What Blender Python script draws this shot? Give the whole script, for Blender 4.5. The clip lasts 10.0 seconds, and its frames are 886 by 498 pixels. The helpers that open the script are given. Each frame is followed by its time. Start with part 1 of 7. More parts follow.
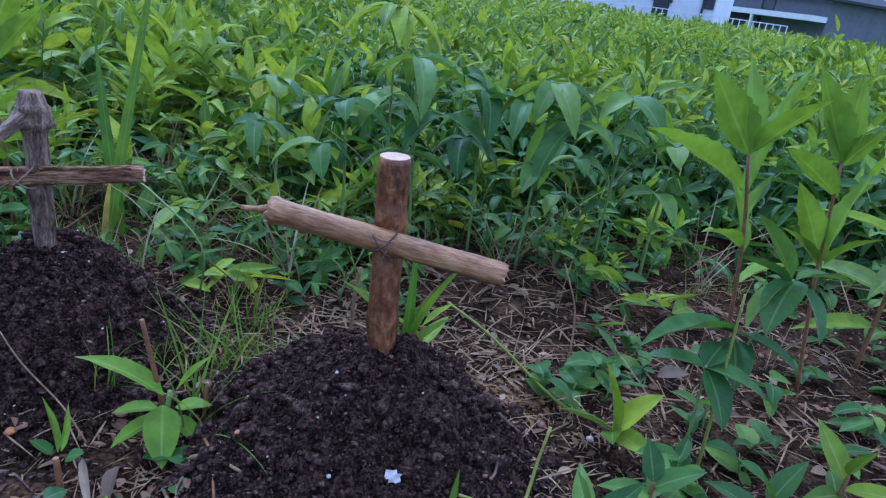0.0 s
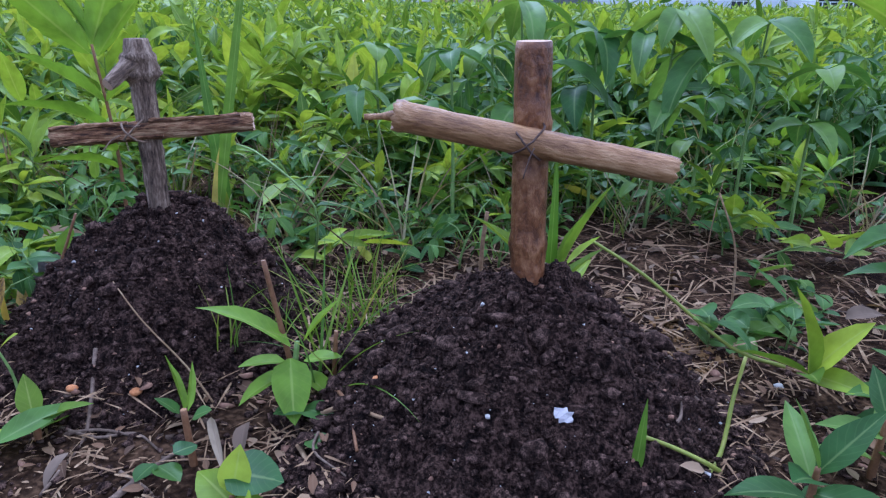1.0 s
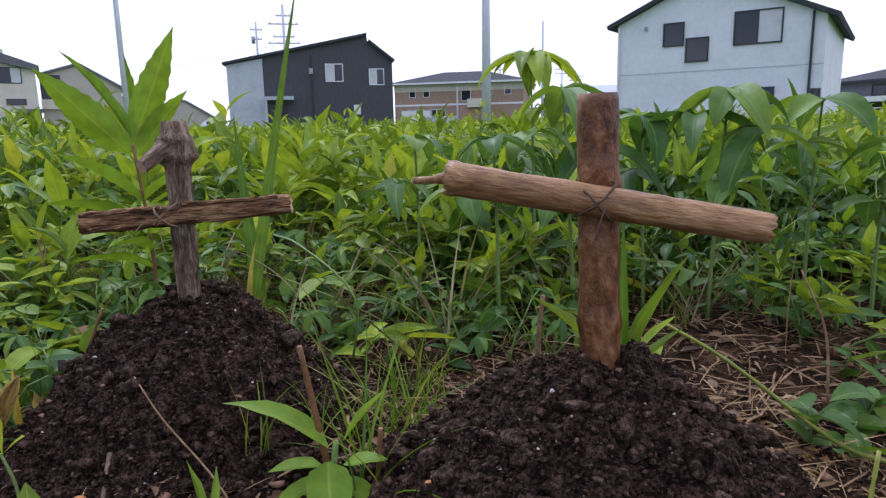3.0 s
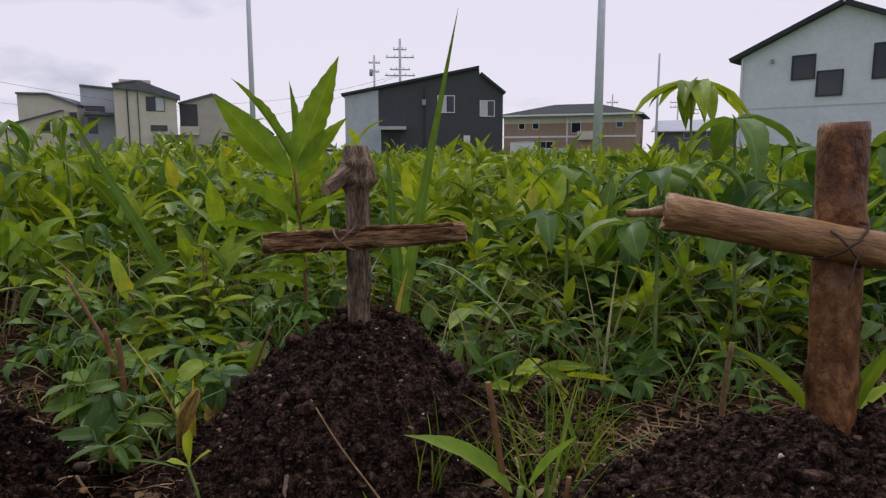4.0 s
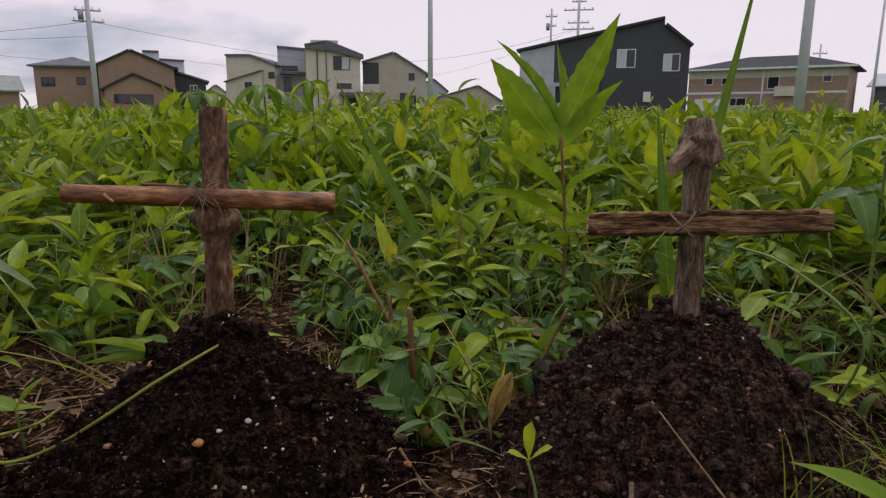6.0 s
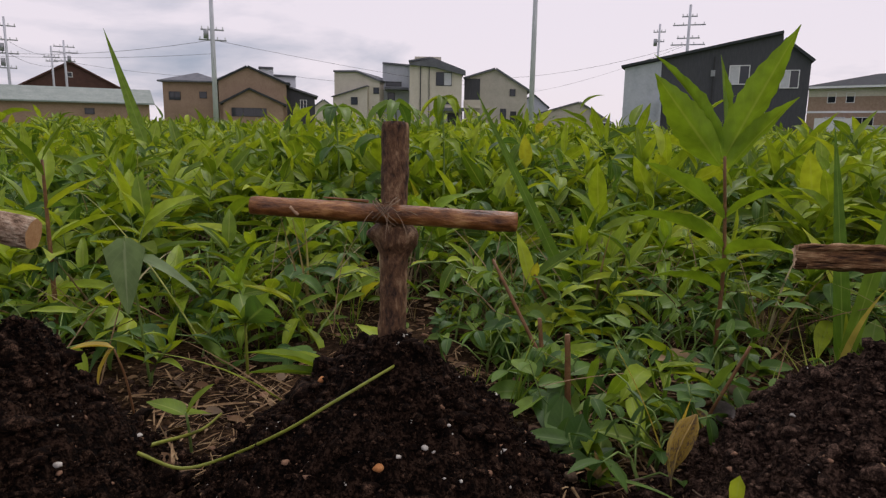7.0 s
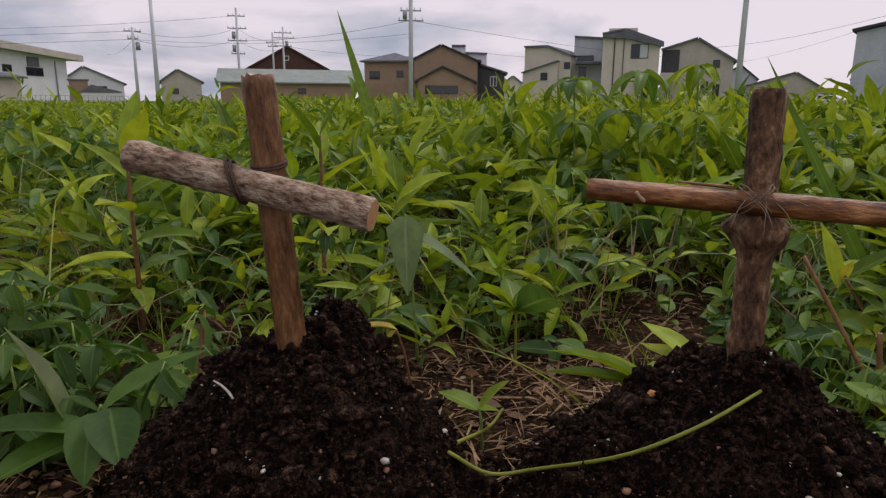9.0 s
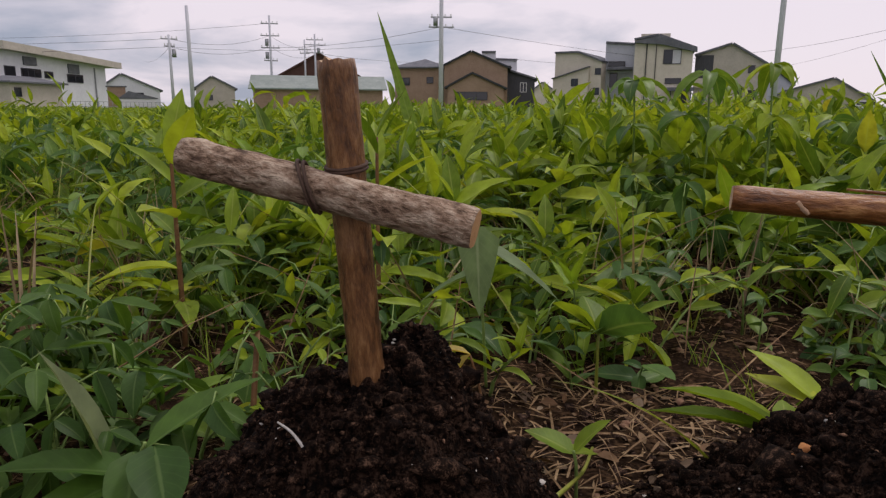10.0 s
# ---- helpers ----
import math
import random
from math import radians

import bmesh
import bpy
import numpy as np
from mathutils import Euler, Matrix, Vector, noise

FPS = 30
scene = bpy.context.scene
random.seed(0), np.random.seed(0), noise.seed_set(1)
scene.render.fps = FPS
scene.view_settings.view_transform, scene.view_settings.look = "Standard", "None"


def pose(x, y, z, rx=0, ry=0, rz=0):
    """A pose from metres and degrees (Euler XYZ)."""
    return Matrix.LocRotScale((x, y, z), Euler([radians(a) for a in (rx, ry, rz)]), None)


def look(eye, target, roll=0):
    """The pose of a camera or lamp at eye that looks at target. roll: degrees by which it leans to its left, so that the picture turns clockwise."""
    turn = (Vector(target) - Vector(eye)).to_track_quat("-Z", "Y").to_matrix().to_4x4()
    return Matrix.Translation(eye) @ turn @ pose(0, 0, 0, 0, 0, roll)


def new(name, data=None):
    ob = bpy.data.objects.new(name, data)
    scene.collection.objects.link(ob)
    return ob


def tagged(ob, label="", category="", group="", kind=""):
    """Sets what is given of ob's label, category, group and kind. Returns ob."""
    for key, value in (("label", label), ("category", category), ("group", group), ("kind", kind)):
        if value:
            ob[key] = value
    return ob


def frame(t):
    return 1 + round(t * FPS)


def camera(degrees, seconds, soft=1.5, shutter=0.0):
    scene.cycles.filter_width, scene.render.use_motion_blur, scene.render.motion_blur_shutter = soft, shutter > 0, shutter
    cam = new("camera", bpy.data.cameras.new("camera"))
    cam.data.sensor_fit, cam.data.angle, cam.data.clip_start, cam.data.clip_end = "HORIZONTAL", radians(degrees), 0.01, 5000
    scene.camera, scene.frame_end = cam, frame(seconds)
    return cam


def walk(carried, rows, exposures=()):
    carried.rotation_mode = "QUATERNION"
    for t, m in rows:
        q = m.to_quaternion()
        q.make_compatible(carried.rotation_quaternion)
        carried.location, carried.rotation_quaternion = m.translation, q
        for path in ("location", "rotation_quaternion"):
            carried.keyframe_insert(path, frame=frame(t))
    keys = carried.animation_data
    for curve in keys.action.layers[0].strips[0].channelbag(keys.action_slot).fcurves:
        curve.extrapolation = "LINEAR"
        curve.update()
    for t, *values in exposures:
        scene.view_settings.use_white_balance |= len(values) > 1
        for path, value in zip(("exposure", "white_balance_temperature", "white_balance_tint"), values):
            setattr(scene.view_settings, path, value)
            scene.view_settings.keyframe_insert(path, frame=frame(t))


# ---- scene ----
cam = camera(68.2, 10.0, 1.3)
PATH = [
    (0, (0.391, -0.094, 0.359), (0.399, 1.761, -0.39), 8.3),
    (0.5, (0.349, -0.082, 0.294), (0.257, 1.802, -0.371), 2.5),
    (1, (0.357, -0.062, 0.264), (0.092, 1.792, -0.437), 0.9),
    (1.5, (0.357, -0.053, 0.248), (0.062, 1.833, -0.349), -0.0),
    (2, (0.362, -0.044, 0.24), (0.059, 1.867, -0.268), -0.2),
    (2.2, (0.361, -0.042, 0.238), (0.06, 1.893, -0.166), -0.1),
    (3.3, (0.322, -0.022, 0.228), (-0.134, 1.895, -0.115), -1.8),
    (3.5, (0.311, -0.023, 0.23), (-0.225, 1.88, -0.072), -1.6),
    (4, (0.28, -0.02, 0.228), (-0.401, 1.84, -0.049), -0.0),
    (4.5, (0.246, -0.028, 0.225), (-0.539, 1.782, -0.098), 0.4),
    (5, (0.216, -0.025, 0.232), (-0.67, 1.731, -0.131), 0.0),
    (5.5, (0.183, -0.03, 0.239), (-0.82, 1.653, -0.165), -0.3),
    (5.7, (0.175, -0.03, 0.237), (-0.879, 1.618, -0.178), -0.0),
    (6.8, (0.116, -0.053, 0.243), (-1.172, 1.437, -0.108), 0.6),
    (7, (0.104, -0.051, 0.238), (-1.241, 1.385, -0.123), 1.0),
    (7.5, (0.075, -0.056, 0.248), (-1.34, 1.312, -0.103), 1.6),
    (8, (0.051, -0.069, 0.245), (-1.5, 1.148, -0.093), 1.1),
    (8.5, (0.028, -0.079, 0.238), (-1.616, 0.991, -0.146), 1.0),
    (9, (0.003, -0.084, 0.234), (-1.674, 0.915, -0.202), 0.4),
    (9.5, (-0.03, -0.09, 0.229), (-1.742, 0.845, -0.213), 0.0),
    (10, (-0.066, -0.086, 0.227), (-1.788, 0.84, -0.192), 0.4),
]
# the phone's camera darkens and warms as the bright sky comes into view
EXPOSURES = [(0.0, 0.52, 4150, 15), (0.5, 0.69, 4270, 16), (1.0, 0.80, 4420, 17), (2.2, 0.86, 5030, 16), (3.5, -0.04, 5680, 14), (4.5, -0.33, 6350, 13), (5.5, -0.30, 6400, 14), (7.0, -0.25, 6450, 14), (8.5, -0.37, 6450, 15), (10.0, -0.26, 6500, 15)]
walk(cam, [(t, look(eye, target, roll)) for t, eye, target, roll in PATH], EXPOSURES)

# ---- world, sun ----
world = bpy.data.worlds.new("overcast_sky")
scene.world = world
world.use_nodes = True
wn, wl = world.node_tree.nodes, world.node_tree.links
wn.clear()


def wnode(kind, **values):
    n = wn.new(kind)
    for key, value in values.items():
        n.inputs[key].default_value = value
    return n


SUN_UP, SUN_TURN = 52.0, 25.0
sky = wn.new("ShaderNodeTexSky")
sky.sky_type, sky.sun_disc = "NISHITA", False
sky.sun_elevation, sky.sun_rotation = radians(SUN_UP), radians(-SUN_TURN)
way = wn.new("ShaderNodeTexCoord")
parts_xyz = wn.new("ShaderNodeSeparateXYZ")
wl.new(way.outputs["Generated"], parts_xyz.inputs[0])
lift = wn.new("ShaderNodeMath")
lift.operation, lift.use_clamp = "MAXIMUM", False
lift.inputs[1].default_value = 0.0
wl.new(parts_xyz.outputs["Z"], lift.inputs[0])
over = wn.new("ShaderNodeMath")
over.operation = "ADD"
over.inputs[1].default_value = 0.22
wl.new(lift.outputs[0], over.inputs[0])
flat = wn.new("ShaderNodeVectorMath")
flat.operation = "DIVIDE"
wl.new(way.outputs["Generated"], flat.inputs[0])
wl.new(over.outputs[0], flat.inputs[1])
shift = wn.new("ShaderNodeVectorMath")
shift.operation = "ADD"
shift.inputs[1].default_value = (3.1, 0.4, 0.0)
wl.new(flat.outputs[0], shift.inputs[0])
cloud = wnode("ShaderNodeTexNoise", Scale=1.15, Detail=7.0, Roughness=0.52, Distortion=0.3)
wl.new(shift.outputs[0], cloud.inputs["Vector"])
tone = wn.new("ShaderNodeValToRGB")
tone.color_ramp.elements[0].position, tone.color_ramp.elements[0].color = 0.38, (0.42, 0.47, 0.58, 1)
tone.color_ramp.elements[1].position, tone.color_ramp.elements[1].color = 0.62, (1.01, 0.93, 0.99, 1)
# the cover is thinner to the north-east
west = wn.new("ShaderNodeMath")
west.operation = "MULTIPLY_ADD"
west.inputs[1].default_value = 0.15
wl.new(parts_xyz.outputs["Y"], west.inputs[0])
east = wn.new("ShaderNodeMath")
east.operation = "MULTIPLY_ADD"
east.inputs[1].default_value = 0.12
wl.new(parts_xyz.outputs["X"], east.inputs[0])
add_c = wn.new("ShaderNodeMath")
add_c.operation = "ADD"
add_c.inputs[1].default_value = 0.09
wl.new(cloud.outputs["Fac"], add_c.inputs[0])
wl.new(add_c.outputs[0], east.inputs[2])
wl.new(east.outputs[0], west.inputs[2])
wl.new(west.outputs[0], tone.inputs[0])
# an overcast sky is up to three times as bright overhead as at the horizon
rise = wn.new("ShaderNodeMapRange")
rise.inputs["From Min"].default_value, rise.inputs["From Max"].default_value = 0.25, 1.0
rise.inputs["To Min"].default_value, rise.inputs["To Max"].default_value = 1.0, 1.45
wl.new(parts_xyz.outputs["Z"], rise.inputs["Value"])
bright = wn.new("ShaderNodeVectorMath")
bright.operation = "SCALE"
wl.new(tone.outputs["Color"], bright.inputs[0])
wl.new(rise.outputs[0], bright.inputs["Scale"])
thin = wn.new("ShaderNodeVectorMath")
thin.operation = "SCALE"
thin.inputs["Scale"].default_value = 0.12
wl.new(sky.outputs["Color"], thin.inputs[0])
cover = wn.new("ShaderNodeMix")
cover.data_type = "RGBA"
cover.inputs["Factor"].default_value = 0.93
wl.new(thin.outputs[0], cover.inputs["A"])
wl.new(bright.outputs[0], cover.inputs["B"])
back = wnode("ShaderNodeBackground", Strength=1.0)
wl.new(cover.outputs["Result"], back.inputs["Color"])
out = wn.new("ShaderNodeOutputWorld")
wl.new(back.outputs[0], out.inputs["Surface"])

sun = new("sun", bpy.data.lights.new("sun", "SUN"))
sun.data.energy, sun.data.angle, sun.data.color = 1.25, radians(14), (1.0, 0.96, 0.9)
sun.matrix_world = look((-20 * math.sin(radians(SUN_TURN)), 20 * math.cos(radians(SUN_TURN)), 20 * math.tan(radians(SUN_UP))), (0, 0, 0))


# ---- materials ----
def material(name):
    m = bpy.data.materials.new(name)
    m.use_nodes = True
    nodes, links = m.node_tree.nodes, m.node_tree.links
    return m, nodes, links, nodes["Principled BSDF"]


def ramp(nodes, stops):
    r = nodes.new("ShaderNodeValToRGB")
    e = r.color_ramp.elements
    while len(e) < len(stops):
        e.new(0.5)
    for el, (at, c) in zip(e, stops):
        el.position, el.color = at, (*c, 1)
    return r


def surface(name, dark, mid, light, scale, rough=0.8, bump=0.3, depth=0.002, stretch=(1, 1, 1), fine=6.0, spread=(0.3, 0.52, 0.72), metal=0.0, spec=0.3, jitter=0.0):
    """A mottled surface: noise at two scales gives the colour, the finer one the relief."""
    m, nodes, links, bsdf = material(name)
    tc = nodes.new("ShaderNodeTexCoord")
    mp = nodes.new("ShaderNodeMapping")
    mp.inputs["Scale"].default_value = stretch
    links.new(tc.outputs["Object"], mp.inputs[0])
    vec = mp.outputs[0]
    if jitter:
        info = nodes.new("ShaderNodeObjectInfo")
        sh = nodes.new("ShaderNodeVectorMath")
        sh.operation = "MULTIPLY_ADD"
        sh.inputs[1].default_value = (jitter, jitter, jitter)
        links.new(info.outputs["Random"], sh.inputs[0])
        links.new(vec, sh.inputs[2])
        vec = sh.outputs[0]
    a = nodes.new("ShaderNodeTexNoise")
    a.inputs["Scale"].default_value, a.inputs["Detail"].default_value, a.inputs["Roughness"].default_value = scale, 5, 0.6
    b = nodes.new("ShaderNodeTexNoise")
    b.inputs["Scale"].default_value, b.inputs["Detail"].default_value, b.inputs["Roughness"].default_value = scale * fine, 4, 0.65
    links.new(vec, a.inputs["Vector"])
    links.new(vec, b.inputs["Vector"])
    mix = nodes.new("ShaderNodeMix")
    mix.inputs["Factor"].default_value = 0.45
    links.new(a.outputs["Fac"], mix.inputs["A"])
    links.new(b.outputs["Fac"], mix.inputs["B"])
    r = ramp(nodes, list(zip(spread, (dark, mid, light))))
    links.new(mix.outputs["Result"], r.inputs[0])
    links.new(r.outputs[0], bsdf.inputs["Base Color"])
    bsdf.inputs["Roughness"].default_value, bsdf.inputs["Metallic"].default_value = rough, metal
    bsdf.inputs["Specular IOR Level"].default_value = spec
    bp = nodes.new("ShaderNodeBump")
    bp.inputs["Strength"].default_value, bp.inputs["Distance"].default_value = bump, depth
    links.new(b.outputs["Fac"], bp.inputs["Height"])
    links.new(bp.outputs[0], bsdf.inputs["Normal"])
    return m


def leafy(name, stops, vein, rough=0.42, through_light=0.36, spec=0.3):
    """A leaf blade: a tint of its own for every leaf, paler midrib and side veins, blotches, light shining through."""
    m, nodes, links, bsdf = material(name)
    info, geo = nodes.new("ShaderNodeObjectInfo"), nodes.new("ShaderNodeNewGeometry")
    add = nodes.new("ShaderNodeMath")
    add.operation = "ADD"
    links.new(info.outputs["Random"], add.inputs[0])
    links.new(geo.outputs["Random Per Island"], add.inputs[1])
    fr = nodes.new("ShaderNodeMath")
    fr.operation = "FRACT"
    links.new(add.outputs[0], fr.inputs[0])
    tint = ramp(nodes, stops)
    links.new(fr.outputs[0], tint.inputs[0])
    uv = nodes.new("ShaderNodeUVMap")
    sep = nodes.new("ShaderNodeSeparateXYZ")
    links.new(uv.outputs[0], sep.inputs[0])
    off = nodes.new("ShaderNodeMath")
    off.operation = "SUBTRACT"
    off.inputs[1].default_value = 0.5
    links.new(sep.outputs["Y"], off.inputs[0])
    ab = nodes.new("ShaderNodeMath")
    ab.operation = "ABSOLUTE"
    links.new(off.outputs[0], ab.inputs[0])
    rib = nodes.new("ShaderNodeMapRange")
    rib.inputs["From Min"].default_value, rib.inputs["From Max"].default_value = 0.015, 0.05
    rib.inputs["To Min"].default_value, rib.inputs["To Max"].default_value = 0.42, 0.0
    links.new(ab.outputs[0], rib.inputs["Value"])
    # side veins run forward from the midrib
    slant = nodes.new("ShaderNodeMath")
    slant.operation = "MULTIPLY_ADD"
    slant.inputs[1].default_value = -0.5
    links.new(ab.outputs[0], slant.inputs[0])
    links.new(sep.outputs["X"], slant.inputs[2])
    wv = nodes.new("ShaderNodeMath")
    wv.operation = "MULTIPLY"
    wv.inputs[1].default_value = 52.0
    links.new(slant.outputs[0], wv.inputs[0])
    sn = nodes.new("ShaderNodeMath")
    sn.operation = "SINE"
    links.new(wv.outputs[0], sn.inputs[0])
    sv = nodes.new("ShaderNodeMapRange")
    sv.inputs["From Min"].default_value, sv.inputs["From Max"].default_value = 0.8, 1.0
    sv.inputs["To Min"].default_value, sv.inputs["To Max"].default_value = 0.0, 0.07
    links.new(sn.outputs[0], sv.inputs["Value"])
    mx = nodes.new("ShaderNodeMath")
    mx.operation = "MAXIMUM"
    links.new(rib.outputs[0], mx.inputs[0])
    links.new(sv.outputs[0], mx.inputs[1])
    tc = nodes.new("ShaderNodeTexCoord")
    bl = nodes.new("ShaderNodeTexNoise")
    bl.inputs["Scale"].default_value, bl.inputs["Detail"].default_value = 60, 4
    links.new(geo.outputs["Position"], bl.inputs["Vector"])
    blr = ramp(nodes, [(0.3, (0.72, 0.72, 0.72)), (0.65, (1.1, 1.1, 1.1))])
    links.new(bl.outputs["Fac"], blr.inputs[0])
    mul = nodes.new("ShaderNodeMix")
    mul.data_type, mul.blend_type = "RGBA", "MULTIPLY"
    mul.inputs["Factor"].default_value = 1.0
    links.new(tint.outputs[0], mul.inputs["A"])
    links.new(blr.outputs[0], mul.inputs["B"])
    col = nodes.new("ShaderNodeMix")
    col.data_type = "RGBA"
    links.new(mx.outputs[0], col.inputs["Factor"])
    links.new(mul.outputs["Result"], col.inputs["A"])
    col.inputs["B"].default_value = (*vein, 1)
    links.new(col.outputs["Result"], bsdf.inputs["Base Color"])
    bsdf.inputs["Roughness"].default_value = rough
    bsdf.inputs["Specular IOR Level"].default_value = spec
    bp = nodes.new("ShaderNodeBump")
    bp.inputs["Strength"].default_value, bp.inputs["Distance"].default_value = 0.4, 0.0006
    links.new(mx.outputs[0], bp.inputs["Height"])
    links.new(bp.outputs[0], bsdf.inputs["Normal"])
    tr = nodes.new("ShaderNodeBsdfTranslucent")
    warm = nodes.new("ShaderNodeMix")
    warm.data_type, warm.blend_type = "RGBA", "MULTIPLY"
    warm.inputs["Factor"].default_value = 1.0
    warm.inputs["B"].default_value = (1.25, 1.15, 0.55, 1)
    links.new(col.outputs["Result"], warm.inputs["A"])
    links.new(warm.outputs["Result"], tr.inputs["Color"])
    sh = nodes.new("ShaderNodeMixShader")
    sh.inputs[0].default_value = through_light
    links.new(bsdf.outputs[0], sh.inputs[1])
    links.new(tr.outputs[0], sh.inputs[2])
    links.new(sh.outputs[0], nodes["Material Output"].inputs["Surface"])
    return m


LANCE = leafy("lance_leaf", [(0.0, (0.070, 0.138, 0.013)), (0.35, (0.165, 0.255, 0.017)), (0.80, (0.30, 0.405, 0.024)), (0.985, (0.39, 0.47, 0.032)), (1.0, (0.40, 0.38, 0.040))], (0.38, 0.44, 0.10), spec=0.2, rough=0.48)
OVATE = leafy("trifoliate_leaf", [(0.0, (0.044, 0.108, 0.025)), (0.6, (0.100, 0.195, 0.034)), (1.0, (0.19, 0.295, 0.038))], (0.25, 0.34, 0.11), spec=0.22, rough=0.46)
# dark-leaved weeds; where it fills gaps and understory, shade is put into the colour
DEEP_SHADE = leafy("deep_green_shade_leaf", [(0.0, (0.040, 0.095, 0.016)), (1.0, (0.075, 0.150, 0.020))], (0.16, 0.25, 0.07), spec=0.2, rough=0.46)
GREYGREEN = leafy("grey_green_leaf", [(0.0, (0.13, 0.20, 0.075)), (1.0, (0.16, 0.235, 0.09))], (0.34, 0.40, 0.22), spec=0.2, rough=0.5)
FRESH = leafy("fresh_leaf", [(0.0, (0.16, 0.27, 0.018)), (1.0, (0.21, 0.33, 0.022))], (0.34, 0.42, 0.09), spec=0.18, rough=0.48)
BLADE = leafy("grass_blade", [(0.0, (0.085, 0.17, 0.016)), (0.7, (0.165, 0.26, 0.021)), (0.9, (0.23, 0.29, 0.034)), (1.0, (0.36, 0.31, 0.09))], (0.24, 0.33, 0.08), spec=0.2)
FARLEAF = leafy("field_leaf", [(0.0, (0.08, 0.145, 0.012)), (0.5, (0.19, 0.28, 0.0165)), (1.0, (0.33, 0.40, 0.03))], (0.27, 0.34, 0.06), spec=0.2)
YELLOW = leafy("yellowed_leaf", [(0.0, (0.48, 0.36, 0.06)), (1.0, (0.52, 0.42, 0.08))], (0.42, 0.25, 0.06))
PALELEAF = leafy("downy_leaf", [(0.0, (0.17, 0.21, 0.10)), (1.0, (0.20, 0.25, 0.12))], (0.27, 0.31, 0.17), rough=0.7)
DRYLEAF = leafy("dry_leaf", [(0.0, (0.07, 0.038, 0.018)), (0.6, (0.19, 0.105, 0.048)), (1.0, (0.38, 0.27, 0.15))], (0.24, 0.16, 0.09), rough=0.8, through_light=0.15)
PALE_LITTER = leafy("pale_dead_leaf", [(0.0, (0.06, 0.035, 0.018)), (0.7, (0.15, 0.098, 0.054)), (1.0, (0.30, 0.23, 0.15))], (0.20, 0.14, 0.09), rough=0.8, through_light=0.12)
DRYGRASS = leafy("dry_grass_blade", [(0.0, (0.16, 0.11, 0.06)), (0.6, (0.30, 0.23, 0.13)), (1.0, (0.42, 0.38, 0.20))], (0.36, 0.30, 0.18), rough=0.7, through_light=0.2)
STEM = surface("green_stem", (0.10, 0.16, 0.04), (0.17, 0.25, 0.06), (0.24, 0.32, 0.09), 60, 0.5, 0.2, 0.0005)
REDSTEM = surface("reddish_stem", (0.095, 0.048, 0.018), (0.185, 0.090, 0.036), (0.28, 0.16, 0.07), 70, 0.6, 0.3, 0.0006)
LIMESTEM = surface("yellow_green_stem", (0.13, 0.16, 0.02), (0.21, 0.235, 0.03), (0.30, 0.29, 0.06), 50, 0.45, 0.2, 0.0005)
# the first two mounds are of brown soil, the other two of a blacker one with lens falloff put into its colour
SOIL = surface("dark_potting_soil", (0.0045, 0.0028, 0.0023), (0.024, 0.0140, 0.0100), (0.105, 0.063, 0.044), 110, 0.95, 1.0, 0.005, fine=4, spec=0.06, spread=(0.40, 0.5, 0.62))
CRUMB = surface("soil_crumb", (0.0045, 0.0028, 0.0023), (0.029, 0.0175, 0.0125), (0.165, 0.103, 0.072), 240, 0.95, 0.6, 0.001, fine=5, spec=0.06, spread=(0.38, 0.5, 0.64))
DIMMED_SOIL = surface("dimmed_potting_soil", (0.0020, 0.0012, 0.0010), (0.0095, 0.0052, 0.0033), (0.055, 0.031, 0.020), 110, 0.9, 1.0, 0.005, fine=4, spec=0.05, spread=(0.40, 0.5, 0.62))
DIMMED_CRUMB = surface("dimmed_soil_crumb", (0.0020, 0.0012, 0.0010), (0.0115, 0.0063, 0.0040), (0.125, 0.072, 0.045), 240, 0.9, 0.6, 0.001, fine=5, spec=0.05, spread=(0.40, 0.52, 0.66))
GRIT = surface("white_grit", (0.30, 0.28, 0.24), (0.46, 0.43, 0.375), (0.64, 0.61, 0.54), 300, 0.8, 0.3, 0.0005)
BROWNGRIT = surface("brown_grit", (0.10, 0.05, 0.03), (0.22, 0.12, 0.07), (0.36, 0.22, 0.13), 250, 0.85, 0.3, 0.0005, jitter=3)
EARTH = surface("trodden_earth", (0.035, 0.024, 0.016), (0.085, 0.058, 0.038), (0.17, 0.125, 0.085), 28, 0.95, 0.8, 0.006, fine=7, spec=0.15)
STRAW = surface("dry_straw", (0.095, 0.052, 0.022), (0.235, 0.148, 0.070), (0.50, 0.37, 0.205), 40, 0.8, 0.3, 0.0006, jitter=5)
BARK_RED = surface("red_brown_bark", (0.042, 0.014, 0.005), (0.160, 0.064, 0.020), (0.38, 0.20, 0.085), 27, 0.42, 1.0, 0.0020, stretch=(1.6, 1.6, 1), fine=4.5, spread=(0.38, 0.50, 0.66), spec=0.4)
BARK_ORANGE = surface("orange_brown_bark", (0.050, 0.017, 0.005), (0.22, 0.086, 0.022), (0.47, 0.245, 0.085), 18, 0.42, 0.9, 0.0018, stretch=(3, 3, 1), fine=5, spread=(0.38, 0.5, 0.64), spec=0.4)
BARK_TAN = surface("tan_peeled_bark", (0.110, 0.047, 0.015), (0.275, 0.146, 0.052), (0.47, 0.295, 0.135), 13, 0.45, 0.8, 0.0014, stretch=(5, 5, 1), fine=7, spread=(0.36, 0.50, 0.64), spec=0.35)
BARK_GREY = surface("grey_weathered_bark", (0.034, 0.021, 0.012), (0.185, 0.125, 0.078), (0.46, 0.35, 0.235), 22, 0.85, 1.0, 0.004, stretch=(5, 5, 1), fine=6, spread=(0.38, 0.5, 0.63))
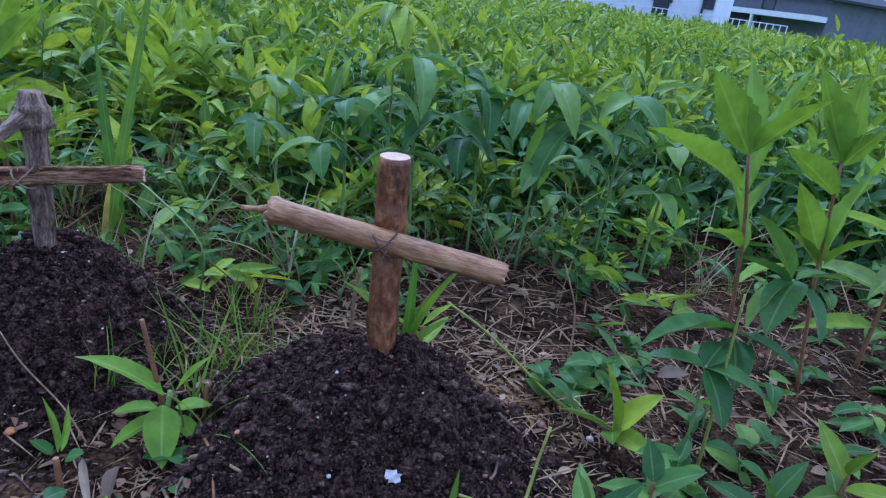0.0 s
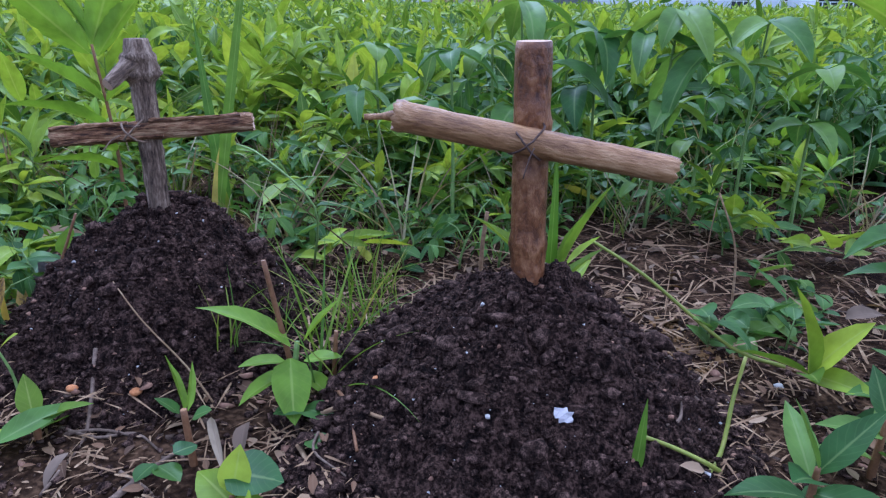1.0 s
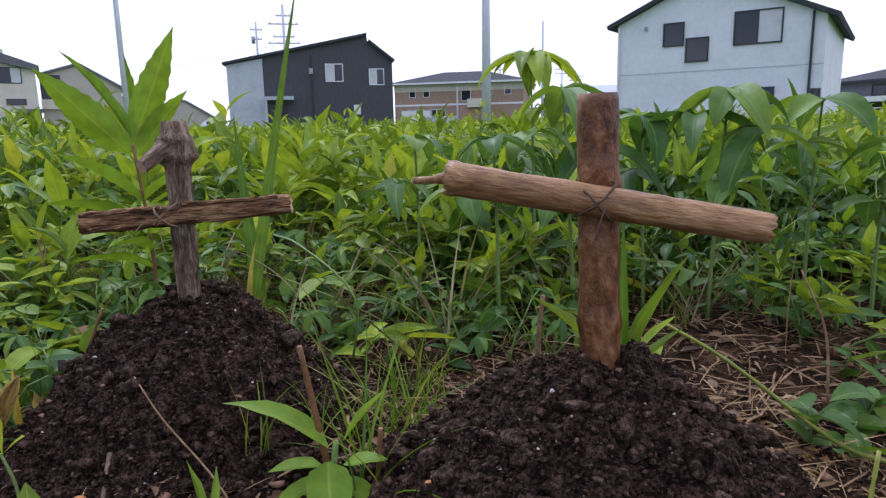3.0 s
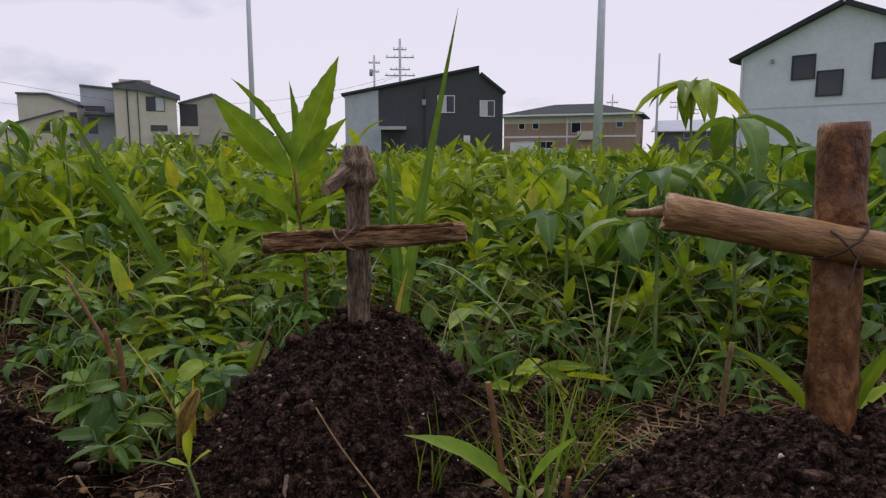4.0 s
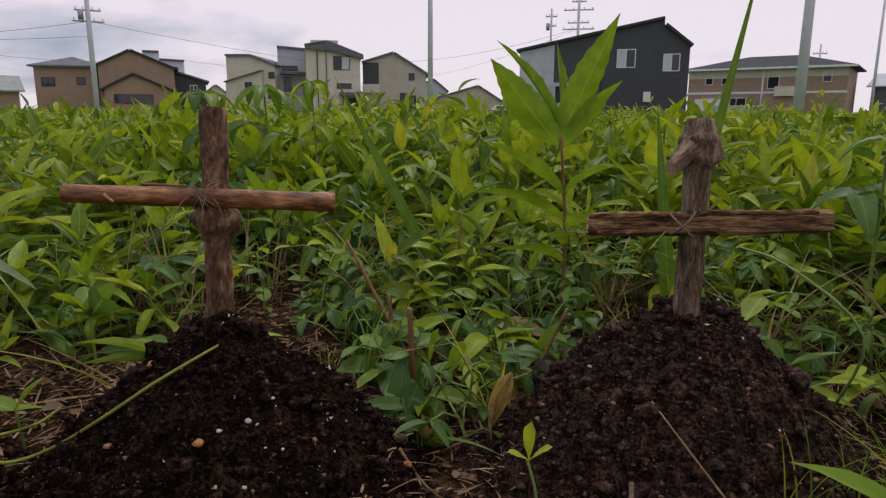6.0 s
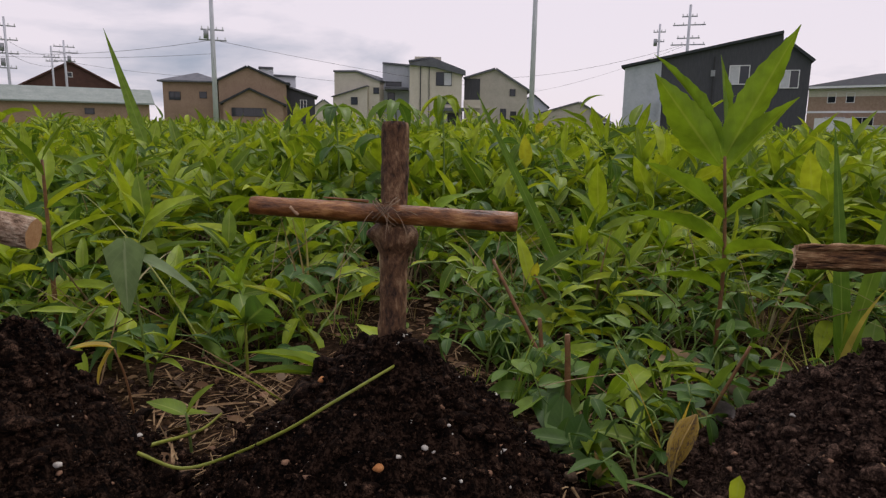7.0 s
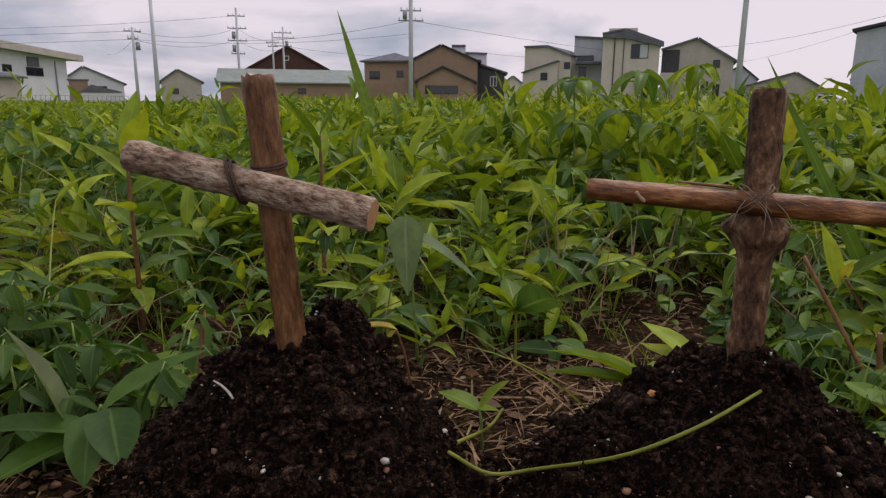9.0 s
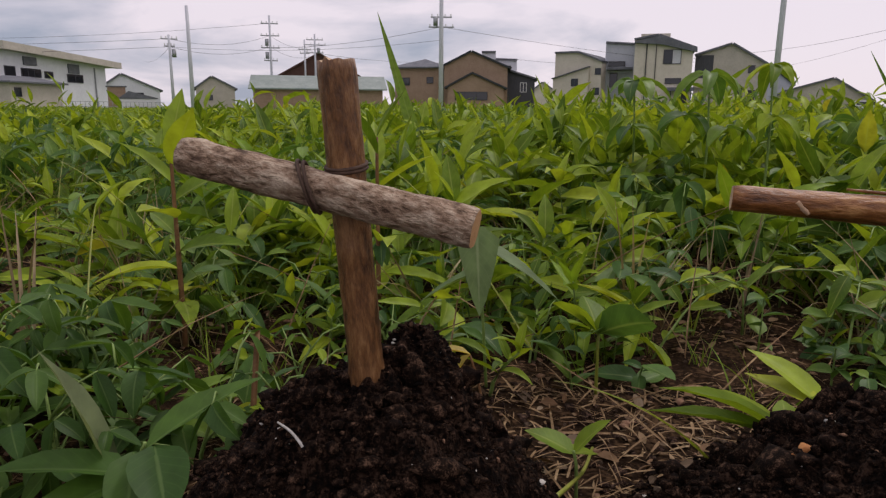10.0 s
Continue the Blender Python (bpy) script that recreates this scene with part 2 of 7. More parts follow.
BARK_ROUGH = surface("rough_stringy_bark", (0.034, 0.013, 0.005), (0.25, 0.120, 0.048), (0.58, 0.38, 0.19), 20, 0.8, 1.0, 0.005, stretch=(7, 7, 1), fine=5, spread=(0.40, 0.49, 0.61))
BARK_PINK = surface("pinkish_grey_bark", (0.075, 0.041, 0.022), (0.29, 0.195, 0.125), (0.55, 0.44, 0.32), 40, 0.8, 1.0, 0.005, stretch=(2.0, 2.0, 1), fine=4, spread=(0.36, 0.47, 0.61))
BARK_BROWN = surface("olive_brown_bark", (0.036, 0.015, 0.006), (0.150, 0.067, 0.023), (0.31, 0.165, 0.066), 20, 0.45, 0.8, 0.0016, stretch=(3.5, 3.5, 1), fine=6, spread=(0.38, 0.5, 0.64), spec=0.35)
CUT_WARM = surface("orange_cut_wood", (0.34, 0.17, 0.065), (0.50, 0.285, 0.125), (0.60, 0.38, 0.19), 120, 0.75, 0.3, 0.0005)
CUT = surface("cut_wood", (0.33, 0.20, 0.11), (0.50, 0.34, 0.21), (0.62, 0.47, 0.32), 120, 0.75, 0.3, 0.0005)
ROOT = surface("brown_root", (0.05, 0.032, 0.02), (0.13, 0.09, 0.058), (0.28, 0.21, 0.145), 60, 0.85, 0.4, 0.0008, jitter=4)
BARK_MOTTLED = surface("mottled_brown_bark", (0.024, 0.011, 0.006), (0.135, 0.068, 0.032), (0.38, 0.25, 0.14), 30, 0.75, 1.0, 0.0025, stretch=(2.2, 2.2, 1), fine=5, spread=(0.38, 0.5, 0.64))
TWINE = surface("brown_twine", (0.10, 0.065, 0.04), (0.21, 0.145, 0.09), (0.36, 0.27, 0.17), 300, 0.9, 0.6, 0.0005)
DARKTWINE = surface("dark_cord", (0.035, 0.02, 0.014), (0.075, 0.045, 0.03), (0.13, 0.08, 0.055), 300, 0.8, 0.5, 0.0005)
PAPER = surface("white_scrap", (0.36, 0.34, 0.32), (0.47, 0.44, 0.42), (0.60, 0.57, 0.54), 120, 0.8, 0.4, 0.001)


# ---- builders ----
def mesh_of(name, verts, faces, mats, uvs=None, smooth=True, index=None):
    """A mesh from numpy arrays: faces all of one size, or a plain list."""
    me = bpy.data.meshes.new(name)
    if isinstance(faces, np.ndarray):
        n, k = faces.shape
        me.vertices.add(len(verts))
        me.vertices.foreach_set("co", np.ascontiguousarray(verts, dtype=np.float32).ravel())
        me.loops.add(n * k)
        me.loops.foreach_set("vertex_index", np.ascontiguousarray(faces, dtype=np.int32).ravel())
        me.polygons.add(n)
        me.polygons.foreach_set("loop_start", np.arange(0, n * k, k, dtype=np.int32))
        me.update(calc_edges=True)
        if uvs is not None:
            layer = me.uv_layers.new(name="UVMap")
            layer.data.foreach_set("uv", np.ascontiguousarray(uvs[faces.ravel()], dtype=np.float32).ravel())
    else:
        me.from_pydata([tuple(v) for v in verts], [], faces)
    for m in (mats if isinstance(mats, (list, tuple)) else [mats]):
        me.materials.append(m)
    if smooth:
        me.polygons.foreach_set("use_smooth", np.ones(len(me.polygons), dtype=bool))
    if index is not None:
        me.polygons.foreach_set("material_index", np.asarray(index, dtype=np.int32))
    me.validate()
    return me


def from_bm(name, bm, mats, smooth=False):
    bmesh.ops.recalc_face_normals(bm, faces=bm.faces)
    me = bpy.data.meshes.new(name)
    bm.to_mesh(me)
    bm.free()
    for m in (mats if isinstance(mats, (list, tuple)) else [mats]):
        me.materials.append(m)
    if smooth:
        me.polygons.foreach_set("use_smooth", np.ones(len(me.polygons), dtype=bool))
    return me


def thing(name, m, label, category, group="", kind=""):
    """The Empty at a thing's base that carries its parts."""
    ob = new(name)
    ob.empty_display_size = 0.02
    ob.matrix_world = m
    return tagged(ob, label, category, group, kind)


def part(name, me, parent, m=None, label="", kind=""):
    """A mesh under a thing or under a part. m: its pose within the parent."""
    ob = new(name, me)
    ob.parent = parent
    if m is not None:
        ob.matrix_basis = m
    return tagged(ob, label, kind=kind)


def box(bm, x0, y0, z0, x1, y1, z1):
    v = [bm.verts.new((x, y, z)) for z in (z0, z1) for y in (y0, y1) for x in (x0, x1)]
    for f in ((0, 2, 3, 1), (4, 5, 7, 6), (0, 1, 5, 4), (2, 6, 7, 3), (0, 4, 6, 2), (1, 3, 7, 5)):
        bm.faces.new([v[i] for i in f])


def along(p0, p1):
    """A pose at p0 whose z axis runs to p1."""
    d = Vector(p1) - Vector(p0)
    return Matrix.Translation(p0) @ d.to_track_quat("Z", "Y").to_matrix().to_4x4()


def tube(points, radii, sides=6, closed=True):
    """Verts and quads of a tube along points."""
    pts = [Vector(p) for p in points]
    verts, faces = [], []
    for i, p in enumerate(pts):
        d = (pts[min(i + 1, len(pts) - 1)] - pts[max(i - 1, 0)]).normalized()
        a = d.cross(Vector((0.31, 0.17, 0.93)) if abs(d.z) < 0.9 else Vector((1, 0.1, 0))).normalized()
        b = d.cross(a)
        r = radii[min(i, len(radii) - 1)]
        for k in range(sides):
            w = 2 * math.pi * k / sides
            verts.append(p + (a * math.cos(w) + b * math.sin(w)) * r)
    for i in range(len(pts) - 1):
        for k in range(sides):
            q, s = i * sides + k, i * sides + (k + 1) % sides
            faces.append((q, s, s + sides, q + sides))
    if closed:
        faces.append(tuple(range(sides - 1, -1, -1)))
        faces.append(tuple(len(verts) - sides + k for k in range(sides)))
    return verts, faces


def curve_points(points, n):
    """n + 1 points on a smooth curve through points."""
    p = [Vector(q) for q in points]
    p = [2 * p[0] - p[1]] + p + [2 * p[-1] - p[-2]]
    res = []
    for i in range(n + 1):
        f = i / n * (len(points) - 1)
        k = min(int(f), len(points) - 2)
        t = f - k
        a, b, c, d = p[k], p[k + 1], p[k + 2], p[k + 3]
        res.append(0.5 * (2 * b + (c - a) * t + (2 * a - 5 * b + 4 * c - d) * t * t + (3 * b - a - 3 * c + d) * t ** 3))
    return res


# ---- ground and mounds: one height for all ----
MOUNDS = [  # cross foot x, y, height, radius, then lumps (dx, dy, extra, radius)
    (0.352, 0.336, 0.089, 0.146, ((0.026, 0.012, 0.012, 0.026), (-0.03, -0.03, 0.006, 0.04))),
    (0.053, 0.408, 0.101, 0.132, ((0.030, 0.034, 0.020, 0.030), (-0.045, 0.0, 0.008, 0.04))),
    (-0.197, 0.220, 0.096, 0.124, ((0.028, -0.002, 0.010, 0.024), (-0.03, 0.01, 0.006, 0.03))),
    (-0.343, 0.020, 0.098, 0.118, ((-0.016, 0.046, 0.038, 0.028), (-0.03, -0.03, 0.006, 0.03))),
]


def rough(x, y, size, octaves=4):
    return noise.fractal(Vector((x / size, y / size, 1.7)), 0.9, 2.1, octaves)


def ground_z(x, y):
    far = min(1.0, math.hypot(x, y) / 3.0)
    return 0.007 * rough(x, y, 0.12) * (1 - 0.5 * far) + 0.02 * far * rough(x, y, 1.6, 2) - 0.004


def mound_z(mound, x, y):
    cx, cy, h, radius, lumps = mound
    dx, dy = x - cx, y - cy
    turn = math.atan2(dy, dx)
    r = math.hypot(dx, dy) / (radius * (1 + 0.10 * noise.noise(Vector((math.cos(turn) * 1.3 + cx * 9, math.sin(turn) * 1.3, 0.3)))))
    z = h * (1 - r ** 1.55) if r < 0.86 else h * 0.208 * max(0.0, (1.16 - r) / 0.30) ** 1.6
    for lx, ly, extra, lr in lumps:
        z += extra * math.exp(-((dx - lx) ** 2 + (dy - ly) ** 2) / lr ** 2)
    fade = min(1.0, max(0.0, (1.25 - r) * 3))
    return z + fade * (0.010 * rough(x, y, 0.034, 5) + 0.0075 * rough(x + 7, y, 0.011, 4)) - max(0.0, r - 1) * 0.05


def top_z(x, y):
    return max([ground_z(x, y)] + [mound_z(m, x, y) for m in MOUNDS if math.hypot(x - m[0], y - m[1]) < m[3] * 1.3])


def build_ground():
    cx, cy = 0.05, 0.15
    radii = [0.0] + [0.02 * i for i in range(1, 61)]
    while radii[-1] < 1500:
        radii.append(radii[-1] * 1.13)
    seg = 120
    verts, faces = [(cx, cy, ground_z(cx, cy))], []
    for r in radii[1:]:
        for k in range(seg):
            w = 2 * math.pi * k / seg
            x, y = cx + r * math.cos(w), cy + r * math.sin(w)
            verts.append((x, y, ground_z(x, y) if r < 40 else -0.004))
    for k in range(seg):
        faces.append((0, 1 + k, 1 + (k + 1) % seg))
    for i in range(len(radii) - 2):
        a, b = 1 + i * seg, 1 + (i + 1) * seg
        for k in range(seg):
            faces.append((a + k, b + k, b + (k + 1) % seg, a + (k + 1) % seg))
    m, nodes, links, bsdf = material("field_earth")
    # bare trodden earth, with moss and turf taking over in patches farther out
    geo = nodes.new("ShaderNodeNewGeometry")
    n1, n2, n3 = (nodes.new("ShaderNodeTexNoise") for _ in range(3))
    for n, s in ((n1, 30), (n2, 220), (n3, 0.55)):
        n.inputs["Scale"].default_value, n.inputs["Detail"].default_value = s, 5
        links.new(geo.outputs["Position"], n.inputs["Vector"])
    mix = nodes.new("ShaderNodeMix")
    mix.inputs["Factor"].default_value = 0.5
    links.new(n1.outputs["Fac"], mix.inputs["A"])
    links.new(n2.outputs["Fac"], mix.inputs["B"])
    soil = ramp(nodes, [(0.38, (0.008, 0.0043, 0.0022)), (0.5, (0.025, 0.0140, 0.0072)), (0.64, (0.100, 0.059, 0.030))])
    links.new(mix.outputs["Result"], soil.inputs[0])
    turf = ramp(nodes, [(0.34, (0.05, 0.10, 0.02)), (0.5, (0.10, 0.18, 0.035)), (0.66, (0.17, 0.25, 0.06))])
    links.new(mix.outputs["Result"], turf.inputs[0])
    dist = nodes.new("ShaderNodeVectorMath")
    dist.operation = "LENGTH"
    links.new(geo.outputs["Position"], dist.inputs[0])
    grow = nodes.new("ShaderNodeMapRange")
    grow.inputs["From Min"].default_value, grow.inputs["From Max"].default_value = 1.5, 7.0
    links.new(dist.outputs["Value"], grow.inputs["Value"])
    both = nodes.new("ShaderNodeMath")
    both.operation, both.use_clamp = "MULTIPLY_ADD", True
    both.inputs[2].default_value = 0.0
    links.new(grow.outputs[0], both.inputs[0])
    pat = nodes.new("ShaderNodeMapRange")
    pat.inputs["From Min"].default_value, pat.inputs["From Max"].default_value = 0.3, 0.55
    pat.inputs["To Min"].default_value = 0.6
    links.new(n3.outputs["Fac"], pat.inputs["Value"])
    links.new(pat.outputs[0], both.inputs[1])
    col = nodes.new("ShaderNodeMix")
    col.data_type = "RGBA"
    links.new(both.outputs[0], col.inputs["Factor"])
    links.new(soil.outputs[0], col.inputs["A"])
    links.new(turf.outputs[0], col.inputs["B"])
    links.new(col.outputs["Result"], bsdf.inputs["Base Color"])
    bsdf.inputs["Roughness"].default_value, bsdf.inputs["Specular IOR Level"].default_value = 0.95, 0.05
    bp = nodes.new("ShaderNodeBump")
    bp.inputs["Strength"].default_value, bp.inputs["Distance"].default_value = 0.8, 0.004
    links.new(n2.outputs["Fac"], bp.inputs["Height"])
    links.new(bp.outputs[0], bsdf.inputs["Normal"])
    ob = new("ground", mesh_of("ground", verts, faces, m))
    tagged(ob, "bare brown earth under weeds, turning to rough green field", "ground", kind="structure")


build_ground()

# ---- grains: many small lumps in one mesh ----

def ico():
    bm = bmesh.new()
    bmesh.ops.create_icosphere(bm, subdivisions=1, radius=1)
    v = np.array([q.co[:] for q in bm.verts])
    f = np.array([[q.index for q in p.verts] for p in bm.faces], dtype=np.int32)
    bm.free()
    return v, f


ICO_V, ICO_F = ico()


def grains(name, points, sizes, mat, parent, rng, squash=0.7):
    n = len(points)
    v = np.repeat(ICO_V[None], n, 0)
    v = v * (1 + rng.uniform(-0.5, 0.45, (n, len(ICO_V), 1)))
    v = v * rng.uniform(0.45, 1.3, (n, 1, 3)) * np.array([1, 1, squash])
    turn = rng.uniform(0, 6.28, n)
    c, s = np.cos(turn)[:, None], np.sin(turn)[:, None]
    v = np.stack([v[..., 0] * c - v[..., 1] * s, v[..., 0] * s + v[..., 1] * c, v[..., 2]], -1)
    v = v * sizes[:, None, None] + points[:, None, :]
    f = (ICO_F[None] + (np.arange(n) * len(ICO_V))[:, None, None]).reshape(-1, 3)
    return part(name, mesh_of(name, v.reshape(-1, 3), f, mat, smooth=False), parent, kind="stuff")


def build_mound(i, mound):
    cx, cy, h, radius, _ = mound
    rng = np.random.default_rng(40 + i)
    rings, seg = 80, 200
    verts, faces = [(0, 0, mound_z(mound, cx, cy))], []
    for a in range(1, rings + 1):
        r = radius * 1.22 * a / rings
        for k in range(seg):
            w = 2 * math.pi * k / seg
            x, y = r * math.cos(w), r * math.sin(w)
            verts.append((x, y, mound_z(mound, cx + x, cy + y)))
    for k in range(seg):
        faces.append((0, 1 + k, 1 + (k + 1) % seg))
    for a in range(rings - 1):
        p, q = 1 + a * seg, 1 + (a + 1) * seg
        for k in range(seg):
            faces.append((p + k, q + k, q + (k + 1) % seg, p + (k + 1) % seg))
    heap = thing("soil_mound", Matrix.Translation((cx, cy, 0)), "small rounded mound of dark crumbly potting soil", "soil mound", "mounds with crosses")
    # the last two mounds take the soil whose colour is dimmed for lens falloff
    body_mat, crumb_mat = (SOIL, CRUMB) if i < 2 else (DIMMED_SOIL, DIMMED_CRUMB)
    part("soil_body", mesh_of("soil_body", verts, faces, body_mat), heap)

    def scatter(n, lo, hi, power, name, mat, reach, label=""):
        r = radius * reach * np.sqrt(rng.random(n))
        w = rng.uniform(0, 6.283, n)
        size = lo + (hi - lo) * rng.random(n) ** power
        pts = np.array([(a * math.cos(b), a * math.sin(b), top_z(cx + a * math.cos(b), cy + a * math.sin(b)) + 0.25 * s) for a, b, s in zip(r, w, size)])
        tagged(grains(name, pts, size, mat, heap, rng), label)

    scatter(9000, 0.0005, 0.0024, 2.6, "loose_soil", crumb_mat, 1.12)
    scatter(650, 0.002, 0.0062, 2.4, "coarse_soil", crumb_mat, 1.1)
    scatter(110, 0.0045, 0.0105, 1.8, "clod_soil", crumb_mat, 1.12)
    scatter((8, 14, 34, 14)[i], 0.0012, 0.0026, 1.5, "white_grit", GRIT, 1.0, "larger white mineral grains in the soil")
    scatter(190, 0.0004, 0.0013, 2.8, "white_grit", GRIT, 1.1, "white mineral grains in the soil")
    scatter(130, 0.0007, 0.0024, 2.2, "brown_grit", BROWNGRIT, 1.1, "reddish brown gravel grains")


for i, mound in enumerate(MOUNDS):
    build_mound(i, mound)


# ---- crosses of twigs ----
def stick(name, p0, p1, r0, r1, mats, parent, seed, bow=0.0, lump=(), gnarl=0.05, knots=5, rings=44, label="", ragged=0.0):
    """A twig from p0 to p1 with a cut face at either end. lump: swellings (along 0..1, width, extra radius, side angle or None)."""
    rnd = random.Random(seed)
    m = along(p0, p1)
    length = (Vector(p1) - Vector(p0)).length
    seg = 26
    marks = [(rnd.random(), rnd.uniform(0, 6.28), rnd.uniform(0.05, 0.16) * r0) for _ in range(knots)]
    verts, faces, mat = [], [], []
    for i in range(rings + 1):
        t = i / rings
        base = r0 + (r1 - r0) * t
        off = bow * math.sin(math.pi * t)
        for k in range(seg):
            w = 2 * math.pi * k / seg
            r = base * (1 + gnarl * noise.fractal(Vector((math.cos(w) * 1.2 + seed, math.sin(w) * 1.2, t * length / r0 * 0.35)), 0.8, 2, 4))
            for a, ka, kr in marks:
                r += kr * math.exp(-((t - a) * length / (r0 * 0.45)) ** 2) * max(0, math.cos(w - ka)) ** 6
            for a, wd, extra, side in lump:
                q = math.exp(-((t - a) / wd) ** 2)
                r += extra * q * (1 if side is None else (0.35 + 0.65 * max(0, math.cos(w - side)))) * (1 + 0.9 * noise.noise(Vector((math.cos(w) * 1.8, math.sin(w) * 1.8 + seed, t * length / r0 * 0.9))))
            z = t * length
            if i in (0, rings):
                r *= 0.95
                z += ragged * noise.noise(Vector((w * 3, i, seed)))
            verts.append((r * math.cos(w) + off, r * math.sin(w), z))
    for i in range(rings):
        for k in range(seg):
            a, b = i * seg + k, i * seg + (k + 1) % seg
            faces.append((a, b, b + seg, a + seg))
            mat.append(0)
    for i, flip in ((0, True), (rings, False)):
        c = len(verts)
        ring = [i * seg + k for k in range(seg)]
        mid = sum((Vector(verts[q]) for q in ring), Vector()) / seg
        verts.append(mid)
        for k in range(seg):
            tri = (ring[k], ring[(k + 1) % seg], c)
            faces.append(tri[::-1] if flip else tri)
            mat.append(1)
    me = mesh_of(name, verts, faces, mats, index=mat)
    me.polygons.foreach_set("use_smooth", [q == 0 for q in mat])
    return part(name, me, parent, parent.matrix_world.inverted() @ m, label)


def binding(parent, centre, up, bar, r_up, r_bar, mat, seed, turns=2, thick=0.0007, cross=True, ends=3):
    """Cord wound crosswise over the joint of an upright and a bar."""
    rnd = random.Random(seed)
    c, u, b = Vector(centre), Vector(up).normalized(), Vector(bar).normalized()
    n = u.cross(b).normalized()
    if n.y > 0:
        n = -n
    inv = parent.matrix_world.inverted()
    for s in ((1, -1) if cross else (1,)):
        for k in range(turns):
            pts = []
            for j in range(25):
                w = 2 * math.pi * j / 24
                side = (u * s + b).normalized() if cross else (u * 0.35 + b * 0.94).normalized()
                perp = (u - b * s).normalized() if cross else (u * 0.94 - b * 0.35).normalized()
                reach = (r_up + r_bar) * 0.62 + 0.0006
                front = n * (math.sin(w) * (r_bar + r_up + thick) + (r_bar - r_up) * 0.4)
                pts.append(c + perp * math.cos(w) * reach * (1.10 if cross else 1.1) + front + side * (k - turns / 2) * 0.0022 + Vector((rnd.uniform(-1, 1), rnd.uniform(-1, 1), rnd.uniform(-1, 1))) * 0.0004)
            v, f = tube(pts, [thick], 5, False)
            part("twine", mesh_of("twine", [inv @ q for q in v], f, mat), parent)
    for k in range(ends):
        a = c + n * (r_up + r_bar) + b * rnd.uniform(-0.008, 0.008)
        d = (u * rnd.uniform(-1, 1) + b * rnd.uniform(-1, 1) + n * 0.5).normalized()
        pts = curve_points([a, a + d * 0.008, a + d * 0.016 + Vector((0, 0, -0.004))], 6)
        v, f = tube(pts, [thick * 0.6], 4)
        part("twine_end", mesh_of("twine_end", [inv @ q for q in v], f, mat), parent)


def cross_thing(x, y, z, label):
    return thing("wooden_cross", Matrix.Translation((x, y, z)), label, "wooden cross", "twig crosses on mounds")


# smooth red-brown upright, tan bar with a snapped end
c = cross_thing(0.354, 0.345, 0.080, "small cross of red-brown and tan twigs tied with twine, bar tilted")
stick("upright", (0.3565, 0.347, 0.07), (0.351, 0.346, 0.2445), 0.0114, 0.0112, (BARK_RED, CUT), c, 1, gnarl=0.05, knots=9, lump=((0.27, 0.03, 0.0012, None),))
stick("crossbar", (0.2715, 0.3225, 0.2015), (0.4385, 0.3335, 0.1735), 0.0090, 0.0083, (BARK_TAN, CUT), c, 2, gnarl=0.06, knots=5, lump=((0.015, 0.02, 0.0012, None),), ragged=0.003, label="tan peeled twig, one end snapped")
v, f = tube(curve_points([(0.2735, 0.3225, 0.2015), (0.262, 0.322, 0.2005), (0.2535, 0.3215, 0.200)], 5), [0.0042, 0.0034, 0.0022], 6)
part("splinter", mesh_of("splinter", [Vector(q) - Vector((0.354, 0.345, 0.080)) for q in v], f, BARK_TAN), c, label="pale snapped splinter")
binding(c, (0.351, 0.332, 0.188), (0, 0, 1), (0.167, 0.011, -0.028), 0.0106, 0.0082, DARKTWINE, 3, turns=1, thick=0.0007, ends=1)

# grey upright with a gnarled head and a side stub, stringy bar
c = cross_thing(0.053, 0.416, 0.085, "small cross of grey gnarled twigs with stringy bark, tied with twine")
stick("upright", (0.054, 0.414, 0.075), (0.0525, 0.415, 0.2365), 0.0086, 0.0084, (BARK_GREY, BARK_GREY), c, 11, gnarl=0.15, knots=8, rings=70, lump=((0.875, 0.065, 0.0042, None), (0.92, 0.035, 0.0022, None), (0.845, 0.020, 0.0045, 0.4), (0.83, 0.018, 0.0030, 5.4), (0.893, 0.007, -0.0016, None), (0.94, 0.007, -0.0014, None), (0.855, 0.006, -0.0012, None)))
stick("stub", (0.051, 0.408, 0.2190), (0.0440, 0.385, 0.2050), 0.0070, 0.0046, (BARK_GREY, CUT), c, 12, gnarl=0.2, knots=2, rings=12, label="broken side branch stub")
stick("crossbar", (-0.0085, 0.385, 0.1645), (0.1305, 0.437, 0.1735), 0.0078, 0.0073, (BARK_ROUGH, CUT), c, 13, gnarl=0.20, knots=6, bow=0.001, ragged=0.002, label="red-brown twig with stringy peeling bark")
for q0, q1, r, sd in (((-0.006, 0.3805, 0.1712), (0.046, 0.3995, 0.1752), 0.0022, 15), ((0.060, 0.4055, 0.1765), (0.124, 0.4285, 0.1795), 0.0018, 16), ((0.000, 0.3800, 0.1610), (0.070, 0.4060, 0.1655), 0.0016, 17)):
    stick("bark_strip", q0, q1, r, r * 0.6, (BARK_ROUGH, CUT), c, sd, gnarl=0.5, knots=6, rings=30, bow=0.0008, label="peeling strip of bark")
binding(c, (0.050, 0.401, 0.169), (0, 0, 1), (0.139, 0.052, 0.009), 0.0078, 0.0066, TWINE, 14, turns=1, thick=0.0008, ends=2)

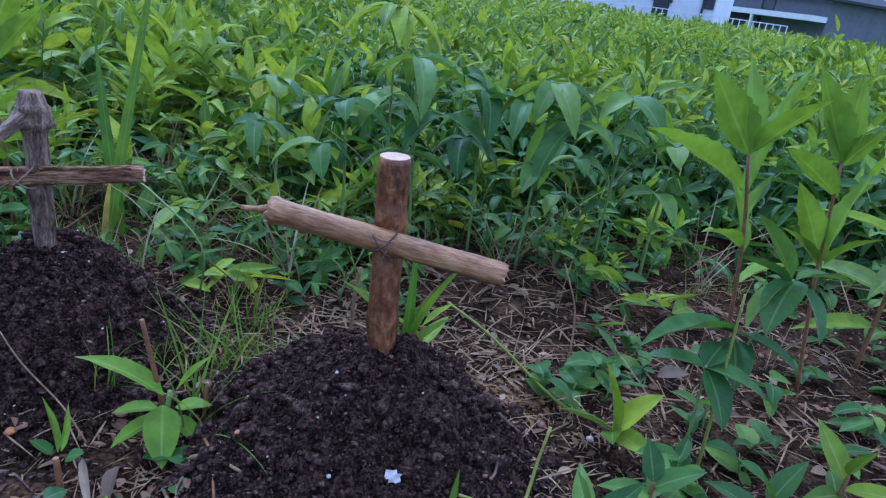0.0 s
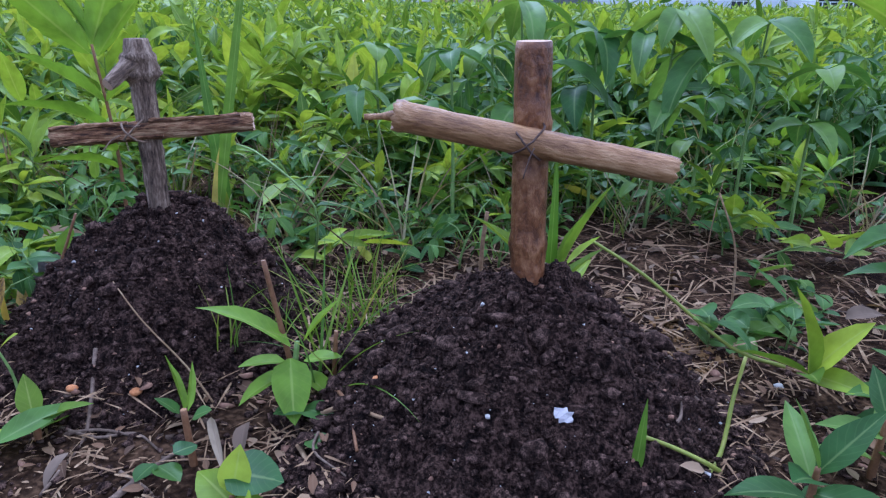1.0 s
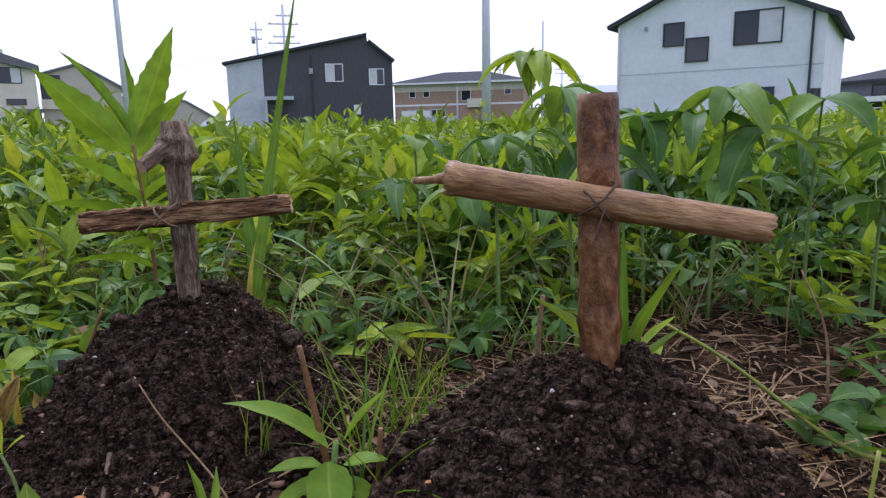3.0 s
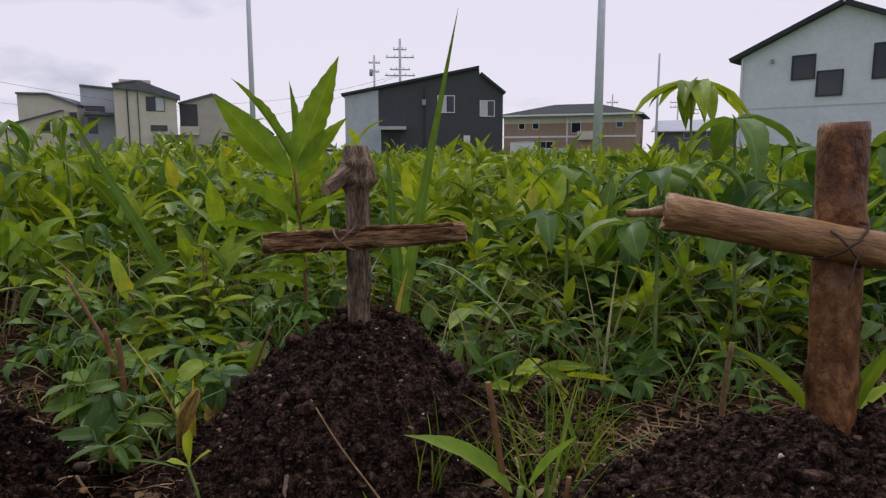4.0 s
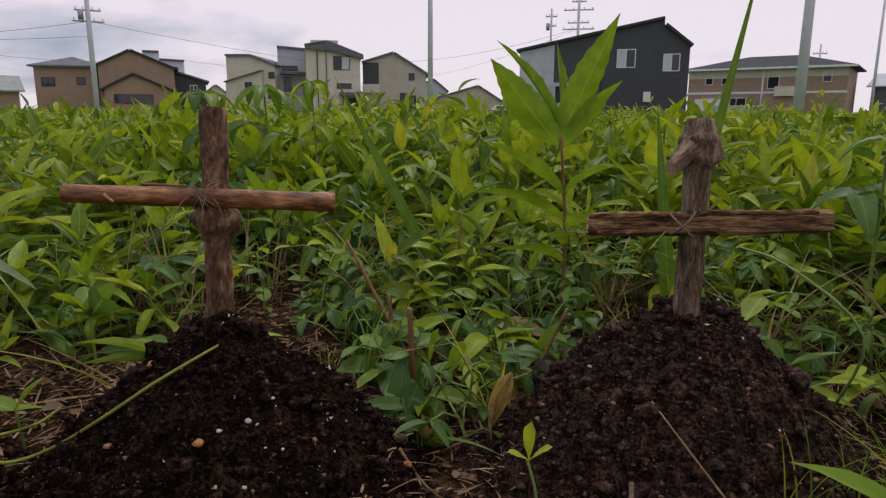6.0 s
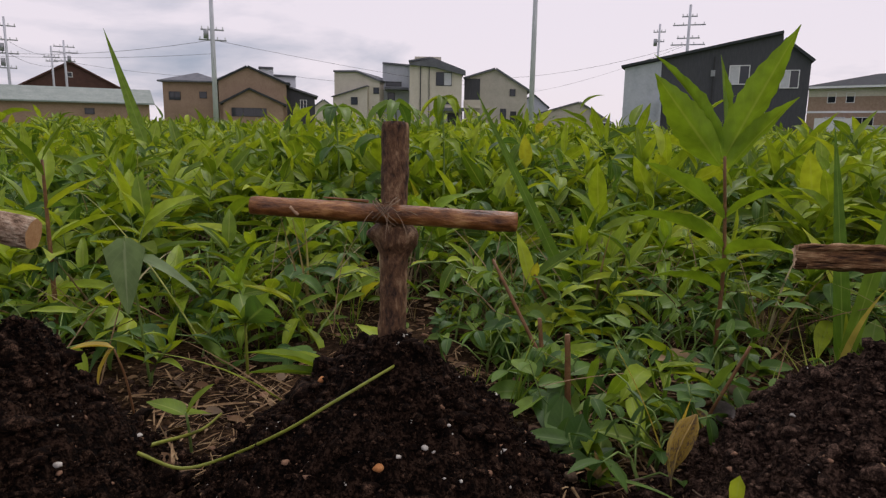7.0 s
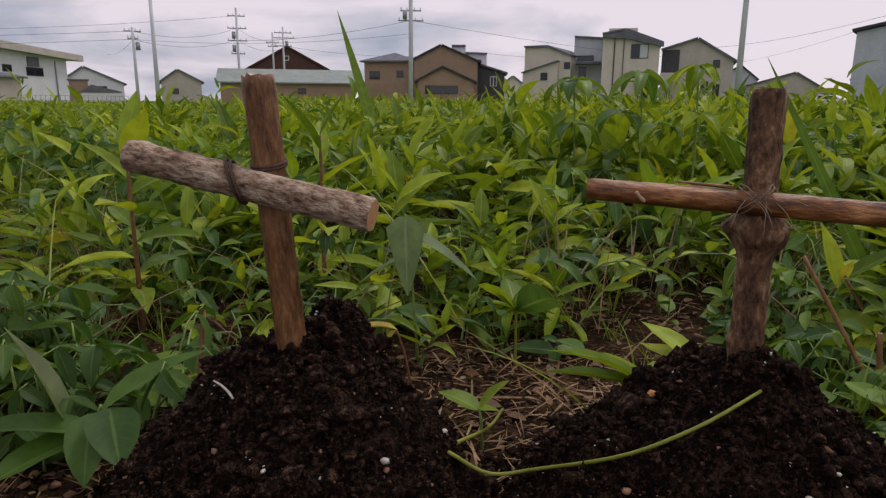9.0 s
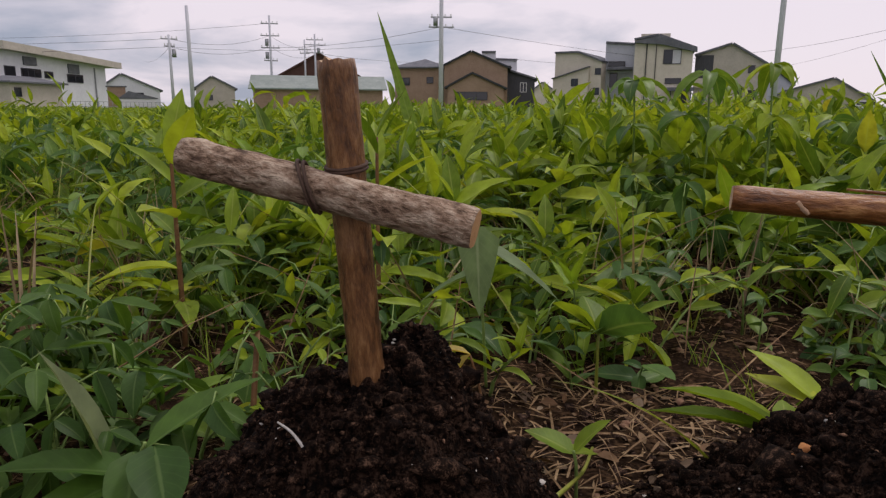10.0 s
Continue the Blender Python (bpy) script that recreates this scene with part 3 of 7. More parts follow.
# upright with a knob under the bar
c = cross_thing(-0.197, 0.226, 0.078, "small cross of brown twigs with a knobbly joint, tied with twine")
stick("upright", (-0.195, 0.222, 0.07), (-0.2085, 0.2365, 0.2415), 0.0088, 0.0084, (BARK_MOTTLED, CUT), c, 21, gnarl=0.10, knots=6, rings=70, lump=((0.585, 0.05, 0.0048, None), (0.55, 0.03, 0.0030, 2.5), (0.60, 0.03, 0.0025, 5.0)))
stick("crossbar", (-0.2585, 0.1615, 0.1895), (-0.1385, 0.2745, 0.1815), 0.0058, 0.0062, (BARK_ORANGE, CUT), c, 22, gnarl=0.07, knots=6, bow=0.0015, label="smooth reddish twig with a pale nick")
stick("nick", (-0.2375, 0.176, 0.1895), (-0.2335, 0.179, 0.1845), 0.0016, 0.0008, (CUT, CUT), c, 23, gnarl=0.2, knots=1, rings=6, label="pale splintered nick")
stick("side_twig", (-0.2065, 0.2125, 0.1930), (-0.2275, 0.1935, 0.1950), 0.0010, 0.0005, (BARK_ORANGE, CUT), c, 24, gnarl=0.1, knots=1, rings=8)
binding(c, (-0.1985, 0.2205, 0.187), (-0.06, 0.07, 1), (0.12, 0.113, -0.008), 0.0084, 0.0062, TWINE, 25, turns=2, thick=0.0004, ends=8)

# leaning olive upright, thick pinkish-grey bar
c = cross_thing(-0.345, 0.022, 0.070, "small leaning cross with thick pinkish-grey bark bar and dark cord")
stick("upright", (-0.3445, 0.026, 0.06), (-0.3505, 0.013, 0.2475), 0.0082, 0.0088, (BARK_BROWN, CUT), c, 31, gnarl=0.05, knots=10, ragged=0.002)
stick("crossbar", (-0.3885, -0.0475, 0.2055), (-0.2935, 0.0515, 0.1785), 0.0088, 0.0086, (BARK_PINK, CUT_WARM), c, 32, gnarl=0.14, knots=10, label="thick pinkish-grey rough twig with cut end")
bar_way, up_way = Vector((0.095, 0.099, -0.027)).normalized(), Vector((-0.006, -0.013, 0.1875)).normalized()


def cord_ring(parent, centre, way, r, lean, mat, thick=0.0009):
    """A turn of cord lying tight round a twig; lean tilts it along the twig."""
    way = Vector(way).normalized()
    e = way.cross(Vector((0, 0, 1)) if abs(way.z) < 0.8 else Vector((1, 0, 0))).normalized()
    f = way.cross(e)
    inv = parent.matrix_world.inverted()
    pts = [inv @ (Vector(centre) + (e * math.cos(w) + f * math.sin(w)) * r + way * lean * math.sin(w + 0.6)) for w in (2 * math.pi * j / 28 for j in range(29))]
    v, q = tube(pts, [thick], 6, False)
    part("cord", mesh_of("cord", v, q, mat), parent)


bar_mid = Vector((-0.341, 0.002, 0.192))
for back, lean in ((0.005, 0.0070), (0.0075, 0.0075)):
    cord_ring(c, bar_mid - bar_way * back, bar_way, 0.0100, lean, DARKTWINE)
for up, lean in ((0.2000, 0.0010), (0.2018, 0.0015)):
    cord_ring(c, Vector((-0.3445, 0.026, 0.06)) + up_way * ((up - 0.06) / up_way.z), up_way, 0.0093, lean, DARKTWINE)


# ---- houses, poles and other things far off ----
STUCCO_BEIGE = surface("beige_render", (0.36, 0.33, 0.28), (0.46, 0.42, 0.36), (0.54, 0.50, 0.44), 0.9, 0.9, 0.2, 0.01)
STUCCO_CREAM = surface("cream_render", (0.50, 0.45, 0.37), (0.60, 0.55, 0.46), (0.67, 0.62, 0.53), 0.9, 0.9, 0.2, 0.01)
STUCCO_BROWN = surface("tan_brown_render", (0.25, 0.17, 0.115), (0.32, 0.225, 0.155), (0.39, 0.28, 0.20), 0.9, 0.9, 0.2, 0.01)
STUCCO_WHITE = surface("white_render", (0.55, 0.56, 0.60), (0.66, 0.67, 0.70), (0.74, 0.75, 0.78), 0.7, 0.85, 0.2, 0.01)
STUCCO_GREY = surface("pale_grey_render", (0.36, 0.38, 0.42), (0.46, 0.48, 0.52), (0.54, 0.56, 0.6), 0.8, 0.85, 0.2, 0.01)
CLAD_DARK = surface("charcoal_cladding", (0.054, 0.055, 0.062), (0.074, 0.075, 0.083), (0.096, 0.098, 0.107), 1.2, 0.8, 0.3, 0.01, stretch=(6, 6, 1), spec=0.2)
STUCCO_SLATE = surface("slate_grey_render", (0.10, 0.104, 0.115), (0.14, 0.145, 0.16), (0.18, 0.186, 0.2), 1.2, 0.85, 0.2, 0.01)
BRICK_TILE = surface("brown_tile_cladding", (0.25, 0.165, 0.115), (0.34, 0.235, 0.17), (0.42, 0.31, 0.235), 3.0, 0.8, 0.3, 0.01)
ROOF_DARK = surface("dark_slate_roof", (0.026, 0.030, 0.033), (0.045, 0.050, 0.054), (0.075, 0.08, 0.084), 1.5, 0.95, 0.4, 0.02)
ROOF_GREY = surface("grey_tile_roof", (0.085, 0.09, 0.10), (0.135, 0.14, 0.155), (0.20, 0.208, 0.225), 1.4, 0.9, 0.4, 0.02)
ROOF_GREEN = surface("weathered_green_roof", (0.16, 0.20, 0.18), (0.24, 0.28, 0.25), (0.33, 0.36, 0.33), 1.0, 0.65, 0.4, 0.02)
ROOF_RED = surface("dark_red_brown_boarding", (0.055, 0.025, 0.02), (0.085, 0.04, 0.03), (0.12, 0.06, 0.045), 1.5, 0.7, 0.4, 0.02)
FRAME_WHITE = surface("white_window_frame", (0.62, 0.62, 0.62), (0.70, 0.70, 0.70), (0.76, 0.76, 0.76), 3, 0.5, 0.1, 0.002)
FRAME_DARK = surface("dark_window_frame", (0.025, 0.025, 0.027), (0.04, 0.04, 0.043), (0.06, 0.06, 0.063), 3, 0.45, 0.1, 0.002)
CURTAIN = surface("pale_curtained_pane", (0.42, 0.43, 0.45), (0.52, 0.53, 0.55), (0.6, 0.61, 0.63), 1.5, 0.25, 0.1, 0.002, spec=0.5)
CONCRETE = surface("pole_concrete", (0.42, 0.43, 0.46), (0.55, 0.56, 0.60), (0.64, 0.65, 0.69), 1.2, 0.85, 0.3, 0.005, stretch=(3, 3, 1))
STEEL = surface("galvanised_steel", (0.22, 0.23, 0.24), (0.32, 0.33, 0.34), (0.42, 0.43, 0.44), 4, 0.5, 0.2, 0.002, metal=0.6)
CABLE = surface("black_cable", (0.02, 0.02, 0.022), (0.03, 0.03, 0.033), (0.045, 0.045, 0.05), 5, 0.6, 0.1, 0.001)
glass_m, gn, gl, gb = material("dark_window_glass")
gb.inputs["Base Color"].default_value, gb.inputs["Roughness"].default_value = (0.02, 0.024, 0.03, 1), 0.06
gb.inputs["Specular IOR Level"].default_value = 0.6
GLASS = glass_m


def facade_pose(a, b):
    """x along the front from a to b, y to the back, z up."""
    x = (Vector((*b, 0)) - Vector((*a, 0))).normalized()
    y = Vector((0, 0, 1)).cross(x)
    m = Matrix((x, y, Vector((0, 0, 1)))).transposed().to_4x4()
    return Matrix.Translation((*a, 0)) @ m, (Vector(b) - Vector(a)).length


def prism(outline, y0, y1):
    """A bmesh: an outline of (x, z) drawn out from y0 to y1."""
    bm = bmesh.new()
    f = [bm.verts.new((x, y0, z)) for x, z in outline]
    g = [bm.verts.new((x, y1, z)) for x, z in outline]
    bm.faces.new(f)
    bm.faces.new(g[::-1])
    n = len(outline)
    for i in range(n):
        bm.faces.new((f[i], f[(i + 1) % n], g[(i + 1) % n], g[i]))
    return bm


def roof_slab(p, q, y0, y1, over, mat, parent, thick=0.22):
    """A roof plane over the line p-q of the profile, with eaves."""
    p, q = Vector((p[0], p[1])), Vector((q[0], q[1]))
    d = (q - p).normalized()
    n = Vector((-d.y, d.x))
    if n.y < 0:
        n = -n
    a, b = p - d * over[0] + n * 0.01, q + d * over[1] + n * 0.01
    bm = prism([(a.x, a.y), (b.x, b.y), (b.x + n.x * thick, b.y + n.y * thick), (a.x + n.x * thick, a.y + n.y * thick)], y0 - 0.35, y1 + 0.35)
    return part("roof", from_bm("roof", bm, mat), parent)


def window(parent, u0, z0, u1, z1, frame_mat, pane_mats, y=0.0, bars=1, t=0.07):
    bm = bmesh.new()
    box(bm, u0 - t, y - 0.07, z0 - t, u1 + t, y - 0.002, z0)
    box(bm, u0 - t, y - 0.07, z1, u1 + t, y - 0.002, z1 + t)
    box(bm, u0 - t, y - 0.07, z0, u0, y - 0.002, z1)
    box(bm, u1, y - 0.07, z0, u1 + t, y - 0.002, z1)
    for k in range(1, bars + 1):
        u = u0 + (u1 - u0) * k / (bars + 1)
        box(bm, u - 0.03, y - 0.06, z0, u + 0.03, y - 0.002, z1)
    w = part("window", from_bm("window", bm, frame_mat), parent)
    for k in range(bars + 1):
        a, b = u0 + (u1 - u0) * k / (bars + 1), u0 + (u1 - u0) * (k + 1) / (bars + 1)
        bm = bmesh.new()
        box(bm, a + (0.03 if k else 0), y - 0.03, z0, b - (0.03 if k < bars else 0), y - 0.004, z1)
        part("pane", from_bm("pane", bm, pane_mats[k % len(pane_mats)]), w)


def slab_part(name, parent, mat, x0, y0, z0, x1, y1, z1, label=""):
    bm = bmesh.new()
    box(bm, x0, y0, z0, x1, y1, z1)
    return part(name, from_bm(name, bm, mat), parent, label=label)


def house(label, a, b, profile, depth, wall_mat, roof_mat, windows=(), frame_mat=None, panes=None, roofs=True, over=(0.4, 0.4), name="house", category="house"):
    """A house whose front runs from a to b with the top line profile, drawn back by depth."""
    m, w = facade_pose(a, b)
    h = thing(name, m, label, category, "houses round the field")
    outline = [(0, -0.1), (w, -0.1)] + [(min(max(x, 0), w), z) for x, z in reversed(profile)]
    part("wall", from_bm("wall", prism(outline, 0, depth), wall_mat), h)
    if roofs:
        for i in range(len(profile) - 1):
            (x0, z0), (x1, z1) = profile[i], profile[i + 1]
            if abs(x1 - x0) > 0.4:
                first = over[0] if i == 0 else (0.0 if z0 >= z1 else 0.12)
                last = over[1] if i == len(profile) - 2 else (0.0 if z1 >= z0 else 0.12)
                roof_slab((x0, z0), (x1, z1), 0, depth, (first, last), roof_mat, h)
    for win in windows:
        window(h, *win[:4], frame_mat or FRAME_DARK, panes or (GLASS,), bars=win[4] if len(win) > 4 else 0)
    return h, w


def hip_house(label, a, b, eave, ridge, depth, wall_mat, roof_mat, windows=(), over=0.6, inset=None, frame_mat=None, panes=None, name="house"):
    m, w = facade_pose(a, b)
    h = thing(name, m, label, "house", "houses round the field")
    part("wall", from_bm("wall", prism([(0, -0.1), (w, -0.1), (w, eave), (0, eave)], 0, depth), wall_mat), h)
    inset = min(depth / 2, w / 2) if inset is None else inset
    bm = bmesh.new()
    o = over
    low = [bm.verts.new(p) for p in ((-o, -o, eave), (w + o, -o, eave), (w + o, depth + o, eave), (-o, depth + o, eave))]
    mid = [bm.verts.new(p) for p in ((-o, -o, eave + 0.18), (w + o, -o, eave + 0.18), (w + o, depth + o, eave + 0.18), (-o, depth + o, eave + 0.18))]
    top = [bm.verts.new((inset, depth / 2, ridge)), bm.verts.new((w - inset + 0.01, depth / 2, ridge))]
    bm.faces.new(low[::-1])
    for i in range(4):
        bm.faces.new((low[i], low[(i + 1) % 4], mid[(i + 1) % 4], mid[i]))
    bm.faces.new((mid[0], mid[1], top[1], top[0]))
    bm.faces.new((mid[1], mid[2], top[1]))
    bm.faces.new((mid[2], mid[3], top[0], top[1]))
    bm.faces.new((mid[3], mid[0], top[0]))
    part("roof", from_bm("roof", bm, roof_mat), h)
    for win in windows:
        window(h, *win[:4], frame_mat or FRAME_DARK, panes or (GLASS,), bars=win[4] if len(win) > 4 else 0)
    return h, w


def ridge_house(label, a, b, eave, ridge, depth, wall_mat, roof_mat, windows=(), over=0.5, frame_mat=None, panes=None, name="house"):
    """A house whose ridge runs along the front."""
    m, w = facade_pose(a, b)
    h = thing(name, m, label, "house", "houses round the field")
    bm = bmesh.new()
    prof = [(0, -0.1), (depth, -0.1), (depth, eave), (depth / 2, ridge), (0, eave)]
    f = [bm.verts.new((0, y, z)) for y, z in prof]
    g = [bm.verts.new((w, y, z)) for y, z in prof]
    bm.faces.new(f)
    bm.faces.new(g[::-1])
    for i in range(5):
        bm.faces.new((f[i], f[(i + 1) % 5], g[(i + 1) % 5], g[i]))
    part("wall", from_bm("wall", bm, wall_mat), h)
    slope = (ridge - eave) / (depth / 2)
    for s in (0, 1):
        bm = bmesh.new()
        ys = (-over, depth / 2) if s == 0 else (depth + over, depth / 2)
        zs = (eave - slope * over + 0.02, ridge + 0.02)
        vs = [bm.verts.new((x, y, z + dz)) for dz in (0, 0.15) for x in (-over, w + over) for y, z in zip(ys, zs)]
        for q in ((0, 1, 3, 2), (4, 6, 7, 5), (0, 2, 6, 4), (1, 5, 7, 3), (0, 4, 5, 1), (2, 3, 7, 6)):
            bm.faces.new([vs[i] for i in q])
        part("roof", from_bm("roof", bm, roof_mat), h)
    for win in windows:
        window(h, *win[:4], frame_mat or FRAME_DARK, panes or (GLASS,), bars=win[4] if len(win) > 4 else 0)
    return h, w


# charcoal house with a pale grey end and a steep one-sided roof
h, w = house("modern charcoal-clad house with a pale grey end and slanting roof", (-29.25, 54.5), (-15.75, 59.88), [(0, 5.85), (12.3, 8.3), (12.35, 7.8), (14.53, 6.1)], 9, CLAD_DARK, ROOF_DARK,
             [(8.55, 4.38, 10.0, 5.82, 1), (12.45, 4.05, 13.7, 5.38, 1)], FRAME_WHITE, (CURTAIN, GLASS), over=(0.3, 0.15))
part("grey_end", from_bm("grey_end", prism([(-0.02, -0.1), (3.05, -0.1), (3.05, 6.36), (-0.02, 5.78)], -0.06, 4), STUCCO_GREY), h, label="pale grey rendered end bay")
slab_part("porch", h, STUCCO_GREY, 3.1, -1.0, 2.75, 5.6, -0.02, 3.05)
slab_part("porch_post", h, STUCCO_GREY, 3.1, -1.0, -0.1, 3.3, -0.8, 2.75)
slab_part("door", h, FRAME_DARK, 4.0, -0.06, 0, 5.0, -0.004, 2.3)
slab_part("meter_box", h, FRAME_WHITE, 10.9, -0.18, 1.4, 11.5, -0.004, 2.25)
slab_part("downpipe", h, FRAME_DARK, 7.2, -0.12, 0, 7.32, -0.02, 6.6)
slab_part("skylight", h, FRAME_WHITE, 8.3, 0.3, 7.62, 9.6, 1.4, 7.78)
slab_part("vent_hood", h, STEEL, 7.05, -0.22, 5.0, 7.4, -0.13, 5.5)

# two-storey flats with tile cladding and a low hip roof
h, w = hip_house("two-storey apartment house with brown tile cladding and white bands", (-24.1, 91.8), (-6.0, 91.5), 5.9, 7.9, 12, BRICK_TILE, ROOF_DARK,
                 [(2.2, 4.2, 3.0, 5.3), (4.2, 4.2, 5.0, 5.3), (9.6, 3.6, 10.8, 5.5), (13.0, 4.3, 13.8, 5.4), (15.6, 4.3, 16.4, 5.4), (2.0, 0.6, 4.2, 2.4, 1), (5.0, 0.6, 7.2, 2.4, 1)], over=0.9, frame_mat=FRAME_WHITE)
slab_part("white_band", h, FRAME_WHITE, -0.05, -0.06, 2.95, w + 0.05, -0.003, 3.2)
slab_part("white_upper_wall", h, STUCCO_CREAM, -0.03, -0.04, 4.9, w + 0.03, -0.003, 5.85, "cream band under the eaves")
slab_part("white_corner", h, FRAME_WHITE, 8.9, -0.1, 0, 9.1, -0.003, 5.8)
slab_part("fascia", h, FRAME_WHITE, -0.95, -0.98, 5.86, w + 0.95, -0.905, 6.1)
slab_part("balcony", h, STUCCO_CREAM, 10.6, -1.3, 2.6, 13.6, -0.01, 3.75)
slab_part("shed", h, FRAME_WHITE, 1.5, -2.0, -0.05, 5.5, -0.5, 2.3)
slab_part("brick_bay", h, BRICK_TILE, 9.3, -0.8, -0.05, 13.2, -0.02, 2.7)

# dark house beyond the flats, low grey building in the gap
ridge_house("slate-grey low house with a pale grey roof", (-3.9, 99.9), (11.5, 97.5), 3.95, 5.5, 9, STUCCO_SLATE, STUCCO_GREY, [(4.0, 2.95, 5.0, 3.7), (7.0, 3.1, 8.0, 3.8), (4.2, 0.8, 5.0, 1.3)], frame_mat=FRAME_WHITE)

# white house with a wide gable
h, w = house("white two-storey house with a wide gable and dark windows", (2.85, 38.9), (12.1, 34.9), [(0, 5.4), (4.65, 7.45), (10.07, 5.0)], 12, STUCCO_WHITE, ROOF_DARK,
             [(2.55, 4.15, 3.5, 5.22), (3.72, 3.28, 4.75, 4.38), (6.05, 3.95, 8.15, 5.45, 1), (7.05, 1.0, 7.95, 1.72)], FRAME_DARK, (GLASS, CURTAIN), over=(0.5, 0.5))
slab_part("wall_joint", h, STUCCO_GREY, 0.0, -0.012, 2.72, w, -0.002, 2.78)
slab_part("downpipe", h, FRAME_DARK, 9.45, -0.12, 0, 9.56, -0.02, 5.2)
slab_part("downpipe", h, FRAME_WHITE, 0.04, -0.12, 0, 0.14, -0.02, 5.3)
slab_part("lamp", h, STEEL, 1.5, -0.2, 5.0, 1.62, -0.02, 5.2)
slab_part("door", h, FRAME_DARK, 7.1, -0.08, 0, 7.9, -0.003, 0.95)
window(h, 9.65, 0.95, 9.95, 1.55, FRAME_DARK, (GLASS,))

# grey-roofed house beyond the white one, and the house in the gap
h, w = hip_house("low house with a dark hipped roof and white carport beam", (22.0, 62.5), (26.3, 52.5), 2.9, 4.5, 9, STUCCO_SLATE, ROOF_DARK, [(4.4, 1.9, 5.6, 2.6)], over=0.7)
slab_part("carport_beam", h, FRAME_WHITE, -0.5, -1.6, 1.35, w, -0.01, 1.75)
slab_part("carport_post", h, FRAME_WHITE, -0.5, -1.6, -0.05, -0.3, -1.4, 1.35)
slab_part("carport_post", h, FRAME_WHITE, 5.0, -1.6, -0.05, 5.2, -1.4, 1.35)
slab_part("shutter", h, CLAD_DARK, 0.3, -0.3, -0.05, 4.6, -0.02, 1.3)

# row of houses along the far side, from the three-storey one
h, w = house("beige three-storey house with a slanting roof", (-60.58, 58.11), (-55.87, 62.64), [(0, 8.3), (2.6, 8.75), (6.53, 7.3)], 9, STUCCO_CREAM, ROOF_GREY,
             [(3.35, 5.6, 5.2, 7.1, 1), (3.7, 3.35, 5.36, 3.87)], FRAME_DARK, (GLASS, CURTAIN), over=(0.1, 0.35))
part("front_roof", from_bm("front_roof", prism([(-0.05, 8.15), (2.65, 8.72), (6.95, 7.25), (6.95, 6.8), (2.9, 7.75), (-0.05, 7.95)], -0.55, -0.005), ROOF_GREY), h)
slab_part("parapet", h, STUCCO_CREAM, 0.6, 0.5, 8.3, 3.9, 3.0, 9.05)
slab_part("downpipe", h, FRAME_DARK, 1.3, -0.14, 0, 1.42, -0.02, 8.0)
slab_part("downpipe", h, FRAME_DARK, 2.4, -0.14, 0, 2.48, -0.02, 7.8)
slab_part("awning", h, ROOF_GREY, 3.9, -1.3, 2.45, 6.9, -0.01, 2.85)
slab_part("carport_post", h, FRAME_DARK, 4.3, -1.2, 0, 4.42, -1.08, 2.45)
slab_part("carport_post", h, FRAME_DARK, 6.5, -1.2, 0, 6.62, -1.08, 2.45)
slab_part("door", h, FRAME_DARK, 4.8, -0.06, 0, 6.2, -0.004, 2.2)

h, w = house("beige two-storey house with a gable and a recessed dark bay", (-56.96, 64.35), (-50.73, 69.36), [(0, 6.55), (3.9, 7.75), (8.0, 5.25)], 10, STUCCO_BEIGE, ROOF_GREY,
             [(4.7, 1.65, 5.35, 2.85, 1), (5.85, 4.55, 6.45, 5.3)], over=(0.1, 0.4))
# no real recess: a dark slab on the wall gives the bay's shade
slab_part("recess_shade_panel", h, CLAD_DARK, -0.02, -0.05, 3.95, 2.0, -0.003, 6.6, "flat dark panel standing in for the shade of a balcony recess")
slab_part("balcony_front", h, STUCCO_CREAM, -0.05, -0.5, 2.9, 2.1, -0.055, 3.95)
slab_part("door", h, FRAME_DARK, 5.95, -0.06, 0.0, 6.7, -0.004, 2.6)

h, w = house("narrow grey three-storey house", (-68.83, 60.95), (-66.31, 63.69), [(0, 8.75), (3.72, 8.5)], 8, STUCCO_GREY, ROOF_GREY, [(0.75, 3.2, 1.6, 4.9), (0.5, 5.9, 2.5, 6.4)], over=(0.02, 0.1))
slab_part("lower_roof", h, ROOF_GREY, 0.3, -2.0, 5.3, 3.5, -0.01, 5.6)
h, w = house("beige house with a stepped flat roof and small windows", (-72.96, 55.95), (-67.6, 59.33), [(0, 7.5), (3.2, 7.5), (6.3, 6.3)], 9, STUCCO_CREAM, ROOF_GREY, [(5.55, 4.75, 6.2, 5.45), (5.4, 2.2, 6.1, 3.0)], over=(0.02, 0.2))
part("lower_wing", from_bm("lower_wing", prism([(0, -0.1), (4.8, -0.1), (4.8, 5.6), (0, 4.2)], -0.6, -0.02), STUCCO_CREAM), h, label="lower wing with slanting roof line")
roof_slab((0, 4.2), (4.8, 5.6), -0.6, -0.4, (0.1, 0.1), ROOF_GREY, h, 0.12)
window(h, 2.6, 3.3, 3.4, 4.15, FRAME_DARK, (GLASS,), y=-0.6)
house("far small cream gabled house", (-105.48, 75.9), (-103.22, 78.94), [(0, 3.8), (1.85, 5.25), (3.78, 3.8)], 6, STUCCO_CREAM, ROOF_GREY, over=(0.3, 0.3))

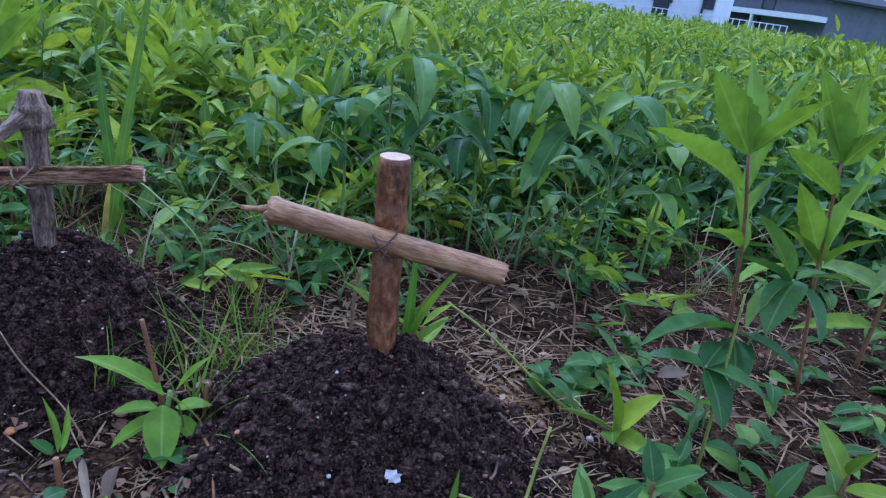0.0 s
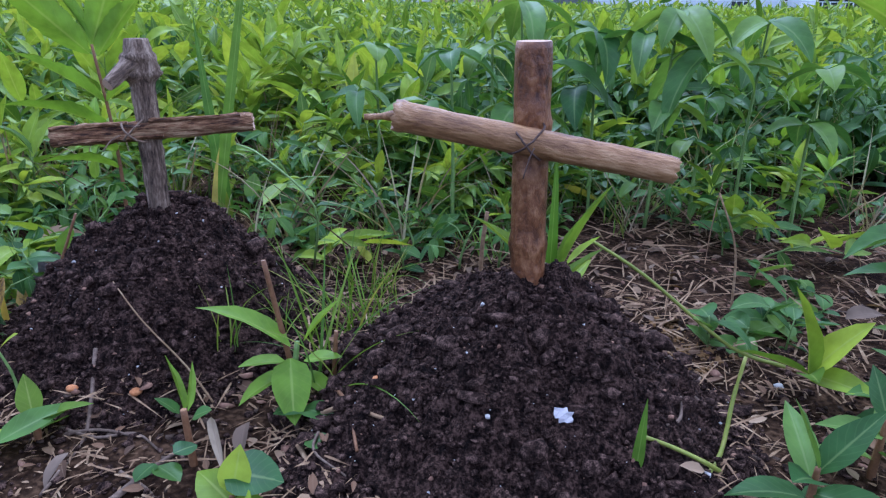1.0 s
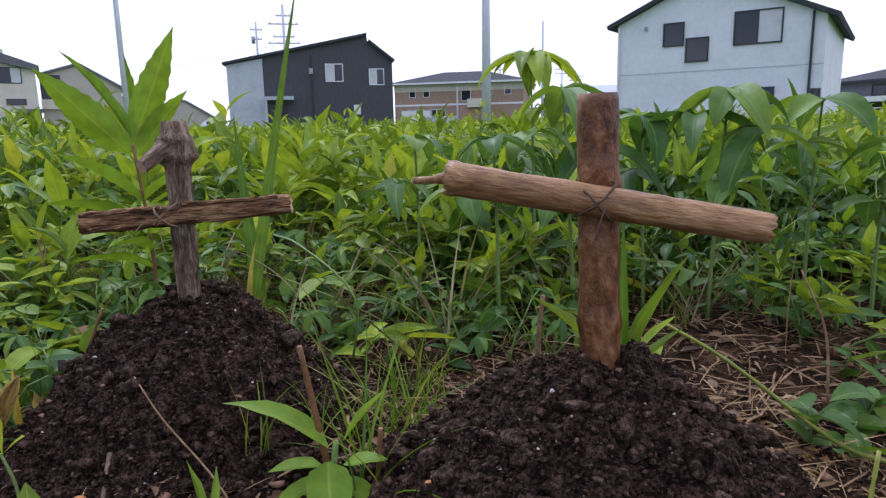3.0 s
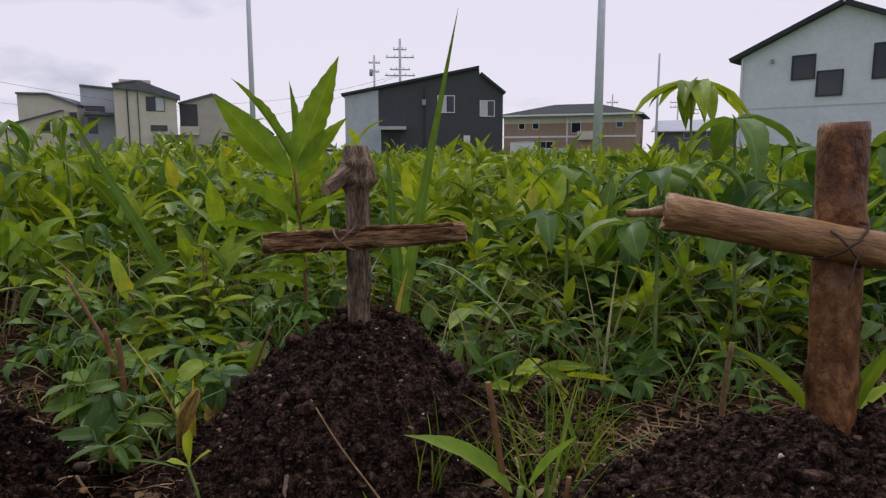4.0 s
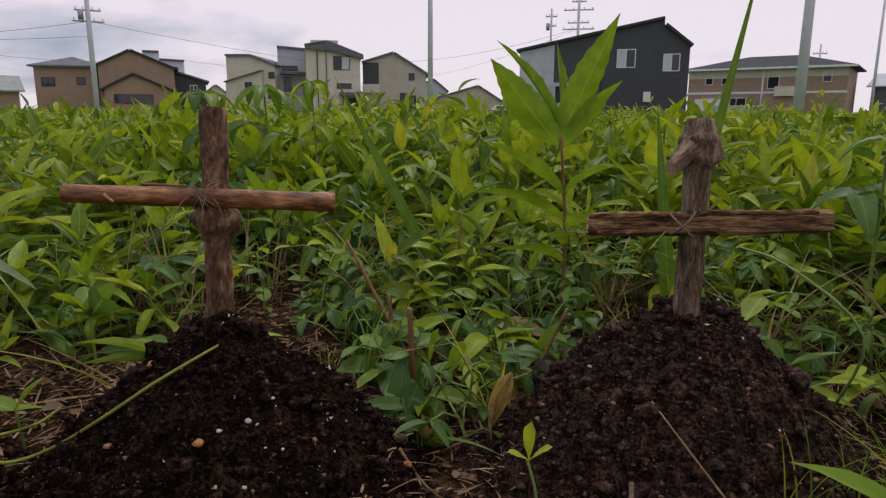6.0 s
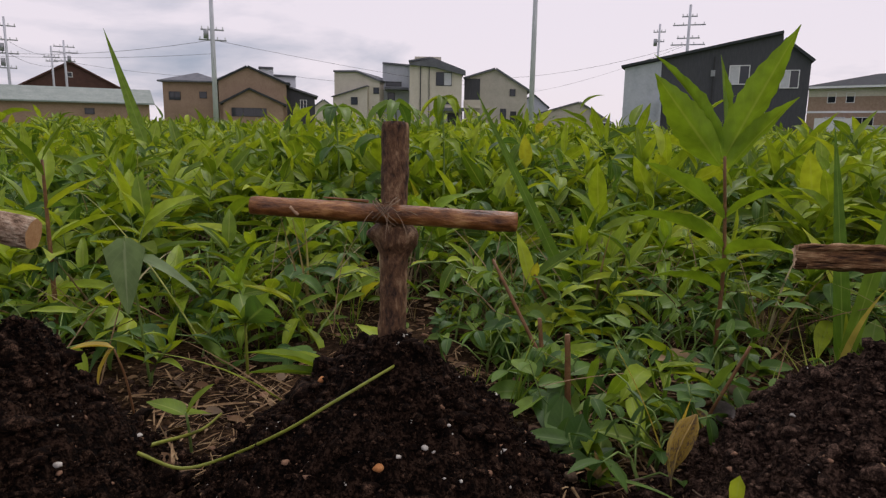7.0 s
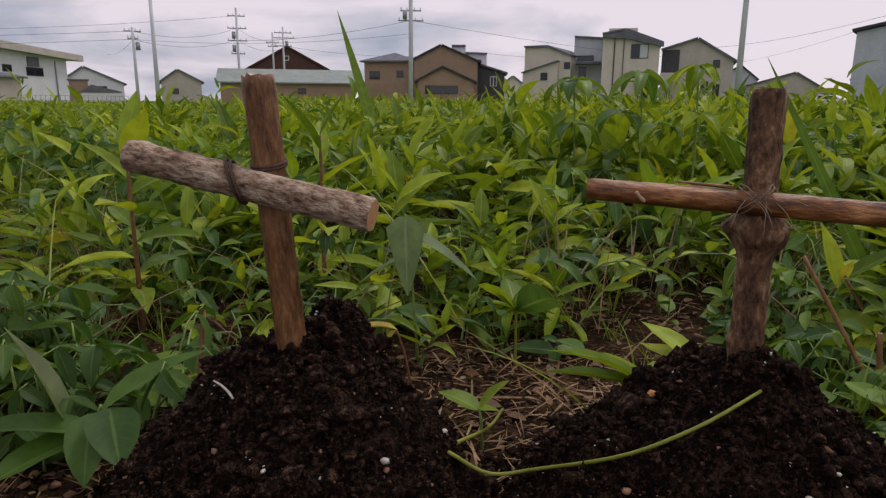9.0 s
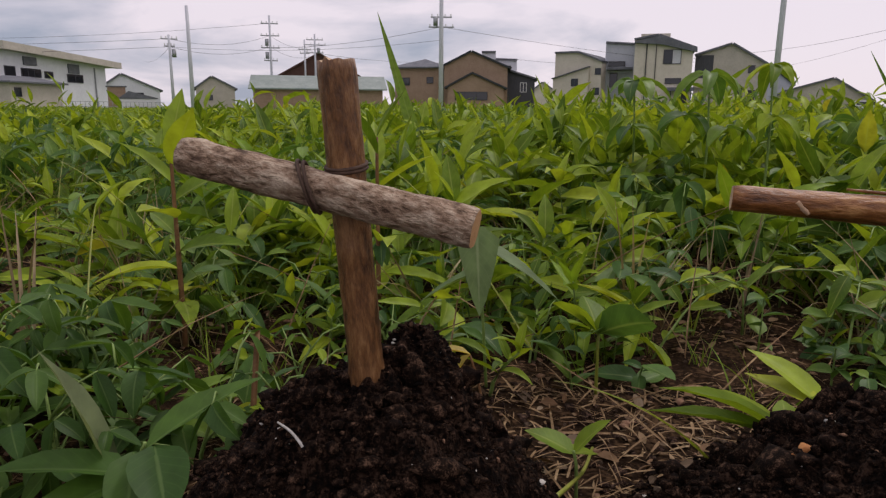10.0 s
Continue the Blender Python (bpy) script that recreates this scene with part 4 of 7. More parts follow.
h, w = house("tan-brown house with two stacked gables", (-77.52, 41.55), (-73.2, 48.6), [(0, 5.65), (3.5, 7.4), (8.2, 5.45)], 10, STUCCO_BROWN, ROOF_DARK, over=(0.5, 0.5))
part("front_gable", from_bm("front_gable", prism([(0.6, -0.1), (7.7, -0.1), (7.7, 2.8), (3.7, 4.55), (0.6, 2.9)], -2.5, -0.02), STUCCO_BROWN), h)
roof_slab((0.6, 2.9), (3.7, 4.55), -2.5, -0.4, (0.4, 0.0), ROOF_DARK, h)
roof_slab((3.7, 4.55), (7.7, 2.8), -2.5, -0.4, (0.12, 0.4), ROOF_DARK, h)
window(h, 1.6, 1.4, 5.6, 2.3, FRAME_DARK, (GLASS,), y=-2.5, bars=2)
h, w = house("dark weatherboarded annexe with a sloping tile roof", (-76.94, 50.36), (-74.53, 53.85), [(0, 5.5), (4.23, 4.2)], 8, CLAD_DARK, ROOF_GREY, [(2.35, 2.55, 3.1, 3.7, 1)], FRAME_WHITE, over=(0.1, 0.4))
house("white flat-roofed block behind the brown house", (-85.33, 52.05), (-82.6, 56.4), [(0, 8.3), (2.0, 8.3), (2.02, 7.3), (5.1, 7.2)], 6, STUCCO_WHITE, ROOF_GREY, [(3.0, 5.6, 4.2, 6.4)], over=(0.05, 0.05))
hip_house("tan house with a grey hipped roof", (-84.0, 37.43), (-79.46, 42.17), 5.5, 6.95, 7, STUCCO_BROWN, ROOF_GREY, [(0.8, 3.35, 2.1, 4.25, 1), (4.6, 3.6, 5.4, 4.3)], over=0.5)
ridge_house("long low tan building with a weathered green roof", (-78.13, 17.1), (-73.6, 31.2), 2.45, 3.85, 7, STUCCO_BROWN, ROOF_GREEN, [(8.6, 1.2, 9.4, 1.7)], over=0.5)
h, w = house("dark red-brown house with a broad gable", (-101.58, 26.47), (-98.08, 37.4), [(0, 5.0), (5.75, 8.2), (11.48, 5.1)], 10, ROOF_RED, ROOF_RED, [(5.3, 6.35, 5.9, 6.9)], FRAME_WHITE, over=(0.5, 0.5))
house("small beige gabled house", (-107.0, 14.97), (-106.1, 20.5), [(0, 3.0), (2.35, 4.7), (5.6, 3.0)], 8, STUCCO_BEIGE, ROOF_GREY, [(1.5, 1.3, 2.3, 2.0)], over=(0.5, 0.4))
house("white house with a grey gable roof", (-110.03, 2.9), (-109.7, 10.2), [(0, 3.3), (2.2, 4.85), (7.3, 2.6)], 9, STUCCO_WHITE, ROOF_GREY, [(3.4, 1.3, 5.0, 2.2, 1)], over=(0.4, 0.4))
house("grey low gabled house", (-63.77, 89.55), (-53.82, 95.85), [(0, 2.3), (0.7, 2.9), (7.05, 4.75), (11.78, 1.8)], 9, STUCCO_BEIGE, ROOF_GREY, over=(0.4, 0.5))
house("small dark-roofed house beyond the gable house", (-71.21, 96.5), (-67.8, 99.0), [(0, 5.4), (1.7, 6.35), (4.2, 4.3)], 7, STUCCO_GREY, ROOF_DARK, over=(0.3, 0.3))
house("cream low house with a slanting roof", (-47.0, 88.0), (-38.0, 92.5), [(0, 3.4), (4.0, 4.0), (10.0, 3.0)], 8, STUCCO_CREAM, ROOF_GREY, over=(0.3, 0.3))

# white apartment block with a deep flat eave, and its lean-to
h, w = house("white two-storey block with a deep overhanging roof", (-83.74, -7.46), (-100.0, 2.8), [(0, 5.95), (19.2, 5.3)], 10, STUCCO_WHITE, STUCCO_BEIGE,
             [(0.7, 3.3, 2.2, 4.3), (3.2, 3.4, 6.3, 4.2, 2), (11.1, 3.1, 14.1, 3.95, 1), (7.0, 3.4, 8.4, 4.05)], over=(0.6, 2.0))
slab_part("shutter_box", h, ROOF_GREY, 3.6, -0.15, 4.6, 5.7, -0.003, 5.5)
slab_part("shutter_box", h, ROOF_GREY, 11.3, -0.15, 4.1, 13.4, -0.003, 5.2)
slab_part("downpipe", h, STEEL, 16.6, -0.15, 0, 16.75, -0.02, 5.0)
part("fascia", from_bm("fascia", prism([(-0.6, 5.95), (21.2, 5.2), (21.2, 5.95), (-0.6, 6.75)], -1.2, -0.37), STUCCO_BEIGE), h)
hip_house("pale lean-to with a grey hipped roof", (-79.8, -6.45), (-86.0, -2.1), 2.5, 3.3, 4, STUCCO_BEIGE, ROOF_GREY, [(0.6, 1.2, 1.4, 2.0)], over=0.5)
h = thing("garden_shed", facade_pose((-85.0, 2.4), (-84.96, 4.25))[0], "brown garden shed beside a white store", "shed")
slab_part("wall", h, STUCCO_BROWN, 0, 0, -0.1, 1.85, 2, 2.4)
slab_part("roof", h, ROOF_GREY, -0.15, -0.15, 2.4, 2.0, 2.15, 2.52)
h = thing("garden_store", facade_pose((-84.0, 3.4), (-83.7, 7.4))[0], "white store box with a grey sloping lid", "shed")
slab_part("wall", h, FRAME_WHITE, 0, 0, -0.1, 4.0, 2, 1.1)
part("roof", from_bm("roof", prism([(-0.1, 1.1), (4.1, 1.1), (4.1, 1.2), (1.1, 1.95), (0.2, 1.3)], -0.1, 2.1), ROOF_GREY), h)


def fence(label, a, b, height, gap, mat):
    m, w = facade_pose(a, b)
    f = thing("fence", m, label, "fence")
    for z in (height * 0.25, height * 0.95):
        slab_part("rail", f, mat, 0, -0.02, z, w, 0.02, z + 0.04)
    n = int(w / gap)
    me = None
    for k in range(n + 1):
        if me is None:
            bm = bmesh.new()
            box(bm, -0.025, -0.03, -0.05, 0.025, -0.022, height)
            me = from_bm("picket", bm, mat)
        part("picket", me, f, Matrix.Translation((w * k / n, 0, 0)))


fence("low steel rail fence along the field's edge", (-82.0, -2.2), (-83.8, 8.1), 0.75, 0.45, STEEL)
fence("low white picket fence before the white house", (7.6, 35.6), (15.0, 33.0), 0.62, 0.3, FRAME_WHITE)
h = thing("metal_fence_panel", facade_pose((-19.2, 85.0), (-14.0, 86.0))[0], "blue-grey metal fence panel before the flats", "fence")
slab_part("panel", h, STUCCO_GREY, 0, 0, -0.05, 5.2, 0.1, 1.35)
slab_part("cap", h, FRAME_WHITE, -0.05, -0.05, 1.35, 5.25, 0.15, 1.43)
slab_part("post", h, STEEL, -0.1, 0.0, -0.05, -0.005, 0.1, 1.5)
slab_part("post", h, STEEL, 5.205, 0.0, -0.05, 5.3, 0.1, 1.5)


def pole(x, y, height, r, arms=(), label="grey concrete utility pole with crossarms", cans=()):
    p = thing("utility_pole", Matrix.Translation((x, y, 0)), label, "utility pole", "poles round the field")
    v, f = tube([(0, 0, -0.1), (0, 0, height / 2), (0, 0, height)], [r, r * 0.85, r * 0.7], 10)
    part("shaft", mesh_of("shaft", v, f, CONCRETE), p)
    turn = Matrix.Rotation(math.atan2(y, x) + math.pi / 2, 4, "Z")
    for z, half in arms:
        bm = bmesh.new()
        box(bm, -half, -0.06 - r, z - 0.06, half, 0.06 - r, z + 0.06)
        arm = part("crossarm", from_bm("crossarm", bm, STEEL), p, turn)
        for q in (-0.9, -0.35, 0.35, 0.9):
            bm = bmesh.new()
            box(bm, q * half - 0.05, -0.05 - r, z + 0.06, q * half + 0.05, 0.05 - r, z + 0.28)
            part("insulator", from_bm("insulator", bm, FRAME_WHITE), arm)
    for z, dx in cans:
        v, f = tube([(dx, -0.05, z - 0.4), (dx, -0.05, z + 0.4)], [0.22, 0.22], 10)
        part("transformer", mesh_of("transformer", v, f, STEEL), p, turn)
    return p


pole(-59.5, 8.0, 8.3, 0.19, label="plain slim grey concrete pole")
pole(-74.6, 8.15, 7.4, 0.17, ((7.0, 0.8), (6.3, 0.5)), cans=((5.6, -0.4),))
pole(-82.5, 20.4, 11.0, 0.17, ((10.1, 1.0), (8.7, 1.1), (7.3, 1.1), (5.8, 0.8)), cans=((7.9, 0.4), (6.4, 0.4)))
pole(-95.4, 30.0, 10.6, 0.17, ((9.8, 1.2), (9.1, 1.6), (8.0, 1.2)), cans=((8.3, -0.5),))
pole(-95.8, 28.6, 9.8, 0.15, ((8.4, 0.9), (7.9, 0.7)))
pole(-57.4, 30.4, 14.0, 0.24, ((7.8, 1.2), (8.7, 1.0)), cans=((8.3, 0.55),))
pole(-26.25, 36.45, 13.0, 0.19, label="tall plain grey concrete pole")
pole(-5.2, 44.6, 13.0, 0.33, label="thick pale concrete utility pole")
pole(-2.55, 69.9, 10.4, 0.14, label="slim plain grey utility pole")
pole(-32.0, 73.3, 14.1, 0.2, ((12.0, 1.7), (10.6, 1.2), (12.9, 0.8), (9.9, 1.8)))
pole(-36.9, 76.4, 12.9, 0.16, ((12.0, 0.7), (10.9, 0.6)), cans=((10.8, 0.4),))
pole(-11.0, 109.4, 10.2, 0.16, ((8.9, 0.9),))
pole(-1.1, 110.0, 9.0, 0.16, ((8.7, 1.2), (8.0, 1.2)))
pole(1.0, 111.0, 8.4, 0.16, ((7.6, 1.3), (7.0, 1.0)))


def cable(points, r=0.016, sag=0.8):
    pts = []
    for p, q in zip(points, points[1:]):
        for i in range(13):
            t = i / 12
            v = Vector(p).lerp(Vector(q), t)
            v.z -= sag * 4 * t * (1 - t)
            pts.append(v)
    v, f = tube(pts, [r], 4)
    ob = new("power_line", mesh_of("power_line", v, f, CABLE))
    tagged(ob, "thin black overhead power line between poles", "power line", "power lines")


for dz in (0.0, -1.3):
    cable([(-150, -60, 9.5 + dz), (-74.6, 8.15, 7.0 + dz * 0.6), (-82.5, 20.4, 8.7 + dz), (-95.4, 30.0, 9.0 + dz)])
cable([(-95.4, 30.0, 8.0), (-77, 52, 6.9), (-60, 72, 7.2), (-32.0, 73.3, 10.0)], sag=0.9)
cable([(-82.5, 20.4, 7.3), (-57.4, 30.4, 7.8)], sag=0.5)
cable([(-82.5, 20.4, 10.1), (-120, -30, 9.0)], sag=0.8)
cable([(-130, 10.0, 8.0), (-74.6, 8.15, 6.2), (-57.4, 30.4, 6.6)], 0.013, 0.6)
cable([(-57.4, 30.4, 7.8), (-70, 97, 6.9), (-32, 73.3, 9.9)], 0.016, 0.6)
cable([(-5.2, 44.6, 11.5), (-26.25, 36.45, 10.6)], 0.012, 0.5)


def car(x, y, turn, paint, label):
    c = thing("parked_car", Matrix.Translation((x, y, 0)) @ Matrix.Rotation(turn, 4, "Z"), label, "car", "parked cars")
    bm = prism([(-1.9, 0.3), (1.9, 0.3), (2.0, 0.75), (1.15, 0.95), (0.6, 1.42), (-1.3, 1.45), (-1.85, 0.98), (-1.98, 0.6)], -0.8, 0.8)
    bmesh.ops.bevel(bm, geom=bm.edges[:], offset=0.06, segments=2, affect="EDGES")
    part("body", from_bm("body", bm, paint, True), c)
    for s in (-0.815, 0.805):
        bm = prism([(-1.2, 0.98), (0.95, 0.98), (0.5, 1.34), (-1.15, 1.36)], s, s + 0.01)
        part("side_window", from_bm("side_window", bm, GLASS), c)
    for wx in (-1.2, 1.2):
        for wy in (-0.8, 0.62):
            v, f = tube([(wx, wy, 0.3), (wx, wy + 0.18, 0.3)], [0.3], 16)
            part("wheel", mesh_of("wheel", v, f, FRAME_DARK), c)


car(-44.0, 78.0, 0.5, FRAME_WHITE, "white car parked at the far edge of the field")
car(-39.0, 80.5, 0.6, STUCCO_GREY, "silver car parked at the far edge of the field")


# ---- leaves ----
def leaf_grid(kind, droop, nl, nw, fold, wave=0.0):
    """A leaf one metre long and one wide at most, along x: verts, quads, uv."""
    s = np.linspace(0, 1, nl + 1)
    if kind in ("lance", "toothed"):
        w = s ** 0.72 * (1 - s) ** 1.12
    elif kind == "ovate":
        w = s ** 0.55 * (1 - s) ** 0.85
    elif kind == "arrow":
        w = np.minimum(1, s * 14 + 0.25) * (1 - s) ** 0.75
    elif kind == "spoon":
        w = s ** 1.3 * (1 - s) ** 0.55
    else:
        w = np.minimum(1, 0.55 + s * 3) * (1 - s ** 1.6) ** 0.9
    w = w / w.max()
    w[-1] = 0.02
    w[0] = max(w[0], 0.10)
    if kind == "toothed":
        w = w * (1 + 0.06 * np.where(np.arange(nl + 1) % 2 == 0, 1, -1) * (s > 0.3) * (s < 0.95))
    u = np.linspace(-1, 1, nw + 1)
    mid = -droop * (s[:-1] + s[1:]) / 2
    x = np.concatenate([[0], np.cumsum(np.cos(mid))]) / nl
    z = np.concatenate([[0], np.cumsum(np.sin(mid))]) / nl
    ang = -droop * s
    X, Z = np.repeat(x[:, None], nw + 1, 1), np.repeat(z[:, None], nw + 1, 1)
    Y = u[None] * w[:, None] * 0.5
    up = np.abs(u)[None] * w[:, None] * 0.5 * fold + wave * w[:, None] * np.sin(s[:, None] * 15 + u[None] * 1.4) * np.abs(u)[None]
    X = X - np.sin(ang)[:, None] * up * 0.5
    Z = Z + up
    v = np.stack([X, Y, Z], -1).reshape(-1, 3)
    k = nw + 1
    f = np.array([[i * k + j, (i + 1) * k + j, (i + 1) * k + j + 1, i * k + j + 1] for i in range(nl) for j in range(nw)], dtype=np.int32)
    uv = np.stack([np.repeat(s[:, None], k, 1), np.repeat((u[None] + 1) / 2, nl + 1, 0)], -1).reshape(-1, 2)
    return v, f, uv


DROOPS = (0.06, 0.30, 0.62, 1.15)
KINDS = {"lance": LANCE, "ovate": OVATE, "blade": BLADE, "arrow": OVATE, "spoon": LANCE, "toothed": FRESH}
FOLD = {"lance": 0.14, "ovate": 0.16, "blade": 0.015, "arrow": 0.14, "spoon": 0.12, "toothed": 0.16}
NEAR = {k: [leaf_grid(k, d, {"blade": 9, "toothed": 18}.get(k, 6), 4 if k != "blade" else 2, FOLD[k], 0.012 if k != "blade" else 0.0) for d in DROOPS] for k in KINDS}
MIDDLE = {k: [leaf_grid(k, d, 4, 2, FOLD[k]) for d in DROOPS] for k in KINDS}
FAR = {k: [leaf_grid(k, d, 2, 2, FOLD[k]) for d in DROOPS] for k in KINDS}
LEAF_MESH = {}


def leaf_mesh(kind, variant, mat=None):
    key = (kind, variant, (mat or KINDS[kind]).name)
    if key not in LEAF_MESH:
        v, f, uv = NEAR[kind][variant]
        LEAF_MESH[key] = mesh_of("leaf", v, f, mat or KINDS[kind], uv)
    return LEAF_MESH[key]


def turns(az, el, roll):
    """Rotation matrices Rz(az) Ry(-el) Rx(roll), one for each leaf."""
    ca, sa, ce, se, cr, sr = np.cos(az), np.sin(az), np.cos(el), np.sin(el), np.cos(roll), np.sin(roll)
    r = np.empty((len(az), 3, 3))
    r[:, 0, 0], r[:, 0, 1], r[:, 0, 2] = ca * ce, -sa * cr - ca * se * sr, sa * sr - ca * se * cr
    r[:, 1, 0], r[:, 1, 1], r[:, 1, 2] = sa * ce, ca * cr - sa * se * sr, -ca * sr - sa * se * cr
    r[:, 2, 0], r[:, 2, 1], r[:, 2, 2] = se, ce * sr, ce * cr
    return r


def grow(kind, xy, z0, h, rng):
    """Plants of one kind: stems (n, points, 3) with radii, and rows of leaves (plant, place, azimuth, rise, roll, length, width, kind, variant)."""
    n = len(xy)
    base = np.column_stack([xy, z0])
    lean = rng.normal(0, 0.22, (n, 2))
    stems, radii, L = [], [], []

    def on_stem(t):
        p = base[:, None, :] + np.zeros((n, t.shape[1], 3))
        p[..., 2] += t * h[:, None]
        p[..., :2] += (lean * h[:, None])[:, None, :] * (t ** 2)[..., None]
        return p

    if kind in ("lance", "young"):
        k = 10 if kind == "lance" else 6
        t = (np.arange(k)[None] + 1.8) / (k + 0.9) + rng.uniform(-0.05, 0.05, (n, k))
        p = on_stem(t)
        az = np.arange(k)[None] * 2.4 + rng.uniform(0, 6.28, (n, 1)) + rng.normal(0, 0.4, (n, k))
        el = -0.05 + 1.1 * t ** 2.2 + rng.normal(0, 0.28, (n, k))
        size = (0.30 + 0.60 * np.sin(np.pi * np.clip(t * 0.85, 0, 1)) ** 0.8)
        ln = size * np.clip(h[:, None], 0.06, 0.3) ** 0.5 * 0.26 * rng.uniform(0.55, 1.45, (n, k))
        L.append((p, az, el, rng.normal(0, 0.4, (n, k)), ln, ln * rng.uniform(0.19, 0.31, (n, k)), "lance"))
        stems.append(on_stem(np.tile(np.linspace(0, 0.97, 4), (n, 1))))
        radii.append((0.0016, 0.0015, 0.0012, 0.0006))
    elif kind == "sprawl":
        # a stem that bends over and runs along, its leaves spread flat to either side
        k = 9
        go, reach = rng.uniform(0, 6.28, n), h * rng.uniform(1.0, 2.6, n)

        def on_arch(t):
            q = base[:, None, :] + np.zeros((n, t.shape[1], 3))
            q[..., 0] += np.cos(go)[:, None] * reach[:, None] * t
            q[..., 1] += np.sin(go)[:, None] * reach[:, None] * t
            q[..., 2] += h[:, None] * np.sin(1.9 * t)
            return q

        t = (np.arange(k)[None] + 1.2) / (k + 0.3) + rng.uniform(-0.05, 0.05, (n, k))
        az = go[:, None] + np.where(np.arange(k) % 2 == 0, 1, -1)[None] * rng.uniform(0.3, 1.5, (n, k))
        ln = rng.uniform(0.020, 0.054, (n, k)) * rng.uniform(0.75, 1.3, (n, 1))
        L.append((on_arch(t), az, rng.normal(0.15, 0.35, (n, k)), rng.normal(0, 0.45, (n, k)), ln, ln * rng.uniform(0.24, 0.42, (n, k)), "lance"))
        stems.append(on_arch(np.tile(np.linspace(0, 1, 6), (n, 1))))
        radii.append((0.0014, 0.0013, 0.0012, 0.0010, 0.0008, 0.0006))
    elif kind == "tri":
        k = 5
        t = (np.arange(k)[None] + 1.3) / (k + 0.4) + rng.uniform(-0.04, 0.04, (n, k))
        p = on_stem(t)
        az = np.arange(k)[None] * 2.5 + rng.uniform(0, 6.28, (n, 1)) + rng.normal(0, 0.3, (n, k))
        reach = rng.uniform(0.02, 0.05, (n, k)) * (1.15 - 0.6 * t)
        tip = p + np.stack([np.cos(az) * reach, np.sin(az) * reach, reach * rng.uniform(0.3, 1.0, (n, k))], -1)
        mid = (p + tip) / 2 + np.array([0, 0, 0.006])
        stems.append(np.stack([p, mid, tip], 2).reshape(-1, 3, 3))
        radii.append((0.0009, 0.0007, 0.0005))
        ln = rng.uniform(0.036, 0.072, (n, k)) * (1.1 - 0.3 * t) * np.clip(h[:, None] / 0.13, 0.42, 1)
        for turn, back in ((0.0, 0.0), (1.25, 0.2), (-1.25, 0.2)):
            q = tip - (tip - mid) * back * 0.6
            L.append((q, az + turn + rng.normal(0, 0.2, (n, k)), rng.normal(-0.35, 0.45, (n, k)), rng.normal(0, 0.35, (n, k)), ln * (1.12 if not turn else 0.95), ln * rng.uniform(0.30, 0.45, (n, k)), "ovate"))
        stems.append(on_stem(np.tile(np.linspace(0, 0.97, 4), (n, 1))))
        radii.append((0.0016, 0.0014, 0.0011, 0.0007))
    elif kind == "rosette":
        k = 9
        u = np.arange(k)[None] / (k - 1) + rng.uniform(-0.05, 0.05, (n, k))
        t = 0.5 + 0.48 * np.clip(u, 0, 1)
        p = on_stem(t)
        az = np.arange(k)[None] * 2.4 + rng.uniform(0, 6.28, (n, 1)) + rng.normal(0, 0.3, (n, k))
        el = 0.15 + 1.0 * np.clip(u, 0, 1) ** 1.2 + rng.normal(0, 0.18, (n, k))
        ln = rng.uniform(0.05, 0.10, (n, k)) * np.clip(h[:, None] / 0.12, 0.45, 1.1) * (1.05 - 0.3 * u)
        L.append((p, az, el, rng.normal(0, 0.35, (n, k)), ln, ln * rng.uniform(0.24, 0.36, (n, k)), "lance"))
        stems.append(on_stem(np.tile(np.linspace(0, 0.97, 4), (n, 1))))
        radii.append((0.0019, 0.0017, 0.0014, 0.0008))
    elif kind == "low":
        k = 6
        t = (np.arange(k)[None] + 1.0) / (k + 0.5) + 0 * h[:, None]
        p = on_stem(t)
        az = np.arange(k)[None] * 2.2 + rng.uniform(0, 6.28, (n, 1)) + rng.normal(0, 0.3, (n, k))
        ln = rng.uniform(0.018, 0.042, (n, k))
        L.append((p, az, rng.normal(0.3, 0.3, (n, k)), rng.normal(0, 0.3, (n, k)), ln, ln * rng.uniform(0.4, 0.6, (n, k)), "ovate"))
        stems.append(on_stem(np.tile(np.linspace(0, 0.97, 3), (n, 1))))
        radii.append((0.0011, 0.0009, 0.0006))
    else:
        k = 8
        p = base[:, None, :] + rng.normal(0, 0.006, (n, k, 3)) * np.array([1, 1, 0])
        az = rng.uniform(0, 6.28, (n, k))
        ln = h[:, None] * rng.uniform(0.6, 1.25, (n, k))
        L.append((p, az, rng.uniform(0.85, 1.5, (n, k)), rng.normal(0, 0.4, (n, k)), ln, np.clip(ln * 0.019, 0.0011, 0.005), "blade"))
    rows = []
    for p, az, el, roll, ln, wd, name in L:
        m = p.shape[1]
        var = rng.integers(0, 4, (n, m)) if name != "blade" else rng.integers(1, 4, (n, m))
        rows.append((np.repeat(np.arange(n), m), p.reshape(-1, 3), az.ravel(), el.ravel(), roll.ravel(), ln.ravel(), wd.ravel(), name, var.ravel()))
    return stems, radii, rows


